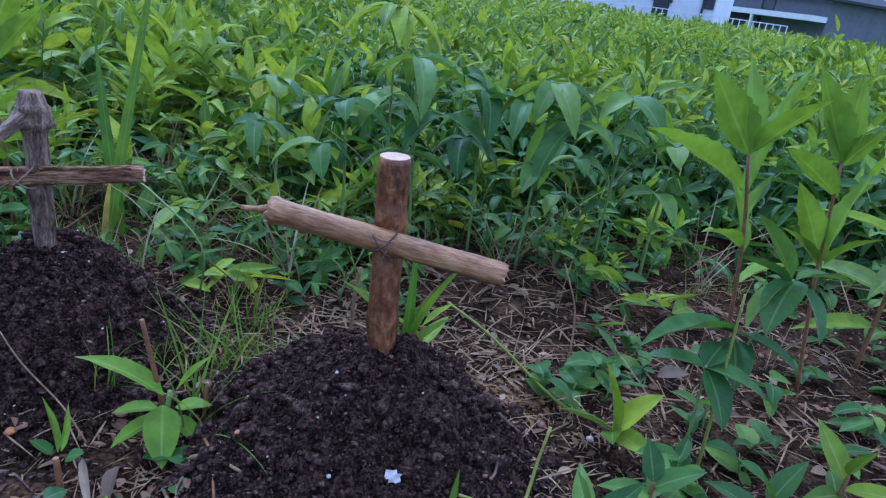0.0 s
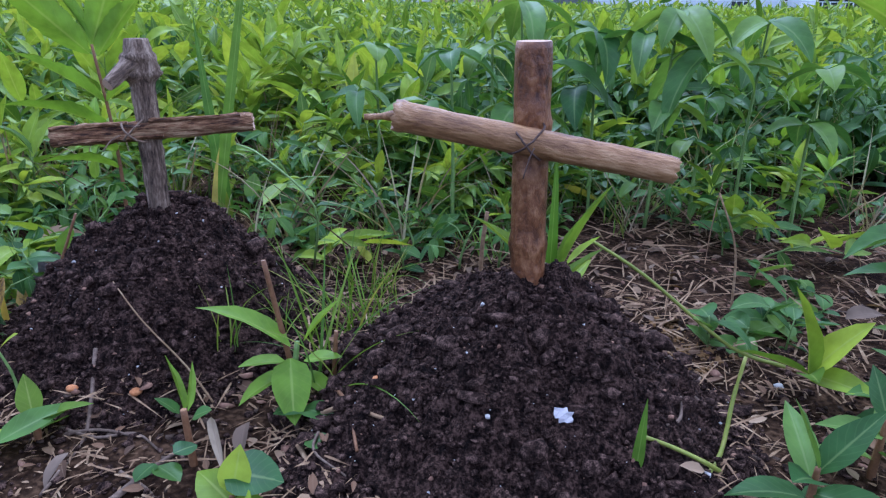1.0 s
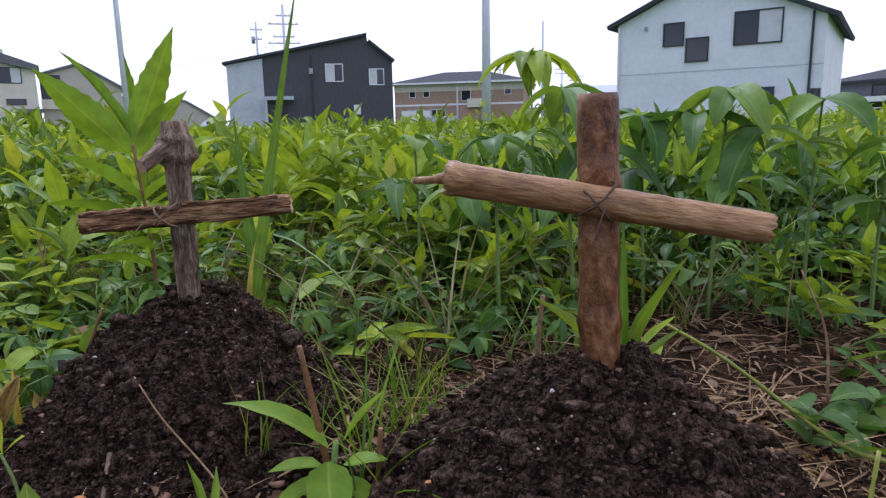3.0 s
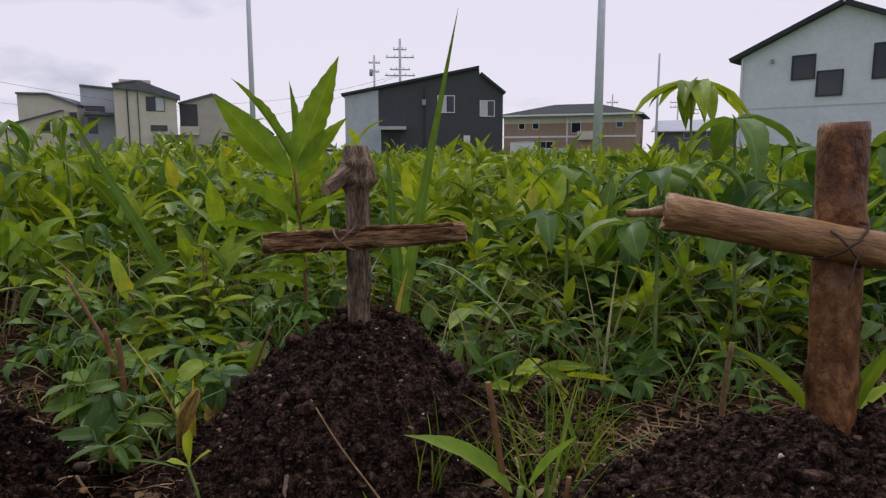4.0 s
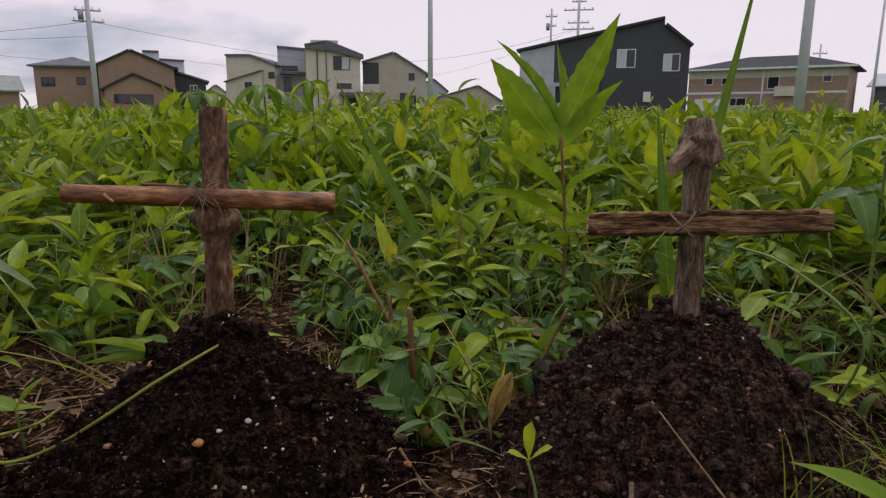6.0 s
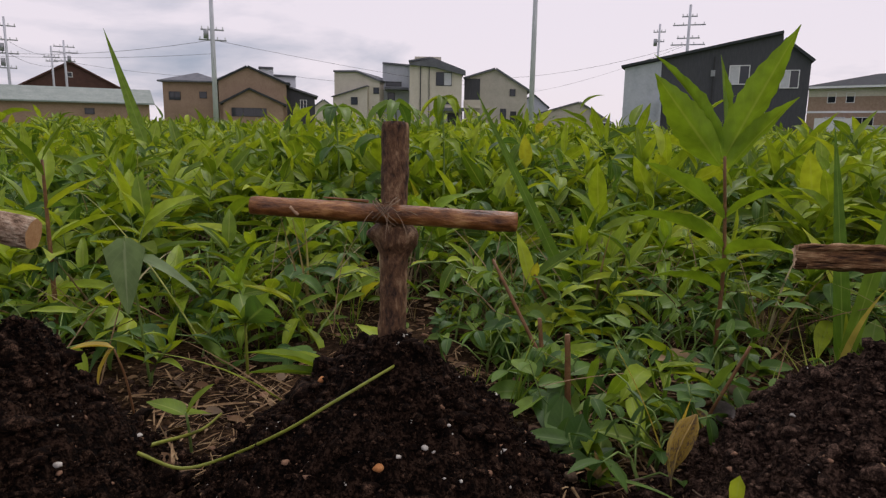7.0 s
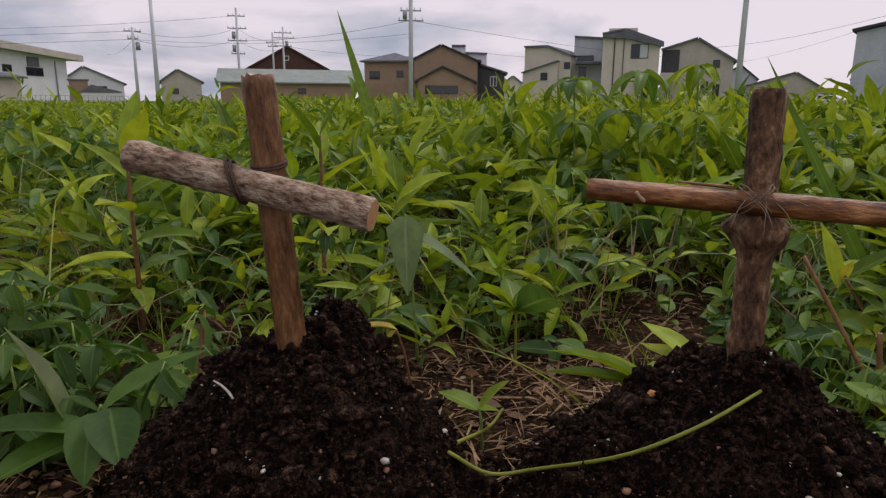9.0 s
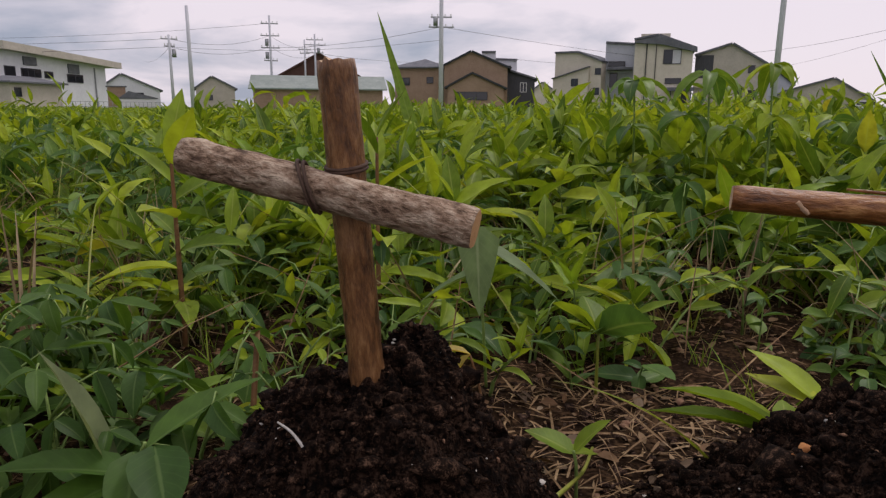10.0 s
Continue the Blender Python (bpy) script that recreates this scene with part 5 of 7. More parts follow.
def stem_arrays(paths, radii, sides=4):
    """Verts and quads of many tubes at once: paths (n, points, 3)."""
    n, k, _ = paths.shape
    w = np.arange(sides) * 2 * np.pi / sides
    ring = np.stack([np.cos(w), np.sin(w), 0 * w], -1)
    v = paths[:, :, None, :] + ring[None, None] * np.array(radii)[None, :, None, None]
    f = np.array([[i * sides + j, i * sides + (j + 1) % sides, (i + 1) * sides + (j + 1) % sides, (i + 1) * sides + j] for i in range(k - 1) for j in range(sides)], dtype=np.int32)
    return v.reshape(-1, 3), (f[None] + (np.arange(n) * k * sides)[:, None, None]).reshape(-1, 4)


def leaf_arrays(rows, grids, wide=1.0):
    vs, fs, us, start = [], [], [], 0
    for _, p, az, el, roll, ln, wd, name, var in rows:
        for q in range(4):
            s = var == q
            if not s.any():
                continue
            v, f, uv = grids[name][q]
            r = turns(az[s], el[s], roll[s])
            local = v[None] * np.stack([ln[s], wd[s] * wide, ln[s]], -1)[:, None, :]
            x = np.einsum("nij,nkj->nki", r, local) + p[s][:, None, :]
            c = len(x)
            vs.append(x.reshape(-1, 3))
            fs.append((f[None] + (np.arange(c) * len(v))[:, None, None]).reshape(-1, 4) + start)
            us.append(np.tile(uv, (c, 1)))
            start += c * len(v)
    return np.concatenate(vs), np.concatenate(fs), np.concatenate(us)


def field(name, label, kind, xy, h, rng, grids, leaf_mat, stem_mat=None, wide=1.0, big=1.0, sides=3):
    """Many plants as one thing of kind stuff: a mesh of leaves and a mesh of stems."""
    z0 = np.array([ground_z(x, y) if x * x + y * y < 64 else -0.004 for x, y in xy])
    stems, radii, rows = grow(kind, xy, z0, h, rng)
    if big != 1.0:
        rows = [(i, p, az, el, ro, ln * big, wd * big, nm, var) for i, p, az, el, ro, ln, wd, nm, var in rows]
    v, f, uv = leaf_arrays(rows, grids, wide)
    root = thing(name, Matrix.Identity(4), label, "weeds", kind="stuff")
    part("leaves", mesh_of("leaves", v, f, leaf_mat, uv), root, kind="stuff")
    if stem_mat:
        for q, (s, r) in enumerate(zip(stems, radii)):
            v, f = stem_arrays(s, r, sides)
            part("stems", mesh_of("stems", v, f, stem_mat), root, kind="stuff")


def plant_things(name, label, kind, xy, h, rng, group, leaf_mat=None, stem_mat=STEM):
    """The same plants one by one: each a thing with a stem and leaves of its own."""
    z0 = np.array([top_z(x, y) - 0.003 for x, y in xy])
    stems, radii, rows = grow(kind, xy, z0, h, rng)
    for i in range(len(xy)):
        o = Vector((xy[i][0], xy[i][1], z0[i]))
        t = thing(name, Matrix.Translation(o), label, "weed" if kind != "grass" else "grass", group)
        for s, r in zip(stems, radii):
            per = len(s) // len(xy)
            for q in range(per):
                v, f = tube([Vector(a) - o for a in s[i * per + q]], list(r), 5)
                part("stem" if len(r) != 3 or kind == "low" else "stalk", mesh_of("stem", v, f, stem_mat), t)
        for idx, p, az, el, roll, ln, wd, nm, var in rows:
            for j in np.nonzero(idx == i)[0]:
                m = Matrix.LocRotScale(Vector(p[j]) - o, Matrix(turns(az[j:j + 1], el[j:j + 1], roll[j:j + 1])[0].tolist()).to_quaternion(), (ln[j], wd[j], ln[j]))
                part("leaf" if nm != "blade" else "blade", leaf_mesh(nm, int(var[j]), leaf_mat), t, m)


# ---- where plants stand: behind the row of mounds ----
ROW = np.array([(2.5, -0.6), (1.3, 0.30), (0.85, 0.50), (0.60, 0.54), (0.46, 0.50), (0.34, 0.40), (0.053, 0.43), (-0.2, 0.24), (-0.36, 0.03), (-0.44, -0.2), (-0.8, -1.2)])


def behind(xy):
    """How far each point lies behind the row (minus: before it)."""
    best, side = np.full(len(xy), 1e9), np.zeros(len(xy))
    for a, b in zip(ROW, ROW[1:]):
        d = (b - a) / np.linalg.norm(b - a)
        t = np.clip((xy - a) @ d, 0, np.linalg.norm(b - a))
        q = xy - (a + t[:, None] * d)
        r = np.linalg.norm(q, axis=1)
        near = r < best
        best = np.where(near, r, best)
        side = np.where(near, np.sign(q @ np.array([d[1], -d[0]])), side)
    return best * np.where(side == 0, 1, side)


def spread(n, r0, r1, rng, az0=-52.0, az1=112.0):
    r = np.sqrt(rng.uniform(r0 ** 2, r1 ** 2, n))
    w = np.radians(rng.uniform(az0, az1, n))
    return np.column_stack([0.15 - r * np.sin(w), -0.05 + r * np.cos(w)])


def mown(xy):
    """Lower growth towards the fence at the west end of the field."""
    w = np.degrees(np.arctan2(-xy[:, 0], xy[:, 1]))
    r = np.hypot(xy[:, 0], xy[:, 1])
    return np.where((w > 75) & (r > 5), 0.38, 1.0)


def westward(xy):
    """Weeds stand lower towards the mown west side."""
    return np.interp(np.degrees(np.arctan2(-xy[:, 0], xy[:, 1])), [58.0, 80.0], [1.0, 0.76])


def patchy(xy, size, seed):
    return np.array([noise.noise(Vector((x / size, y / size, seed))) for x, y in xy])


def clear_of_mounds(xy, margin=0.9):
    ok = np.ones(len(xy), bool)
    for m in MOUNDS:
        ok &= np.hypot(xy[:, 0] - m[0], xy[:, 1] - m[1]) > m[3] * margin
    return ok


BARE = ((0.50, 0.47, 0.12), (0.62, 0.44, 0.12), (0.33, 0.50, 0.06), (-0.34, 0.21, 0.12), (-0.45, 0.12, 0.09), (-0.43, 0.31, 0.06),
        (0.50, 0.62, 0.12), (0.63, 0.58, 0.10), (0.40, 0.58, 0.07), (0.26, 0.53, 0.06), (-0.37, 0.43, 0.05), (0.16, 0.56, 0.04))


def chosen(n, r0, r1, rng, lo, hi):
    xy = spread(n, r0, r1, rng)
    for x, y, r in BARE:
        xy = xy[(np.hypot(xy[:, 0] - x, xy[:, 1] - y) > r) | (rng.random(len(xy)) < 0.12)]
    # trodden gaps among the near weeds
    near = np.hypot(xy[:, 0], xy[:, 1]) < 1.25
    xy = xy[~near | (patchy(xy, 0.17, 21.7) > -0.10) | (rng.random(len(xy)) < 0.4)]
    b = behind(xy)
    ok = rng.random(len(xy)) < np.clip((b - lo) / (hi - lo), 0, 1)
    ok &= (b > lo) & clear_of_mounds(xy)
    return xy[ok], b[ok]


def reach_up(b):
    """How high weeds stand so far behind the row: low on trodden earth, then rising."""
    return np.interp(b, [0.0, 0.2, 0.45, 0.8, 1.3], [0.030, 0.050, 0.082, 0.128, 0.160])


rng = np.random.default_rng(7)
# nearest plants, one by one
xy, b = chosen(330, 0.4, 1.1, rng, 0.22, 0.5)
h = reach_up(b) * rng.uniform(0.75, 1.3, len(xy))
plant_things("leafy_weed", "upright green weed with lance-shaped leaves", "lance", xy[:34], h[:34], rng, "weeds behind the mounds")
xy, b = chosen(300, 0.4, 1.1, rng, 0.14, 0.45)
h = reach_up(b) * rng.uniform(0.8, 1.35, len(xy))
plant_things("rosette_weed", "bright green weed with a tuft of broad upright leaves", "rosette", xy[:40], h[:40], rng, "weeds behind the mounds")
xy, b = chosen(260, 0.35, 0.95, rng, 0.05, 0.2)
h = reach_up(b) * rng.uniform(0.6, 1.2, len(xy))
plant_things("sprawling_weed", "weed with a bent-over stem and flat spreading leaves", "sprawl", xy[:65], h[:65], rng, "weeds behind the mounds")
xy, b = chosen(200, 0.35, 0.95, rng, 0.06, 0.2)
h = reach_up(b) * rng.uniform(0.7, 1.2, len(xy))
plant_things("trifoliate_weed", "dark green weed with leaves in threes", "tri", xy[:55], h[:55], rng, "weeds behind the mounds")
xy, b = chosen(160, 0.3, 0.85, rng, -0.02, 0.10)
plant_things("low_weed", "small low weed with rounded leaves on bare earth", "low", xy[:75], rng.uniform(0.012, 0.045, len(xy))[:75], rng, "weeds behind the mounds")
xy, b = chosen(90, 0.35, 0.9, rng, 0.02, 0.15)
plant_things("grass_tuft", "loose tuft of thin green grass", "grass", xy[:36], rng.uniform(0.04, 0.11, len(xy))[:36], rng, "grass among the mounds")

# the rest of the near field
xy, b = chosen(760, 0.5, 1.9, rng, 0.3, 0.8)
p = patchy(xy, 0.5, 3.3)
h = (reach_up(b) + 0.06 * p) * rng.uniform(0.6, 1.3, len(xy)) * westward(xy)
h = np.where(rng.random(len(h)) < 0.10, h * 1.3, h)
# behind the first mound weeds darkened for the understory shade take over
few = (xy[:, 0] < 0.22) | (b > 0.95) | (rng.random(len(xy)) < 0.3)
xy, h, p = xy[few], h[few], p[few]
field("near_weeds", "dense green weeds with lance-shaped leaves", "lance", xy[p > -0.05], h[p > -0.05], rng, NEAR, LANCE, STEM, big=1.05)
xy, b = chosen(620, 0.5, 1.9, rng, 0.2, 0.6)
p = patchy(xy, 0.4, 6.4)
h = (reach_up(b) + 0.06 * p) * rng.uniform(0.7, 1.35, len(xy)) * westward(xy)
few = (xy[:, 0] < 0.22) | (b > 0.95) | (rng.random(len(xy)) < 0.3)
xy, h, p = xy[few], h[few], p[few]
field("near_rosette_weeds", "bright green weeds with tufts of broad upright leaves", "rosette", xy[p > -0.15], h[p > -0.15], rng, NEAR, LANCE, STEM, big=1.1)
xy, b = chosen(520, 0.5, 1.9, rng, 0.15, 0.6)
h = reach_up(b) * rng.uniform(0.5, 1.05, len(xy))
field("near_sprawling_weeds", "weeds with bent-over stems and flat spreading leaves", "sprawl", xy, h, rng, NEAR, OVATE, STEM)
xy, b = chosen(420, 0.4, 1.9, rng, 0.02, 0.3)
field("near_dry_grass", "thin dry straw-coloured grass among weeds", "grass", xy, rng.uniform(0.05, 0.16, len(xy)), rng, NEAR, DRYGRASS)
xy, b = chosen(620, 0.5, 1.9, rng, 0.25, 0.7)
p = patchy(xy, 0.45, 9.1)
h = (reach_up(b) + 0.05 * p) * rng.uniform(0.7, 1.25, len(xy))
field("near_trifoliate_weeds", "dense dark green weeds with leaves in threes", "tri", xy[p > -0.08], h[p > -0.08], rng, NEAR, OVATE, STEM)
# understory behind the first mound, its shade put into the leaf colour
xy, b = chosen(1100, 0.5, 1.6, rng, 0.28, 0.6)
dark = (xy[:, 0] > 0.15) & (b < 1.1)
xy, b = xy[dark], b[dark]
field("near_shade_toned_weeds", "weeds with drooping leaves in threes, green darkened for the understory shade", "tri", xy, reach_up(b) * rng.uniform(0.8, 1.5, len(xy)), rng, NEAR, DEEP_SHADE, STEM, big=1.15)
xy, b = chosen(850, 0.4, 1.9, rng, 0.1, 0.4)
field("near_grass", "scattered thin green grass among weeds", "grass", xy, rng.uniform(0.7, 1.5, len(xy)) * reach_up(b), rng, NEAR, BLADE)
xy, b = chosen(800, 0.35, 1.7, rng, 0.04, 0.3)
field("near_low_weeds", "low rounded weeds on bare earth", "low", xy, rng.uniform(0.02, 0.07, len(xy)), rng, NEAR, OVATE, STEM)

# bright broad-leaved tufts standing out of the near field
xy, b = chosen(150, 0.65, 1.7, rng, 0.25, 0.5)
plant_things("tufted_weed", "bright green weed with a crown of broad upright leaves", "rosette", xy[:42], np.clip(reach_up(b) * rng.uniform(1.1, 1.4, len(xy)), 0.08, 0.155)[:42], rng, "tufted weeds", FRESH)
# long thin stems trailing and leaning across one another
xy, b = chosen(420, 0.45, 1.7, rng, 0.1, 0.3)
go, ln = rng.uniform(0, 6.28, len(xy)), rng.uniform(0.08, 0.26, len(xy))
rise = rng.uniform(0.15, 0.75, len(xy))
tt = np.linspace(0, 1, 7)
arch = np.zeros((len(xy), 7, 3))
arch[..., 0] = xy[:, :1] + np.cos(go)[:, None] * ln[:, None] * tt
arch[..., 1] = xy[:, 1:] + np.sin(go)[:, None] * ln[:, None] * tt
arch[..., 2] = 0.008 + (rise * ln)[:, None] * tt * (1.35 - 0.5 * tt) + 0.3 * reach_up(b)[:, None] * tt
root = thing("trailing_stems", Matrix.Identity(4), "long thin pale green stems leaning among the weeds", "weeds", kind="stuff")
for name, sel, mat in (("green_stems", slice(0, None, 2), LIMESTEM), ("dry_stems", slice(1, None, 2), STRAW)):
    v, f = stem_arrays(arch[sel], (0.0012, 0.0012, 0.0011, 0.0010, 0.0008, 0.0007, 0.0004), 5)
    part(name, mesh_of(name, v, f, mat), root, kind="stuff")

# middle and far field
xy = spread(5400, 1.8, 7.0, rng)
p = patchy(xy, 0.9, 5.5)
h = (0.165 + 0.13 * p) * rng.uniform(0.5, 1.35, len(xy)) * westward(xy)
h = np.where(rng.random(len(h)) < 0.06, h * 1.35, h)
s = rng.random(len(xy)) < 0.62 + 0.5 * p
q = s & (patchy(xy, 0.7, 8.8) > 0.02)
field("weed_field", "field of green weeds", "lance", xy[s & ~q], h[s & ~q], rng, MIDDLE, LANCE, STEM, big=1.05)
field("rosette_field", "field of bright green tufted weeds", "rosette", xy[q], h[q] * 1.05, rng, MIDDLE, LANCE, STEM, big=1.1)
field("trifoliate_field", "field of darker trifoliate weeds", "tri", xy[~s], h[~s], rng, MIDDLE, OVATE, STEM, big=1.0)
xy = spread(2000, 1.75, 3.6, rng)
p = patchy(xy, 0.6, 1.4)
h = (0.14 + 0.09 * p) * rng.uniform(0.5, 1.3, len(xy)) * westward(xy)
field("middle_rosette_weeds", "bright green tufted weeds in the field", "rosette", xy[p > 0], h[p > 0], rng, MIDDLE, LANCE, STEM)
field("middle_trifoliate_weeds", "dark green weeds with leaves in threes in the field", "tri", xy[p <= 0], h[p <= 0], rng, MIDDLE, OVATE, STEM)
xy = spread(900, 1.8, 7.0, rng)
field("field_grass", "tall thin grass in the weed field", "grass", xy, rng.uniform(0.14, 0.30, len(xy)) * westward(xy), rng, MIDDLE, BLADE)
xy = spread(8000, 6.5, 26, rng)
field("far_weed_field", "weed field stretching away", "young", xy, rng.uniform(0.09, 0.24, len(xy)) * (1.0 + 0.55 * patchy(xy, 2.2, 4.1)) * mown(xy), rng, FAR, FARLEAF, wide=1.3, big=1.7)
xy = spread(9000, 24, 82, rng)
field("distant_weed_field", "weed field reaching the houses", "young", xy, rng.uniform(0.08, 0.26, len(xy)) * (1.0 + 0.6 * patchy(xy, 7.0, 2.6)) * mown(xy), rng, FAR, FARLEAF, wide=1.6, big=3.0)


# ---- plants that stand out, leaf by leaf ----
def leaf_to(parent, base, tip, width, kind="lance", variant=1, mat=None, roll=0.0, name="leaf", label=""):
    """A leaf from base to tip, in world places."""
    v = NEAR[kind][variant][0]
    e = v[-3 if kind != "blade" else -2]
    a, b = Vector(base), Vector(tip)
    d = b - a
    ln = d.length / math.hypot(e[0], e[2])
    el = math.atan2(d.z, math.hypot(d.x, d.y)) - math.atan2(e[2], e[0])
    az = math.atan2(d.y, d.x)
    r = turns(np.array([az]), np.array([el]), np.array([roll]))[0]
    m = Matrix.LocRotScale(a, Matrix(r.tolist()).to_quaternion(), (ln, width, ln))
    return part(name, leaf_mesh(kind, variant, mat), parent, parent.matrix_world.inverted() @ m, label)


def facing(base, tip):
    """The roll that turns the face of a leaf towards the open side of the row."""
    d, v = Vector(tip) - Vector(base), Vector(tip) - Vector((0.15, -0.05, 0))
    a = math.atan2(-v.x, v.y) - math.atan2(d.y, d.x) - math.pi / 2
    a = (a + math.pi / 2) % math.pi - math.pi / 2
    return a * d.z / d.length


def plant(name, label, foot, category="weed", group=""):
    return thing(name, Matrix.Translation((foot[0], foot[1], top_z(foot[0], foot[1]))), label, category, group)


def stalk(parent, pts, radii, mat=STEM, name="stem", n=10, label=""):
    inv = parent.matrix_world.inverted()
    c = curve_points(pts, n)
    rr = [radii[0] + (radii[1] - radii[0]) * i / n for i in range(n + 1)]
    v, f = tube([inv @ p for p in c], rr, 7)
    return part(name, mesh_of(name, v, f, mat), parent, label=label)


# tall seedling with broad upright leaves
g = plant("tall_seedling", "tall upright weed with broad pointed bright green leaves", (-0.148, 0.658))
stalk(g, [(-0.148, 0.658, -0.01), (-0.146, 0.656, 0.10), (-0.154, 0.652, 0.215)], (0.0026, 0.0016), REDSTEM)
for base, tip, w, var, roll in [((-0.155, 0.652, 0.212), (-0.097, 0.670, 0.342), 0.034, 0, -1.25), ((-0.157, 0.650, 0.205), (-0.200, 0.566, 0.293), 0.036, 0, 1.15), ((-0.150, 0.654, 0.202), (-0.100, 0.695, 0.271), 0.026, 1, -1.1),
                                ((-0.157, 0.653, 0.222), (-0.246, 0.672, 0.323), 0.011, 1, 0.5), ((-0.156, 0.656, 0.220), (-0.182, 0.694, 0.322), 0.010, 0, 0.6), ((-0.148, 0.650, 0.150), (-0.232, 0.624, 0.204), 0.026, 1, 0.8),
                                ((-0.148, 0.654, 0.150), (-0.098, 0.69, 0.182), 0.022, 2, -0.5), ((-0.147, 0.655, 0.117), (-0.238, 0.595, 0.150), 0.024, 2, 0.5), ((-0.147, 0.655, 0.110), (-0.055, 0.62, 0.125), 0.024, 2, -0.4), ((-0.147, 0.656, 0.07), (-0.2, 0.585, 0.09), 0.024, 2, 0.3),
                                ((-0.147, 0.656, 0.09), (-0.14, 0.57, 0.11), 0.024, 2, 0.1)]:
    leaf_to(g, base, tip, w, "toothed", var, roll=roll)

# long single blades of grass
for foot, mid, tip, w in [((-0.03, 0.655), (-0.02, 0.63, 0.16), (0.034, 0.728, 0.400), 0.0145), ((-1.66, 0.74), (-1.75, 0.72, 0.2), (-1.963, 0.70, 0.506), 0.042),
                          ((-0.33, 0.69), (-0.36, 0.68, 0.12), (-0.468, 0.608, 0.284), 0.018), ((-0.031, 0.70), (-0.061, 0.69, 0.1), (-0.103, 0.72, 0.248), 0.017)]:
    g = plant("long_grass", "single long broad green grass blade", foot, "grass", "long grass blades")
    leaf_to(g, (foot[0], foot[1], top_z(*foot) - 0.005), tip, w, "blade", 0 if tip[2] > 0.28 else 1, name="blade", roll=facing((*foot, 0), tip))
    leaf_to(g, (foot[0], foot[1], top_z(*foot) - 0.005), (mid[0] + 0.03, mid[1] - 0.02, mid[2] * 0.7), w * 0.6, "blade", 2, name="blade")


def drooping(foot, nodes, label, seed, mat=None, w=0.024):
    """A weed whose leaflets hang from its nodes (place, count, length, how far they hang)."""
    rnd = random.Random(seed)
    g = plant("drooping_weed", label, foot, group="drooping weeds")
    top = nodes[0][0]
    stalk(g, [(foot[0], foot[1], -0.01), ((foot[0] + top[0]) / 2, (foot[1] + top[1]) / 2 + 0.008, top[2] * 0.5), top], (0.0026, 0.0013))
    for (x, y, z), count, ln, hang in nodes:
        s = z / top[2]
        root = (foot[0] + (top[0] - foot[0]) * s, foot[1] + (top[1] - foot[1]) * s, z - 0.012)
        if (Vector(root) - Vector((x, y, z))).length > 0.02:
            stalk(g, [root, ((root[0] + x) / 2, (root[1] + y) / 2, z + 0.004), (x, y, z)], (0.0013, 0.0008), name="stalk", n=5)
        for k in range(count):
            a = 6.283 * k / count + rnd.uniform(-0.35, 0.35)
            l = 1.2 * ln * rnd.uniform(0.7, 1.2)
            leaf_to(g, (x, y, z), (x + math.cos(a) * l * 0.62, y + math.sin(a) * l * 0.62, z - hang * l * rnd.uniform(0.6, 1.3)), w * rnd.uniform(0.8, 1.2), "lance" if mat is None else "ovate", 3 if hang > 0.3 else 2, roll=rnd.uniform(-0.3, 0.3), mat=mat)


drooping((0.292, 0.885), [((0.284, 0.870, 0.318), 12, 0.088, 0.42), ((0.30, 0.86, 0.25), 3, 0.07, 0.5), ((0.27, 0.89, 0.2), 3, 0.07, 0.4)], "weed topped by a whorl of hanging pale green leaves", 1)
drooping((0.345, 0.775), [((0.328, 0.755, 0.268), 4, 0.085, 0.55), ((0.30, 0.74, 0.22), 3, 0.085, 0.5), ((0.37, 0.76, 0.20), 3, 0.08, 0.45), ((0.33, 0.73, 0.15), 4, 0.08, 0.35)], "weed with long hanging dark green leaflets", 2, OVATE, 0.030)
drooping((0.50, 0.77), [((0.505, 0.745, 0.262), 6, 0.085, 0.5), ((0.47, 0.74, 0.235), 3, 0.09, 0.4), ((0.54, 0.73, 0.22), 3, 0.085, 0.55), ((0.50, 0.72, 0.16), 4, 0.08, 0.35)], "weed with long hanging green leaflets", 3, OVATE, 0.027)
drooping((0.43, 0.80), [((0.42, 0.79, 0.235), 4, 0.075, 0.5), ((0.40, 0.78, 0.17), 4, 0.07, 0.45)], "weed with hanging dark green leaflets", 4, OVATE, 0.028)
drooping((0.26, 0.70), [((0.255, 0.69, 0.215), 4, 0.07, 0.45), ((0.23, 0.68, 0.16), 4, 0.07, 0.4)], "weed with hanging dark green leaflets", 5, OVATE, 0.027)
drooping((-0.80, 0.78), [((-0.80, 0.78, 0.285), 6, 0.07, 0.5), ((-0.82, 0.76, 0.22), 4, 0.07, 0.4), ((-0.77, 0.79, 0.2), 4, 0.07, 0.4)], "weed with hanging pointed leaflets", 6, OVATE, 0.026)
drooping((-0.72, 0.82), [((-0.72, 0.82, 0.295), 7, 0.065, 0.55), ((-0.70, 0.80, 0.22), 4, 0.07, 0.4)], "weed with hanging pointed leaflets", 7, None, 0.022)
drooping((-0.90, 0.72), [((-0.90, 0.72, 0.275), 6, 0.07, 0.5), ((-0.88, 0.70, 0.2), 4, 0.07, 0.4)], "weed with hanging pointed leaflets", 8, OVATE, 0.026)
drooping((0.15, 0.77), [((0.15, 0.765, 0.215), 4, 0.075, 0.4), ((0.13, 0.75, 0.16), 4, 0.075, 0.35)], "weed with hanging green leaflets", 31, OVATE, 0.027)
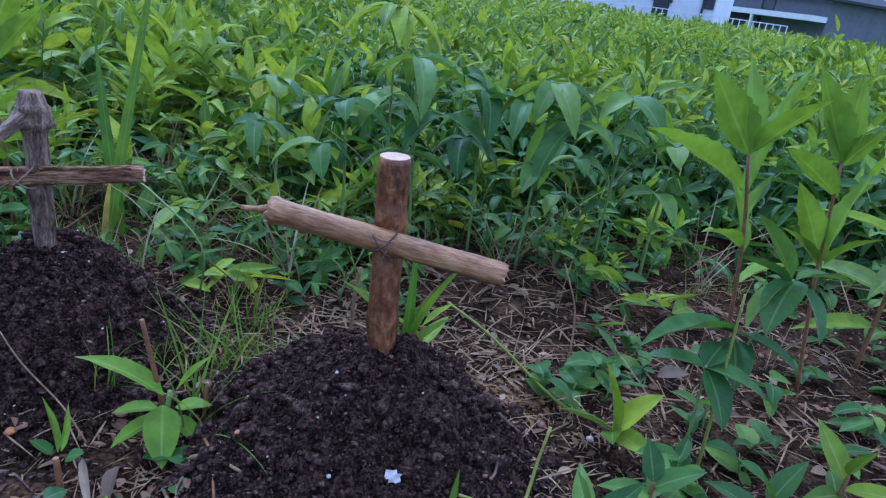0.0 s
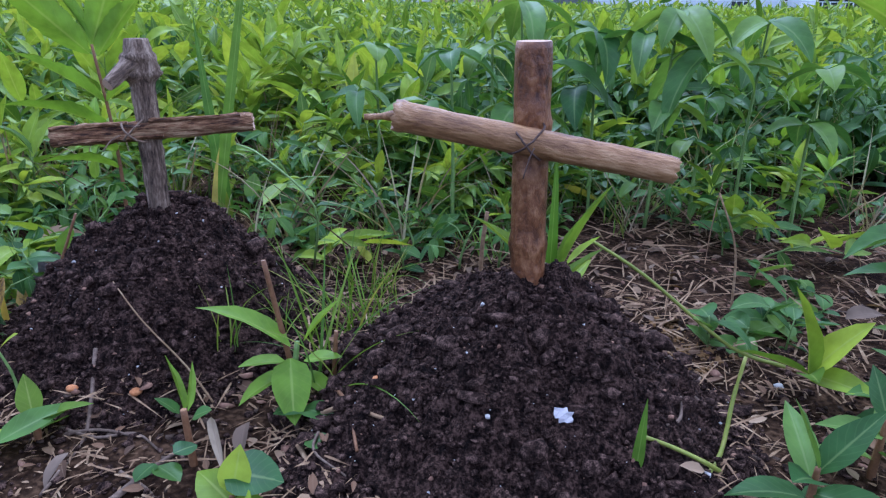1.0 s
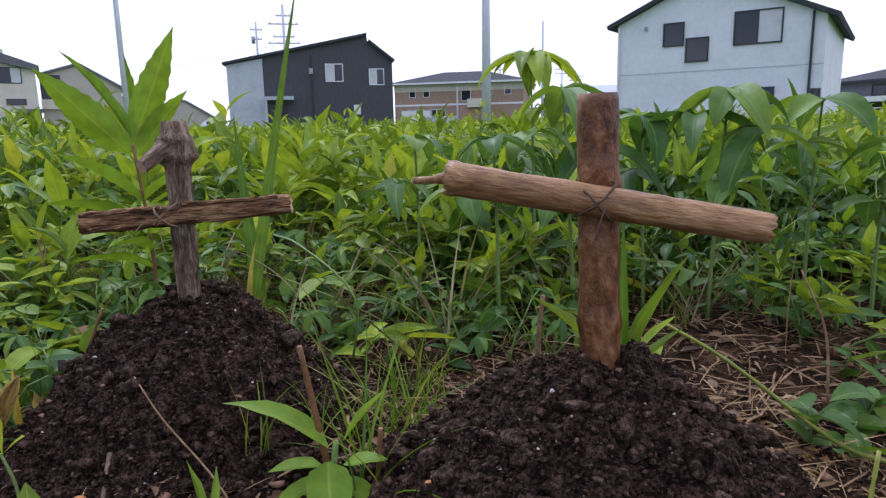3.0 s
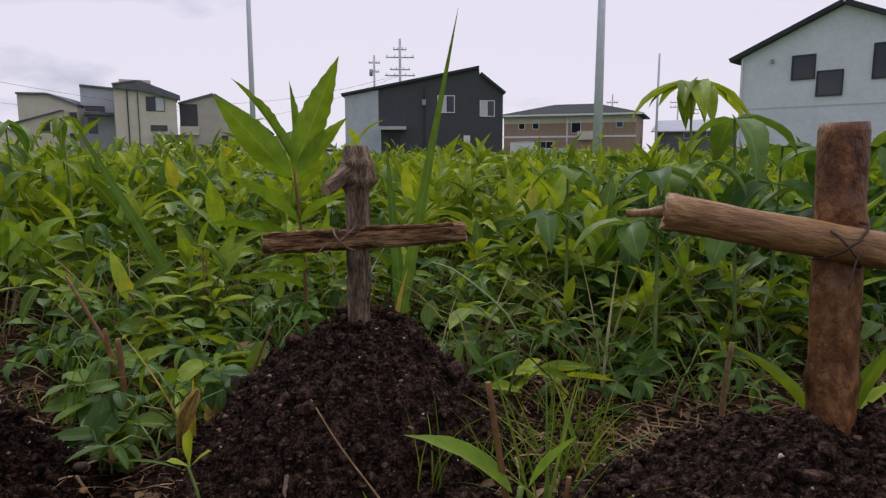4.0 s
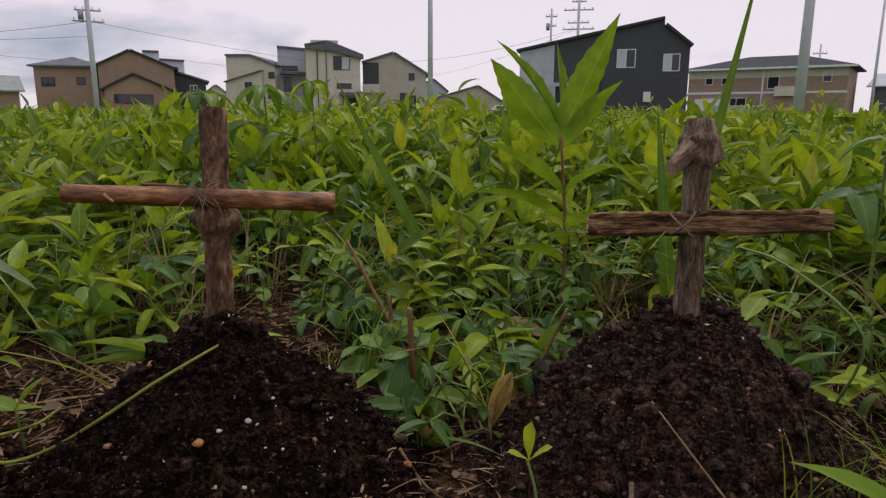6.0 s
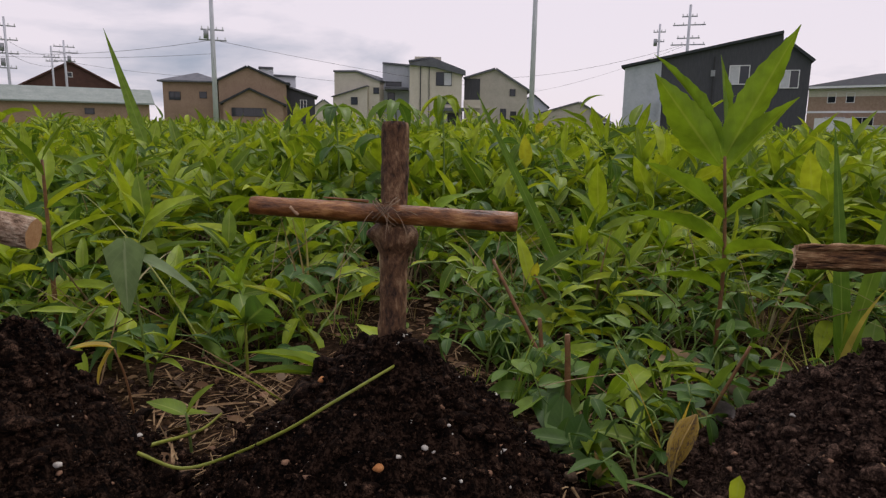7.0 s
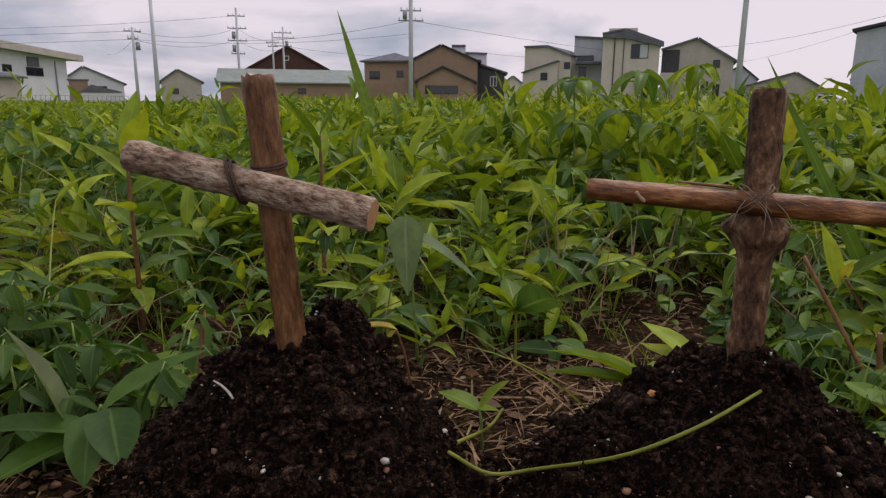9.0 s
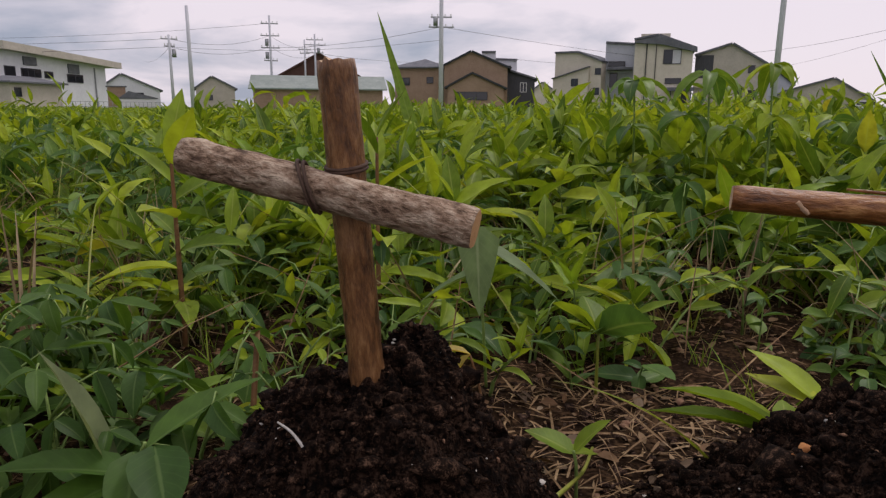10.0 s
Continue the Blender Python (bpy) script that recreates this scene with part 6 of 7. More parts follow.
drooping((0.39, 0.88), [((0.39, 0.87, 0.24), 5, 0.085, 0.45), ((0.42, 0.86, 0.19), 4, 0.08, 0.35)], "weed with long hanging green leaflets", 32, OVATE, 0.026)
drooping((0.62, 0.82), [((0.62, 0.81, 0.25), 5, 0.085, 0.45), ((0.60, 0.80, 0.2), 4, 0.08, 0.4)], "weed with long hanging green leaflets", 33, OVATE, 0.028)
drooping((0.56, 0.80), [((0.56, 0.795, 0.16), 4, 0.07, 0.35), ((0.54, 0.78, 0.11), 3, 0.065, 0.3)], "weed with hanging dark green leaflets", 34, OVATE, 0.026)
drooping((0.68, 0.78), [((0.68, 0.77, 0.20), 4, 0.075, 0.4), ((0.66, 0.75, 0.14), 4, 0.07, 0.4)], "weed with hanging dark green leaflets", 9, OVATE, 0.028)

# low weed in front, between two mounds, with a cut reddish stalk
g = plant("young_weed", "young weed with broad pale green leaves beside cut stalks", (0.200, 0.318))
stalk(g, [(0.200, 0.318, -0.005), (0.200, 0.316, 0.02), (0.203, 0.317, 0.046)], (0.0028, 0.0018))
for base, tip, w, kind, var in [((0.198, 0.316, 0.042), (0.134, 0.312, 0.068), 0.020, "lance", 2), ((0.207, 0.319, 0.046), (0.232, 0.325, 0.077), 0.014, "lance", 0), ((0.198, 0.314, 0.034), (0.214, 0.276, 0.008), 0.026, "ovate", 1),
                                ((0.195, 0.313, 0.032), (0.168, 0.297, 0.034), 0.015, "ovate", 1), ((0.206, 0.319, 0.030), (0.233, 0.322, 0.034), 0.016, "ovate", 1), ((0.198, 0.315, 0.022), (0.172, 0.285, 0.012), 0.016, "ovate", 2), ((0.203, 0.319, 0.02), (0.235, 0.30, 0.010), 0.015, "ovate", 2)]:
    leaf_to(g, base, tip, w, kind, var, mat=FRESH)
for p, q, r in [((0.199, 0.325, -0.005), (0.183, 0.318, 0.104), 0.0026), ((0.161, 0.243, -0.01), (0.159, 0.243, 0.036), 0.0030), ((0.222, 0.33, -0.005), (0.228, 0.326, 0.052), 0.0022), ((-0.44, -0.02, -0.01), (-0.48, 0.0, 0.085), 0.0026), ((-0.42, 0.05, -0.01), (-0.45, 0.06, 0.06), 0.002), ((-0.262, 0.225, -0.01), (-0.266, 0.228, 0.055), 0.0026), ((-0.075, 0.42, 0.0), (-0.045, 0.44, 0.085), 0.0018)]:
    g = plant("cut_stalk", "cut reddish-brown stalk standing in the earth", p, "stalk", "cut stalks")
    stick("stem", p, q, r * 0.85, r * 0.65, (REDSTEM, BARK_TAN), g, int(abs(p[0]) * 1000), gnarl=0.1, knots=3, rings=10)

# small plants before the second mound and between the third and fourth
g = plant("small_seedling", "small bright green seedling on bare soil", (0.010, 0.284))
stalk(g, [(0.010, 0.284, -0.005), (0.008, 0.284, 0.02), (0.003, 0.282, 0.040)], (0.0012, 0.0008))
for tip in ((-0.006, 0.274, 0.046), (0.004, 0.284, 0.064), (0.016, 0.288, 0.050)):
    leaf_to(g, (0.004, 0.2825, 0.040), tip, 0.008, "spoon", 1)
g = plant("small_seedling", "small seedling with two broad leaves on bare soil", (-0.338, 0.152))
stalk(g, [(-0.338, 0.152, -0.005), (-0.337, 0.150, 0.02), (-0.340, 0.150, 0.030)], (0.0012, 0.0009))
for tip, w in (((-0.365, 0.132, 0.036), 0.020), ((-0.330, 0.168, 0.050), 0.016), ((-0.345, 0.172, 0.020), 0.016)):
    leaf_to(g, (-0.340, 0.150, 0.028), tip, w, "ovate", 1, LANCE)
g = plant("long_leaved_weed", "low weed with long arching green leaves", (-0.262, 0.232))
for tip, w, var in (((-0.305, 0.178, 0.078), 0.013, 2), ((-0.25, 0.262, 0.085), 0.015, 1), ((-0.318, 0.215, 0.065), 0.015, 2), ((-0.322, 0.188, 0.055), 0.012, 1), ((-0.288, 0.262, 0.06), 0.014, 1)):
    leaf_to(g, (-0.262, 0.230, 0.055), tip, w, "lance", var)
g = plant("long_leaved_weed", "low weed with long arching green leaves", (-0.255, 0.17))
leaf_to(g, (-0.285, 0.215, 0.02), (-0.30, 0.10, 0.10), 0.006, "blade", 2)

# climbing weed with arrow-shaped leaves behind the fourth mound
g = plant("arrow_leaved_weed", "weed with arrow-shaped grey-green leaves", (-0.50, 0.19))
stalk(g, [(-0.50, 0.19, -0.01), (-0.498, 0.182, 0.08), (-0.49, 0.172, 0.140)], (0.0014, 0.0009))
for base, tip, w in (((-0.492, 0.172, 0.138), (-0.470, 0.163, 0.074), 0.034), ((-0.498, 0.180, 0.12), (-0.45, 0.22, 0.085), 0.026), ((-0.5, 0.185, 0.1), (-0.53, 0.14, 0.07), 0.026), ((-0.5, 0.185, 0.13), (-0.54, 0.22, 0.11), 0.026)):
    leaf_to(g, base, tip, w, "arrow", 1, GREYGREEN)
g = plant("yellowing_weed", "small weed with yellow drooping leaves", (-0.437, 0.150))
stalk(g, [(-0.437, 0.150, -0.005), (-0.440, 0.146, 0.03), (-0.444, 0.140, 0.055)], (0.0011, 0.0008), REDSTEM)
for tip, w in (((-0.456, 0.108, 0.058), 0.010), ((-0.450, 0.128, 0.024), 0.014)):
    leaf_to(g, (-0.444, 0.140, 0.056), tip, w, "ovate", 2, YELLOW)

# leaves beside the fourth mound
g = plant("broad_leaved_weed", "weed with broad leaves, one showing its pale downy underside", (-0.435, -0.085))
stalk(g, [(-0.435, -0.085, -0.005), (-0.432, -0.08, 0.03), (-0.426, -0.074, 0.05)], (0.0016, 0.001))
leaf_to(g, (-0.452, -0.092, 0.012), (-0.468, -0.119, 0.097), 0.026, "lance", 1, PALELEAF, 0.3)
for base, tip, w, kind in (((-0.426, -0.074, 0.046), (-0.452, -0.004, 0.064), 0.022, "lance"), ((-0.424, -0.07, 0.048), (-0.378, -0.069, 0.030), 0.030, "ovate"), ((-0.428, -0.08, 0.045), (-0.385, -0.088, 0.02), 0.024, "ovate"), ((-0.43, -0.08, 0.03), (-0.45, -0.15, 0.04), 0.026, "ovate"), ((-0.43, -0.08, 0.03), (-0.41, -0.14, 0.02), 0.03, "ovate")):
    leaf_to(g, base, tip, w, kind, 1, DEEP_SHADE)

# small weeds between the second and third mounds
rng1 = np.random.default_rng(12)
xyq = np.column_stack([rng1.normal(-0.10, 0.03, 16), rng1.normal(0.345, 0.04, 16)])
xyq = xyq[clear_of_mounds(xyq, 0.97)]
# dark leaf colour here carries the shade of the gap
plant_things("trifoliate_weed", "dark green weed with broad leaves in threes", "tri", xyq[:3], rng1.uniform(0.03, 0.06, len(xyq))[:3], rng1, "weeds between mounds", DEEP_SHADE)
plant_things("low_weed", "small low weed with rounded leaves on bare earth", "low", xyq[3:7], rng1.uniform(0.012, 0.03, len(xyq))[3:7], rng1, "weeds between mounds", DEEP_SHADE)

# tall leafy weeds at the end of the row
rng2 = np.random.default_rng(21)
xyq = np.column_stack([rng2.uniform(-0.66, -0.43, 18), rng2.uniform(-0.24, 0.03, 18)])
xyq = xyq[clear_of_mounds(xyq, 1.0)]
plant_things("trifoliate_weed", "dark green weed with broad leaves in threes", "tri", xyq, rng2.uniform(0.045, 0.095, len(xyq)), rng2, "weeds beside the last mound", DEEP_SHADE)
xyq = np.column_stack([rng2.uniform(-0.62, -0.42, 12), rng2.uniform(-0.22, 0.02, 12)])
xyq = xyq[clear_of_mounds(xyq, 1.0)]
plant_things("low_weed", "small low weed with rounded leaves on bare earth", "low", xyq, rng2.uniform(0.02, 0.05, len(xyq)), rng2, "weeds beside the last mound")


def leafy_stalk(foot, height, n, ln, w, seed, lean=(0, 0), mat=None):
    rnd = random.Random(seed)
    if height > 0.08:
        g = plant("tall_leafy_weed", "tall weed with long broad leaves on a dark stem", foot, group="tall leafy weeds")
    else:
        g = plant("broad_leaved_weed", "low weed with broad pointed green leaves", foot, group="low leafy weeds")
    top = (foot[0] + lean[0], foot[1] + lean[1], height)
    stalk(g, [(foot[0], foot[1], -0.01), ((foot[0] + top[0]) / 2, (foot[1] + top[1]) / 2, height * 0.5), top], (0.003, 0.0015), REDSTEM)
    for k in range(n):
        s = 0.14 + 0.86 * k / (n - 1)
        a = 2.4 * k + rnd.uniform(-0.3, 0.3) + seed
        b = (foot[0] + lean[0] * s, foot[1] + lean[1] * s, height * s)
        up = -0.25 + 1.25 * s ** 2 + rnd.uniform(-0.15, 0.15)
        l = ln * (0.75 + 0.4 * math.sin(math.pi * s * 0.9)) * rnd.uniform(0.8, 1.15)
        c = math.cos(up)
        leaf_to(g, b, (b[0] + math.cos(a) * l * c, b[1] + math.sin(a) * l * c, b[2] + math.sin(up) * l), w * rnd.uniform(0.8, 1.2), "lance", 0 if s > 0.85 else (1 if s > 0.5 else 2), mat=mat, roll=rnd.uniform(-0.4, 0.4))


g = plant("tall_leafy_weed", "tall weed with broad pointed leaves on a dark stem", (0.685, 0.465), group="tall leafy weeds")
stalk(g, [(0.685, 0.465, -0.01), (0.66, 0.465, 0.17), (0.639, 0.465, 0.259)], (0.0023, 0.0014), REDSTEM)
for base, tip, w, var, roll in (((0.639, 0.465, 0.259), (0.597, 0.485, 0.322), 0.036, 0, 1.2),
                                ((0.639, 0.465, 0.259), (0.63, 0.495, 0.337), 0.034, 0, 0.3),
                                ((0.643, 0.465, 0.262), (0.681, 0.435, 0.315), 0.024, 1, -0.6),
                                ((0.642, 0.465, 0.229), (0.53, 0.425, 0.275), 0.026, 1, 0.6),
                                ((0.654, 0.465, 0.199), (0.671, 0.485, 0.243), 0.020, 1, -0.8),
                                ((0.648, 0.465, 0.222), (0.701, 0.535, 0.338), 0.024, 0, -1.0),
                                ((0.658, 0.465, 0.175), (0.6, 0.435, 0.195), 0.020, 2, 0.4),
                                ((0.66, 0.465, 0.17), (0.657, 0.525, 0.233), 0.020, 1, 0.8),
                                ((0.667, 0.465, 0.142), (0.724, 0.495, 0.156), 0.022, 2, -0.4)):
    leaf_to(g, base, tip, w, "toothed", var, roll=roll)
g = plant("tall_leafy_weed", "tall weed with broad pointed leaves on a dark stem", (0.800, 0.530), group="tall leafy weeds")
stalk(g, [(0.800, 0.530, -0.01), (0.771, 0.53, 0.141), (0.756, 0.53, 0.252)], (0.0023, 0.0014), REDSTEM)
for base, tip, w, var, roll in (((0.756, 0.53, 0.252), (0.722, 0.56, 0.333), 0.034, 0, 1.1),
                                ((0.756, 0.53, 0.252), (0.757, 0.55, 0.333), 0.038, 0, -1.1),
                                ((0.757, 0.53, 0.249), (0.776, 0.51, 0.289), 0.026, 1, -0.7),
                                ((0.763, 0.53, 0.219), (0.677, 0.5, 0.262), 0.026, 1, 0.7),
                                ((0.771, 0.53, 0.151), (0.711, 0.53, 0.228), 0.026, 1, 1.0),
                                ((0.774, 0.53, 0.154), (0.789, 0.55, 0.246), 0.034, 1, -1.0),
                                ((0.776, 0.53, 0.149), (0.812, 0.51, 0.19), 0.022, 2, -0.5),
                                ((0.773, 0.53, 0.142), (0.735, 0.56, 0.174), 0.022, 2, 0.7)):
    leaf_to(g, base, tip, w, "toothed", var, roll=roll)
g = plant("trifoliate_weed", "weed with broad dark green leaves in threes on littered earth", (0.665, 0.44))
stalk(g, [(0.665, 0.44, -0.01), (0.668, 0.442, 0.04), (0.7, 0.44, 0.162)], (0.0018, 0.0010))
for base, tip, w, var, roll in (((0.697, 0.44, 0.163), (0.665, 0.47, 0.208), 0.028, 1, 0.9),
                                ((0.698, 0.44, 0.159), (0.637, 0.43, 0.18), 0.014, 1, 0.3),
                                ((0.699, 0.44, 0.16), (0.649, 0.41, 0.124), 0.024, 2, 0.5),
                                ((0.702, 0.44, 0.161), (0.66, 0.39, 0.129), 0.032, 2, 0.2),
                                ((0.705, 0.44, 0.16), (0.72, 0.4, 0.122), 0.024, 2, -0.3),
                                ((0.702, 0.44, 0.162), (0.759, 0.46, 0.159), 0.022, 2, -0.3),
                                ((0.666, 0.44, 0.102), (0.6, 0.43, 0.101), 0.022, 2, 0.3),
                                ((0.668, 0.44, 0.103), (0.71, 0.4, 0.093), 0.028, 2, -0.2),
                                ((0.666, 0.44, 0.097), (0.656, 0.39, 0.073), 0.030, 2, 0.0),
                                ((0.665, 0.44, 0.103), (0.557, 0.38, 0.11), 0.026, 2, 0.2)):
    leaf_to(g, base, tip, w, "ovate", var, OVATE, roll)
leafy_stalk((0.90, 0.60), 0.270, 12, 0.095, 0.027, 1)
leafy_stalk((-0.66, 0.16), 0.20, 11, 0.075, 0.021, 9)
leafy_stalk((-0.72, -0.02), 0.19, 11, 0.075, 0.022, 10)
for foot, hh in (((0.74, 0.34), 0.04), ((0.385, 0.43), 0.07)):
    leafy_stalk(foot, hh, 6, 0.045, 0.016, int(foot[0] * 100))
leafy_stalk((0.520, 0.258), 0.03, 7, 0.048, 0.021, 51, mat=OVATE)
leafy_stalk((0.575, 0.305), 0.035, 6, 0.045, 0.018, 53, mat=OVATE)
leafy_stalk((0.66, 0.30), 0.04, 6, 0.05, 0.02, 54, mat=OVATE)
leafy_stalk((0.205, 0.205), 0.012, 4, 0.03, 0.018, 57)
leafy_stalk((0.05, 0.25), 0.012, 4, 0.035, 0.016, 58)
xyq = np.column_stack([rng2.uniform(0.50, 0.95, 26), rng2.uniform(0.22, 0.62, 26)])
xyq = xyq[clear_of_mounds(xyq, 1.0)]
plant_things("low_weed", "small low weed with rounded leaves on littered earth", "low", xyq, rng2.uniform(0.01, 0.04, len(xyq)), rng2, "weeds at the row's end")
# grass between the first two mounds
xyq = np.column_stack([rng2.normal(0.210, 0.03, 13), rng2.normal(0.43, 0.045, 13)])
plant_things("grass_tuft", "tuft of thin bright green grass between mounds", "grass", xyq, rng2.uniform(0.05, 0.10, len(xyq)), rng2, "grass between mounds")
# upright strap leaves behind the first cross
g = plant("strap_leaved_weed", "weed with long strap-like leaves behind a cross", (0.372, 0.405))
for tip, w, kind, var in (((0.371, 0.406, 0.172), 0.013, "blade", 0), ((0.412, 0.402, 0.146), 0.014, "lance", 1), ((0.410, 0.400, 0.098), 0.020, "lance", 1), ((0.31, 0.41, 0.115), 0.016, "lance", 2)):
    leaf_to(g, (0.372, 0.405, 0.05), tip, w, kind, var)
stalk(g, [(0.372, 0.405, 0.0), (0.372, 0.405, 0.06)], (0.002, 0.0015), n=3)


# ---- small things lying about ----
def lying(name, label, pts, radii, mat, category, n=12, sides=7):
    c = curve_points(pts, n)
    o = c[0]
    rr = [radii[0] + (radii[1] - radii[0]) * i / n for i in range(n + 1)]
    v, f = tube([p - o for p in c], rr, sides)
    ob = new(name, mesh_of(name, v, f, mat))
    ob.location = o
    return tagged(ob, label, category)


def on_top(pts, lift):
    return [(x, y, top_z(x, y) + lift) for x, y in pts]


lying("fallen_vine", "long yellow-green stem lying over a soil mound", [(-0.1735, 0.2075, 0.0975), (-0.1790, 0.165, 0.085), (-0.2065, 0.145, 0.062), (-0.262, 0.138, 0.028), (-0.280, 0.117, 0.022), (-0.292, 0.096, 0.036)], (0.0009, 0.0012), LIMESTEM, "stem", 24)
lying("fallen_vine", "short yellow-green stem lying on littered earth", [(-0.3735, 0.195, 0.004), (-0.345, 0.162, 0.010), (-0.304, 0.108, 0.032)], (0.0010, 0.0014), LIMESTEM, "stem")
lying("dry_twig", "thin pale dry twig on a soil mound", [(0.056, 0.3385, 0.070), (0.088, 0.319, 0.051), (0.121, 0.312, 0.022), (0.150, 0.292, 0.008)], (0.0005, 0.0008), STRAW, "twig")
lying("wood_chip", "pale wooden splinter on a soil mound", [(-0.348, -0.0205, 0.0845), (-0.335, -0.0175, 0.0845), (-0.321, -0.0145, 0.0805)], (0.0005, 0.0008), GRIT, "splinter")
lying("arching_vine", "yellowish stem arching down to the earth", [(0.405, 0.455, 0.085), (0.45, 0.447, 0.06), (0.52, 0.432, 0.010), (0.56, 0.42, 0.002)], (0.0013, 0.0017), LIMESTEM, "stem")
lying("upright_straw", "thin upright yellow-green stalk", [(0.640, 0.375, -0.005), (0.637, 0.378, 0.08), (0.634, 0.383, 0.165)], (0.0016, 0.001), LIMESTEM, "stem")
lying("upright_straw", "thin bent pale stalk", [(0.545, 0.52, -0.005), (0.54, 0.525, 0.06), (0.52, 0.53, 0.11)], (0.0012, 0.0008), STRAW, "stem")
g = plant("withered_grass", "yellowed grass blades leaning over bare earth", (-0.066, 0.364), "grass")
leaf_to(g, (-0.066, 0.364, 0.0), (-0.106, 0.334, 0.108), 0.007, "blade", 1, YELLOW, name="blade")
leaf_to(g, (-0.066, 0.364, 0.0), (-0.05, 0.35, 0.07), 0.005, "blade", 1, YELLOW, name="blade")
lying("upright_straw", "pale dry straw standing behind a mound", [(0.314, 0.477, -0.005), (0.3145, 0.477, 0.06), (0.318, 0.477, 0.097)], (0.0022, 0.0018), STRAW, "straw")
g = plant("young_weed", "young weed with flat green leaves on littered earth", (0.568, 0.393))
for tip, w in (((0.517, 0.405, 0.022), 0.020), ((0.546, 0.401, 0.080), 0.022), ((0.598, 0.383, 0.060), 0.024), ((0.59, 0.35, 0.02), 0.02), ((0.55, 0.35, 0.03), 0.018)):
    leaf_to(g, (0.566, 0.393, 0.012), tip, w, "ovate", 1, LANCE, 0.5)
g = plant("trifoliate_weed", "dark green weed with broad leaves in threes", (0.628, 0.385))
stalk(g, [(0.628, 0.385, -0.005), (0.626, 0.383, 0.05), (0.62, 0.378, 0.10)], (0.0015, 0.0009))
for tip, w in (((0.633, 0.345, 0.062), 0.026), ((0.572, 0.392, 0.092), 0.022), ((0.668, 0.36, 0.085), 0.024), ((0.65, 0.42, 0.1), 0.024)):
    leaf_to(g, (0.62, 0.378, 0.098), tip, w, "ovate", 2, OVATE)
lying("leaning_vine", "green stem leaning across behind a mound", [(0.14, 0.53, 0.01), (0.155, 0.50, 0.085), (0.10, 0.52, 0.125), (0.06, 0.55, 0.13)], (0.0012, 0.0009), STEM, "stem")
for pts, r in [([(0.055, 0.263), (0.085, 0.258), (0.109, 0.264), (0.135, 0.25)], 0.0017), ([(0.232, 0.272), (0.236, 0.25), (0.26, 0.235)], 0.0016), ([(0.178, 0.262), (0.19, 0.235), (0.185, 0.21)], 0.0015), ([(0.43, 0.275), (0.452, 0.29), (0.458, 0.315)], 0.002), ([(0.47, 0.33), (0.50, 0.335), (0.53, 0.36)], 0.0014),
               ([(0.12, 0.23), (0.15, 0.215), (0.17, 0.18)], 0.0018), ([(-0.10, 0.33), (-0.06, 0.345), (-0.03, 0.33)], 0.0013), ([(-0.12, 0.36), (-0.135, 0.39), (-0.16, 0.40)], 0.0012), ([(0.62, 0.33), (0.66, 0.345), (0.70, 0.33), (0.74, 0.34)], 0.0015), ([(0.55, 0.55), (0.6, 0.56), (0.66, 0.55)], 0.0016), ([(0.27, 0.47), (0.30, 0.475), (0.325, 0.47)], 0.0018)]:
    lying("dry_root", "bent dry brownish root lying on the earth", [(x, y, z) for x, y, z in on_top(pts, r * 0.6)], (r * 0.7, r * 0.4), ROOT, "twig")

# dry husk and yellow leaf by the second mound
bm = bmesh.new()
grid = []
for i in range(9):
    row = []
    for k in range(10):
        a = -2.2 + 4.4 * k / 9
        rr = 0.0085 + 0.004 * i / 8 + 0.0012 * noise.noise(Vector((i * 0.6, k * 0.8, 0)))
        row.append(bm.verts.new((rr * math.cos(a), rr * math.sin(a), 0.028 * i / 8 + 0.002 * noise.noise(Vector((k * 0.7, i * 0.3, 4))))))
    grid.append(row)
for i in range(8):
    for k in range(9):
        bm.faces.new((grid[i][k], grid[i][k + 1], grid[i + 1][k + 1], grid[i + 1][k]))
me = from_bm("dry_husk", bm, surface("dry_husk", (0.06, 0.05, 0.042), (0.13, 0.11, 0.095), (0.27, 0.235, 0.20), 120, 0.8, 0.4, 0.001), True)
ob = new("dry_husk", me)
ob.matrix_world = pose(-0.047, 0.388, top_z(-0.047, 0.388) + 0.004, 32, 18, 25) @ Matrix.Scale(0.6, 4)
tagged(ob, "curled grey dry leaf husk leaning on a mound", "dry leaf")
g = plant("yellow_leaf", "yellow and brown withered leaf beside a mound", (-0.040, 0.352), "leaf")
WITHERED = surface("withered_leaf", (0.11, 0.075, 0.06), (0.40, 0.27, 0.04), (0.30, 0.23, 0.15), 3.2, 0.7, 0.5, 0.0008, spread=(0.42, 0.52, 0.66))
leaf_to(g, (-0.046, 0.350, 0.060), (-0.055, 0.336, 0.012), 0.027, "lance", 2, WITHERED, 0.4)
leaf_to(g, (-0.046, 0.351, 0.060), (-0.049, 0.337, 0.020), 0.013, "lance", 2, WITHERED, -0.4)

# white scrap on the first mound
rnd = random.Random(5)
bm = bmesh.new()
sv = [[bm.verts.new(((i - 2) * 0.0034 + rnd.uniform(-1, 1) * 0.0007, (k - 2) * 0.0026 + rnd.uniform(-1, 1) * 0.0006, rnd.uniform(0, 1) * 0.0030)) for k in range(5)] for i in range(5)]
for i in range(4):
    for k in range(4):
        if (i, k) not in ((0, 0), (3, 3)):
            bm.faces.new((sv[i][k], sv[i + 1][k], sv[i + 1][k + 1], sv[i][k + 1]))
ob = new("paper_scrap", from_bm("paper_scrap", bm, PAPER))
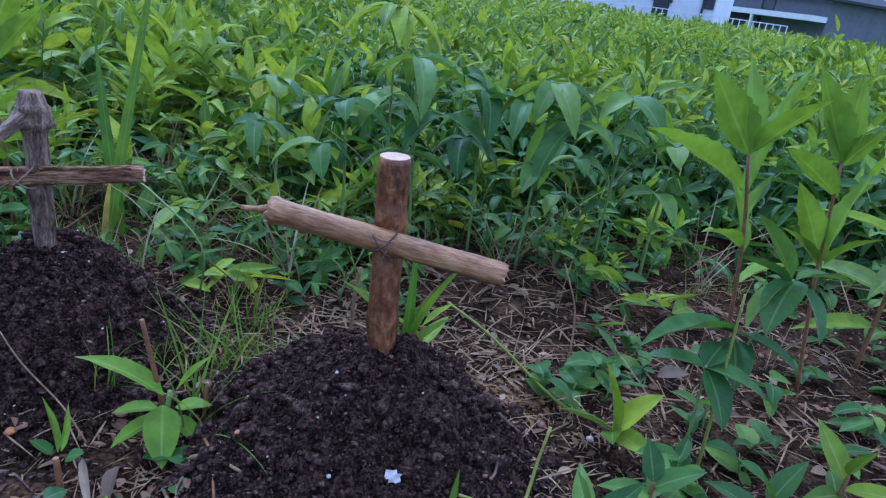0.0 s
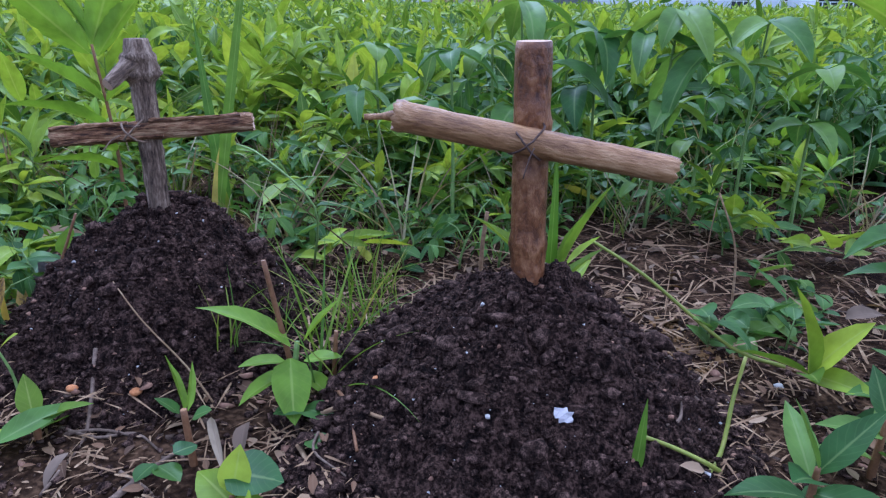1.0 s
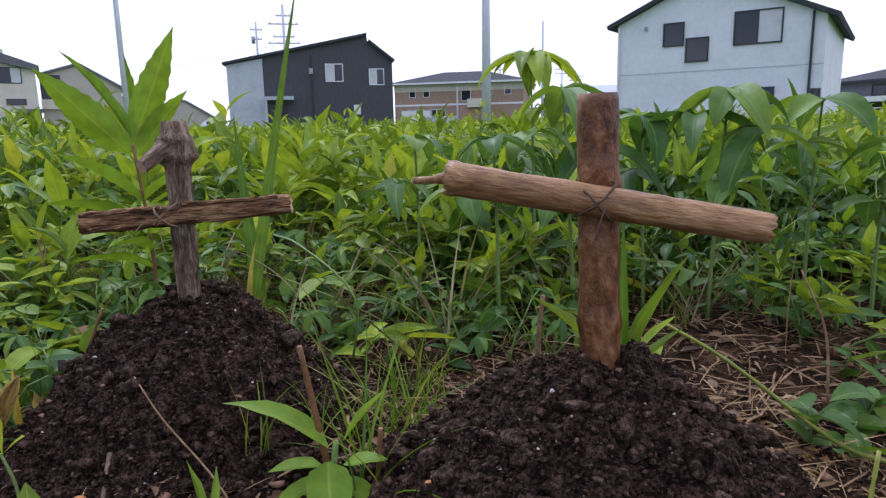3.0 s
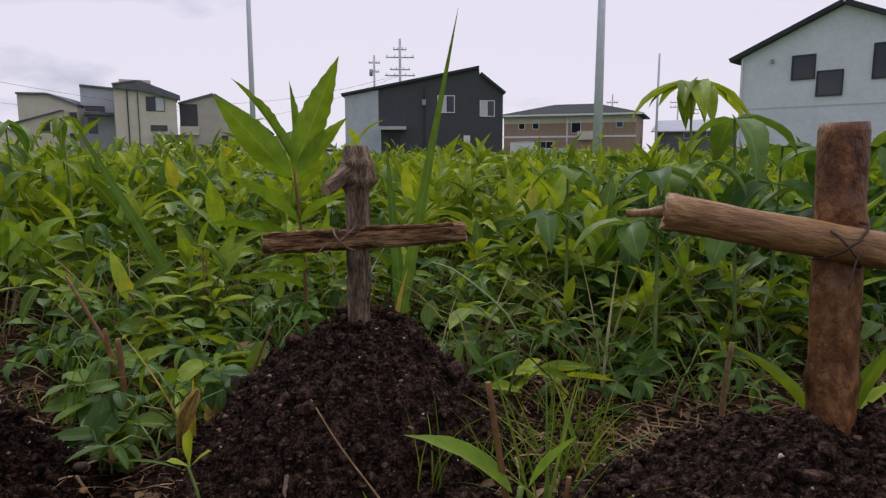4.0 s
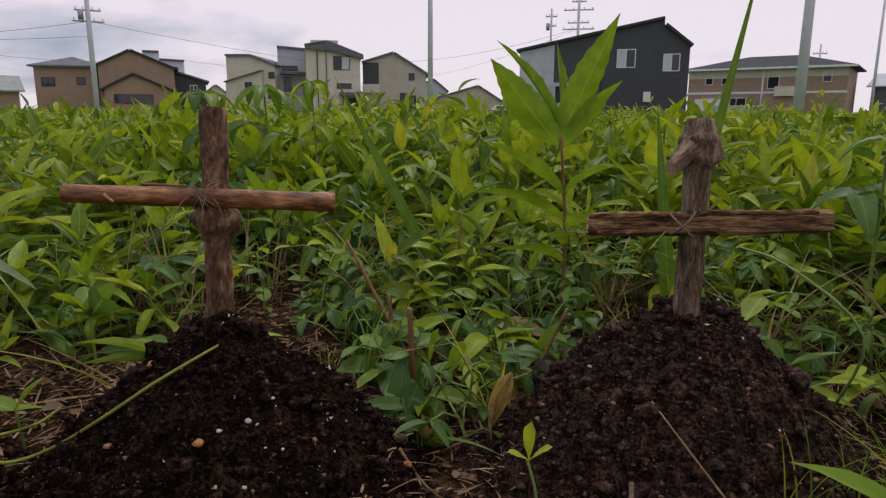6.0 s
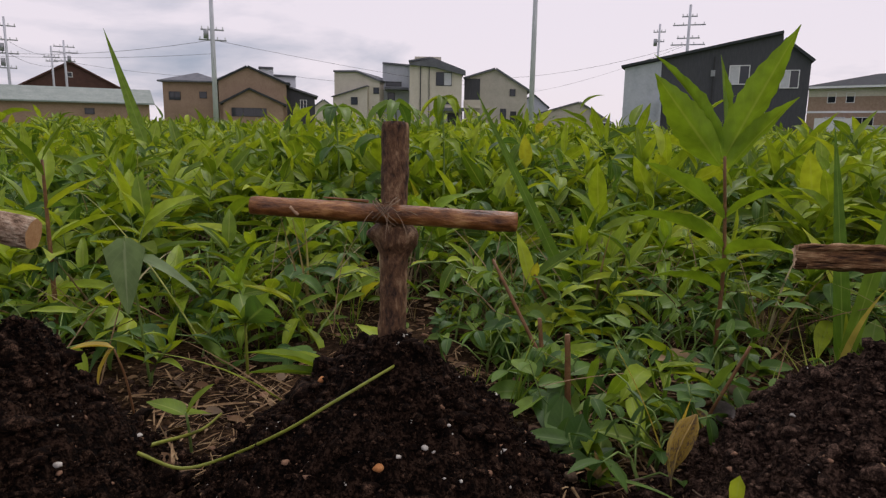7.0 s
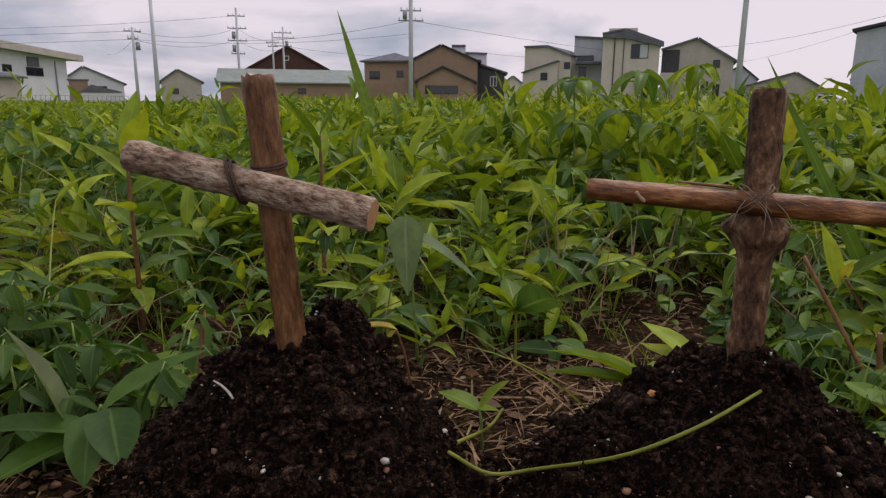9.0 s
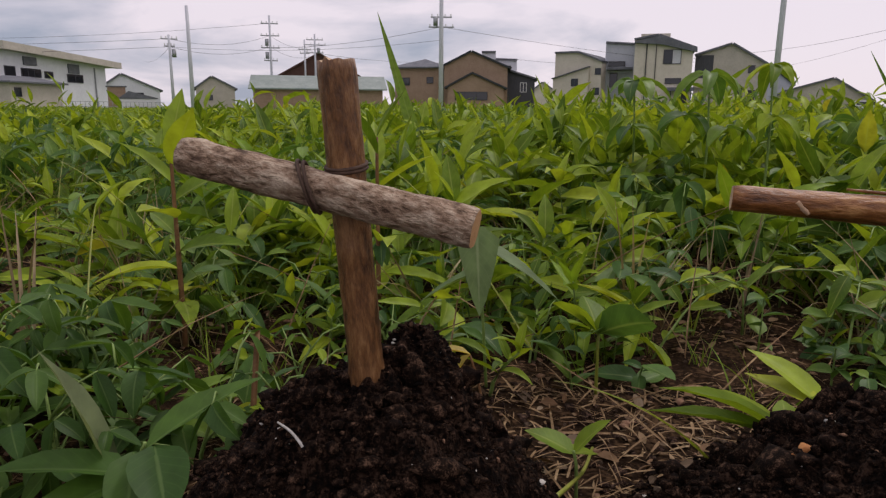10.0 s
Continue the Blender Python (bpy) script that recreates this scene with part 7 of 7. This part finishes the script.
ob.matrix_world = pose(0.3811, 0.2565, top_z(0.3811, 0.2565) + 0.003, 58, 5, 12) @ Matrix.Scale(0.78, 4)
ob.modifiers.new("thickness", "SOLIDIFY").thickness = 0.0006
tagged(ob, "crumpled white scrap on dark soil", "scrap")


def pebble(x, y, r, mat, label, seed):
    rnd = random.Random(seed)
    bm = bmesh.new()
    bmesh.ops.create_icosphere(bm, subdivisions=2, radius=1)
    for v in bm.verts:
        v.co *= 1 + 0.28 * noise.noise(v.co * 1.3 + Vector((seed * 3.1, 0, 0)))
        v.co = Vector((v.co.x * r * 1.2, v.co.y * r, v.co.z * r * 0.75))
    ob = new("pebble", from_bm("pebble", bm, mat, True))
    ob.matrix_world = pose(x, y, top_z(x, y) + r * 0.35, 0, 0, rnd.uniform(0, 360))
    tagged(ob, label, "pebble", "pebbles in the soil")


ORANGE = surface("orange_clay_pebble", (0.28, 0.10, 0.03), (0.45, 0.19, 0.06), (0.58, 0.30, 0.12), 200, 0.75, 0.4, 0.0006)
for k, (x, y, r, mat, lab) in enumerate([(-0.2295, 0.1918, 0.0042, ORANGE, "orange clay pebble on dark soil"), (-0.229, 0.1824, 0.0034, ORANGE, "orange clay pebble on dark soil"), (-0.1402, 0.1974, 0.0028, GRIT, "white pebble on dark soil"), (-0.1167, 0.2269, 0.0036, BROWNGRIT, "tan pebble on dark soil"),
                                         (-0.1444, 0.166, 0.0042, ORANGE, "reddish clay pebble on dark soil"), (-0.1989, 0.1427, 0.0034, BROWNGRIT, "tan pebble on dark soil"), (0.266, 0.2854, 0.0036, ORANGE, "orange clay pebble on dark soil"), (-0.2738, 0.013, 0.0022, GRIT, "white pebble on dark soil"), (0.3044, 0.2795, 0.0018, GRIT, "white pebble on dark soil"),
                                         (-0.0858, 0.2818, 0.004, ORANGE, "orange clay pebble on bare earth"), (0.62, 0.365, 0.005, GRIT, "pale stone on bare earth"), (0.55, 0.40, 0.0045, GRIT, "pale stone on bare earth"), (0.69, 0.345, 0.005, BROWNGRIT, "brown stone on bare earth")]):
    pebble(x, y, r * 0.68, mat, lab, k)

# ---- litter: straw, dead leaves, crumbs ----
rng3 = np.random.default_rng(33)


def litter_places(n, r0, r1):
    xy = spread(n, r0, r1, rng3, -75, 120)
    b = behind(xy)
    ok = (b > -0.28) & clear_of_mounds(xy, 0.92)
    return xy[ok]


root = thing("plant_litter", Matrix.Identity(4), "dry straw, dead leaves and crumbs strewn on the earth", "litter", kind="stuff")


def strew(xy, lo, hi, wlo, whi, kind, mat, name, lift=0.002, tilt=0.18):
    n = len(xy)
    p = np.column_stack([xy, [top_z(x, y) + lift for x, y in xy]])
    ln = lo + (hi - lo) * rng3.random(n) ** 1.8
    rows = [(np.arange(n), p, rng3.uniform(0, 6.28, n), np.abs(rng3.normal(0.06, tilt, n)), rng3.uniform(-0.6, 0.6, n), ln, rng3.uniform(wlo, whi, n) if kind == "blade" else ln * rng3.uniform(wlo, whi, n), kind, rng3.integers(0, 3, n))]
    v, f, uv = leaf_arrays(rows, MIDDLE)
    part(name, mesh_of(name, v, f, mat, uv), root, kind="stuff")


strew(litter_places(9000, 0.15, 1.4), 0.006, 0.042, 0.0005, 0.0019, "blade", STRAW, "straw", 0.002)
strew(litter_places(2600, 0.15, 1.3), 0.005, 0.018, 0.25, 0.6, "ovate", DRYLEAF, "dead_leaves", 0.002, 0.25)
strew(litter_places(9500, 0.12, 0.7), 0.004, 0.028, 0.0005, 0.0020, "blade", STRAW, "near_straw", 0.002)
strew(litter_places(1100, 0.12, 0.7), 0.004, 0.015, 0.25, 0.6, "ovate", DRYLEAF, "near_dead_leaves", 0.002, 0.25)
q = litter_places(4600, 0.3, 1.0)
q = q[((q[:, 0] > 0.25) & (behind(q) > -0.1)) | ((np.abs(q[:, 0] + 0.36) < 0.12) & (q[:, 1] < 0.32) & (q[:, 1] > 0.08))]
strew(q, 0.02, 0.075, 0.0010, 0.0026, "blade", STRAW, "coarse_straw", 0.004, 0.12)
strew(q[:260] + 0.004, 0.008, 0.024, 0.25, 0.55, "ovate", PALE_LITTER, "pale_dead_leaves", 0.003, 0.2)
strew(litter_places(1300, 0.5, 2.4), 0.06, 0.20, 0.0010, 0.0020, "blade", STRAW, "dry_stems", 0.01, 0.5)
q = litter_places(9000, 0.15, 1.3)
grains("earth_crumbs", np.column_stack([q, [top_z(x, y) + 0.0005 for x, y in q]]), 0.0006 + 0.0034 * rng3.random(len(q)) ** 3, EARTH, root, rng3)
q = litter_places(13000, 0.12, 0.7)
grains("near_crumbs", np.column_stack([q, [top_z(x, y) + 0.0008 for x, y in q]]), 0.0008 + 0.0040 * rng3.random(len(q)) ** 3, CRUMB, root, rng3)
q = litter_places(3500, 0.15, 1.3)
grains("bark_chips", np.column_stack([q, [top_z(x, y) + 0.001 for x, y in q]]), 0.0012 + 0.0045 * rng3.random(len(q)) ** 2, BROWNGRIT, root, rng3, 0.4)

# ochre clay crumbs, a big grey fallen leaf and stems at the row's end
CLAY = surface("ochre_clay", (0.09, 0.05, 0.018), (0.20, 0.115, 0.042), (0.34, 0.215, 0.09), 120, 0.95, 0.6, 0.001, spec=0.1)
clay = thing("clay_patch", Matrix.Translation((0.466, 0.446, 0.0)), "small patch of crumbly ochre clay on bare earth", "soil")
q = np.column_stack([rng3.normal(0, 0.024, 700), rng3.normal(0, 0.020, 700)])
grains("clay_soil", np.column_stack([q, [top_z(0.466 + x, 0.446 + y) + 0.0006 for x, y in q]]), 0.0007 + 0.0035 * rng3.random(len(q)) ** 2.5, CLAY, clay, rng3)
g = plant("fallen_leaf", "large pale grey dead leaf on littered earth", (0.655, 0.505), "dry leaf")
PALE_STRIP = leafy("papery_blade", [(0.0, (0.25, 0.195, 0.125)), (1.0, (0.31, 0.25, 0.165))], (0.20, 0.15, 0.09), rough=0.85, through_light=0.2, spec=0.1)
GREYLEAF = leafy("grey_dead_leaf", [(0.0, (0.12, 0.085, 0.055)), (1.0, (0.18, 0.135, 0.092))], (0.15, 0.11, 0.075), rough=0.85, through_light=0.1, spec=0.1)
leaf_to(g, (0.635, 0.502, 0.010), (0.678, 0.521, 0.006), 0.018, "lance", 2, GREYLEAF, 0.2)
g = plant("strap_grass", "single short green grass blade before a mound", (0.422, 0.244), "grass")
leaf_to(g, (0.422, 0.244, top_z(0.422, 0.244) - 0.004), (0.4242, 0.2509, 0.068), 0.0065, "blade", 0, name="blade")
lying("bent_stem", "bent yellowish stem at the foot of a weed", on_top([(0.428, 0.262), (0.445, 0.266), (0.462, 0.262), (0.474, 0.268)], 0.006), (0.0012, 0.0015), LIMESTEM, "stem")
lying("bent_stem", "pale yellowish stem rising beside a mound", [(0.462, 0.262, 0.004), (0.478, 0.285, 0.014), (0.486, 0.305, 0.040), (0.492, 0.315, 0.064)], (0.0016, 0.0011), LIMESTEM, "stem")
for pts, r in [([(0.460, 0.372), (0.474, 0.374), (0.486, 0.385), (0.492, 0.398)], 0.0022), ([(0.455, 0.380), (0.462, 0.400), (0.474, 0.415)], 0.0015), ([(0.42, 0.425), (0.45, 0.437), (0.485, 0.436)], 0.0015), ([(0.43, 0.48), (0.47, 0.475), (0.52, 0.485), (0.56, 0.48)], 0.0014)]:
    lying("dry_root", "bent dry brownish root lying on the earth", on_top(pts, r * 0.6), (r * 0.8, r * 0.5), ROOT, "twig")

# ---- clutter on the earth between the mounds ----
lying("dry_stick", "thick pale dry stick lying on dark earth", on_top([(0.129, 0.206), (0.136, 0.228), (0.145, 0.250)], 0.0017), (0.0024, 0.0014), ROOT, "twig")
lying("dry_stick", "pale dry stick lying on dark earth", on_top([(0.064, 0.259), (0.085, 0.264), (0.115, 0.261)], 0.0009), (0.0013, 0.0008), ROOT, "twig")
lying("dry_root", "twisted pale grey root beside a mound", on_top([(0.057, 0.307), (0.075, 0.262), (0.084, 0.224), (0.087, 0.204)], 0.0011), (0.0016, 0.0010), ROOT, "twig")
lying("dry_twig", "bent straw-coloured stem on dark earth", on_top([(0.211, 0.278), (0.229, 0.253), (0.243, 0.225)], 0.0014), (0.0020, 0.0012), STRAW, "twig")
lying("dry_twig", "bent straw-coloured stem on dark earth", on_top([(0.221, 0.289), (0.247, 0.278), (0.278, 0.256)], 0.0013), (0.0019, 0.0011), STRAW, "twig")
lying("dry_twig", "bent reddish stem on dark earth", on_top([(0.223, 0.318), (0.249, 0.278), (0.265, 0.242)], 0.0011), (0.0016, 0.0010), REDSTEM, "twig")
lying("dry_twig", "short pale straw between mounds", on_top([(-0.200, 0.333), (-0.219, 0.379)], 0.0008), (0.0011, 0.0007), STRAW, "twig")
lying("dry_twig", "short pale straw between mounds", on_top([(-0.095, 0.285), (-0.071, 0.283), (-0.036, 0.277)], 0.0008), (0.0011, 0.0007), STRAW, "twig")
lying("dry_branch", "dark bent branch lying between mounds", on_top([(-0.114, 0.461), (-0.094, 0.531), (-0.097, 0.632), (-0.100, 0.768)], 0.0060), (0.0022, 0.0013), REDSTEM, "branch")
lying("dry_branch", "short brown branch lying between mounds", on_top([(-0.110, 0.549), (-0.133, 0.696)], 0.0060), (0.0016, 0.0010), ROOT, "branch")
lying("dry_branch", "thin brown branch lying between mounds", on_top([(-0.160, 0.499), (-0.127, 0.518), (-0.108, 0.573)], 0.0040), (0.0014, 0.0008), REDSTEM, "branch")
g = plant("fallen_leaf", "pale papery dry blade lying on dark earth", (0.157, 0.275), "dry leaf")
leaf_to(g, (0.157, 0.275, 0.008), (0.192, 0.22, 0.006), 0.006, "lance", 1, PALE_STRIP, 0.2)
g = plant("fallen_leaf", "crumpled pale grey dead leaf", (0.185, 0.268), "dry leaf")
leaf_to(g, (0.185, 0.268, 0.012), (0.19, 0.24, 0.006), 0.012, "ovate", 2, GREYLEAF, 0.5)
g = plant("fallen_leaf", "crumpled pale grey dead leaf", (0.092, 0.210), "dry leaf")
leaf_to(g, (0.094, 0.223, 0.012), (0.092, 0.201, 0.004), 0.010, "ovate", 2, GREYLEAF, 0.3)
g = plant("fallen_leaf", "large curled brown and yellow dead leaf", (-0.054, 0.405), "dry leaf")
leaf_to(g, (-0.079, 0.398, 0.03), (-0.054, 0.405, 0.004), 0.040, "ovate", 2, WITHERED, 0.5)
leaf_to(g, (-0.085, 0.524, 0.02), (-0.062, 0.508, 0.006), 0.018, "ovate", 3, GREYLEAF, 0.3)
g = plant("fallen_leaf", "curled tan dead leaf", (-0.099, 0.521), "dry leaf")
leaf_to(g, (-0.155, 0.518, 0.03), (-0.099, 0.521, 0.02), 0.020, "lance", 2, DRYLEAF, 0.6)
g = plant("low_weed", "low weed with broad rounded leaves on dark earth", (0.197, 0.223), "weed")
leaf_to(g, (0.198, 0.212, 0.02), (0.23, 0.217, 0.014), 0.034, "ovate", 1, OVATE, 0.1)
g = plant("low_weed", "low weed with broad rounded leaves on dark earth", (0.150, 0.215), "weed")
leaf_to(g, (0.151, 0.22, 0.014), (0.147, 0.206, 0.012), 0.016, "ovate", 1, DEEP_SHADE, 0.2)
leaf_to(g, (0.154, 0.218, 0.014), (0.172, 0.211, 0.012), 0.016, "ovate", 1, DEEP_SHADE, -0.2)
leaf_to(g, (0.162, 0.223, 0.02), (0.17, 0.235, 0.018), 0.014, "ovate", 1, OVATE, 0.1)
g = plant("low_weed", "weed with a long green leaf lying low", (0.034, 0.238), "weed")
leaf_to(g, (0.046, 0.223, 0.012), (0.072, 0.264, 0.016), 0.018, "lance", 1, OVATE, 0.3)
g = plant("young_weed", "young weed with upright leaves beside a cut stalk", (0.136, 0.278), "weed")
leaf_to(g, (0.138, 0.276, 0.01), (0.109, 0.31, 0.03), 0.012, "lance", 0, FRESH, 1.1)
leaf_to(g, (0.14, 0.277, 0.01), (0.131, 0.306, 0.03), 0.006, "lance", 0, FRESH, 0.8)
leaf_to(g, (0.136, 0.273, 0.01), (0.12, 0.274, 0.02), 0.016, "ovate", 1, OVATE, 0.4)
leaf_to(g, (0.147, 0.271, 0.01), (0.16, 0.272, 0.016), 0.012, "ovate", 1, OVATE, 0.2)
g = plant("low_weed", "low spreading weed with dark green leaves", (0.205, 0.316), "weed")
leaf_to(g, (0.214, 0.289, 0.012), (0.243, 0.28, 0.01), 0.020, "ovate", 2, DEEP_SHADE, 0.0)
leaf_to(g, (0.216, 0.289, 0.012), (0.198, 0.28, 0.012), 0.018, "ovate", 2, DEEP_SHADE, 0.0)
leaf_to(g, (0.226, 0.263, 0.008), (0.247, 0.257, 0.008), 0.016, "ovate", 1, DEEP_SHADE, 0.0)
leaf_to(g, (0.219, 0.321, 0.012), (0.242, 0.3, 0.01), 0.009, "lance", 1, GREYGREEN, 0.4)
g = plant("withered_grass", "tuft of pale withered grass on bare earth", (-0.094, 0.313), "grass")
leaf_to(g, (-0.092, 0.312, 0.012), (-0.099, 0.286, 0.03), 0.006, "blade", 2, DRYGRASS, 0.3)
leaf_to(g, (-0.092, 0.312, 0.012), (-0.096, 0.306, 0.035), 0.006, "blade", 2, DRYGRASS, 0.6)
leaf_to(g, (-0.092, 0.312, 0.012), (-0.075, 0.335, 0.03), 0.005, "blade", 2, DRYGRASS, -0.6)
leaf_to(g, (-0.092, 0.312, 0.012), (-0.079, 0.305, 0.03), 0.005, "blade", 1, DRYGRASS, 0.2)
leaf_to(g, (-0.092, 0.312, 0.012), (-0.033, 0.317, 0.015), 0.005, "blade", 2, BLADE, 0.0)
g = plant("small_sprout", "small bright sprout with spoon-shaped leaves", (-0.157, 0.403), "weed")
leaf_to(g, (-0.159, 0.406, 0.02), (-0.148, 0.406, 0.057), 0.011, "spoon", 0, FRESH, 1.1)
leaf_to(g, (-0.148, 0.391, 0.006), (-0.18, 0.374, 0.012), 0.010, "ovate", 1, OVATE, 0.0)
leaf_to(g, (-0.145, 0.392, 0.006), (-0.136, 0.396, 0.01), 0.010, "ovate", 1, OVATE, 0.0)
leaf_to(g, (-0.186, 0.393, 0.02), (-0.162, 0.347, 0.01), 0.022, "ovate", 2, DEEP_SHADE, 0.2)
leaf_to(g, (-0.135, 0.336, 0.012), (-0.111, 0.328, 0.008), 0.016, "ovate", 2, DEEP_SHADE, 0.2)
leaf_to(g, (-0.318, 0.464, 0.03), (-0.298, 0.492, 0.035), 0.018, "ovate", 1, DEEP_SHADE, 0.3)
g = plant("small_sprout", "small bright sprout with spoon-shaped leaves", (-0.152, 0.437), "weed")
leaf_to(g, (-0.148, 0.417, 0.015), (-0.128, 0.417, 0.046), 0.012, "spoon", 0, FRESH, -1.0)
leaf_to(g, (-0.135, 0.389, 0.008), (-0.11, 0.384, 0.01), 0.014, "ovate", 1, FRESH, 0.0)
leaf_to(g, (-0.151, 0.384, 0.008), (-0.161, 0.365, 0.012), 0.012, "ovate", 1, OVATE, 0.0)
leaf_to(g, (-0.188, 0.419, 0.02), (-0.179, 0.394, 0.006), 0.024, "ovate", 2, DEEP_SHADE, 0.1)
g = plant("grass_tuft", "tuft of short yellow-green grass blades", (-0.112, 0.453), "grass")
leaf_to(g, (-0.108, 0.442, 0.008), (-0.129, 0.442, 0.069), 0.006, "blade", 0, BLADE, 0.9)
leaf_to(g, (-0.108, 0.442, 0.008), (-0.118, 0.442, 0.056), 0.005, "blade", 0, BLADE, 0.5)
leaf_to(g, (-0.108, 0.442, 0.008), (-0.11, 0.452, 0.052), 0.005, "blade", 1, BLADE, -0.5)
g = plant("broad_leaved_weed", "broad-leaved plant with rounded green leaves", (-0.447, 0.262), "weed")
leaf_to(g, (-0.448, 0.262, 0.051), (-0.492, 0.252, 0.065), 0.026, "ovate", 1, LANCE, 0.9)
leaf_to(g, (-0.448, 0.262, 0.051), (-0.357, 0.242, 0.085), 0.030, "ovate", 1, OVATE, -0.9)
leaf_to(g, (-0.448, 0.262, 0.051), (-0.489, 0.282, 0.069), 0.026, "ovate", 1, LANCE, 0.3)
leaf_to(g, (-0.448, 0.262, 0.051), (-0.433, 0.282, 0.081), 0.024, "ovate", 1, OVATE, -0.8)
leaf_to(g, (-0.448, 0.262, 0.051), (-0.436, 0.232, 0.055), 0.022, "ovate", 2, OVATE, 0.4)
stalk(g, [(-0.447, 0.262, -0.005), (-0.448, 0.262, 0.051)], (0.0016, 0.0012), LIMESTEM, n=4)
pebble(0.0560, 0.2790, 0.0032, ORANGE, "orange clay pebble on dark soil", 130)
pebble(0.0990, 0.2850, 0.0035, ORANGE, "reddish clay pebble on dark soil", 245)
pebble(-0.1380, 0.2150, 0.0012, GRIT, "white pebble on dark soil", 45)
pebble(-0.1280, 0.2420, 0.0017, GRIT, "white pebble on dark soil", 135)
pebble(-0.1290, 0.2790, 0.0012, GRIT, "white pebble on dark soil", 220)
g = plant("cut_stalk", "cut brown stalk standing in the earth", (-0.220, 0.438), "stalk", "cut stalks")
stick("stem", (-0.220, 0.438, -0.008), (-0.23, 0.438, 0.067), 0.0026, 0.0019, (REDSTEM, BARK_TAN), g, 345, gnarl=0.12, knots=3, rings=10)
g = plant("cut_stalk", "cut brown stalk standing in the earth", (-0.231, 0.470), "stalk", "cut stalks")
stick("stem", (-0.231, 0.470, -0.008), (-0.313, 0.47, 0.106), 0.0022, 0.0016, (REDSTEM, BARK_TAN), g, 372, gnarl=0.12, knots=3, rings=10)
g = plant("cut_stalk", "cut brown stalk standing in the earth", (-0.173, 0.404), "stalk", "cut stalks")
stick("stem", (-0.173, 0.404, -0.008), (-0.178, 0.404, 0.071), 0.0030, 0.0023, (REDSTEM, BARK_TAN), g, 1118, gnarl=0.12, knots=3, rings=10)
g = plant("cut_stalk", "cut brown stalk standing in the earth", (-0.261, 0.557), "stalk", "cut stalks")
stick("stem", (-0.261, 0.557, -0.008), (-0.321, 0.557, 0.075), 0.0020, 0.0015, (REDSTEM, BARK_TAN), g, 1120, gnarl=0.12, knots=3, rings=10)
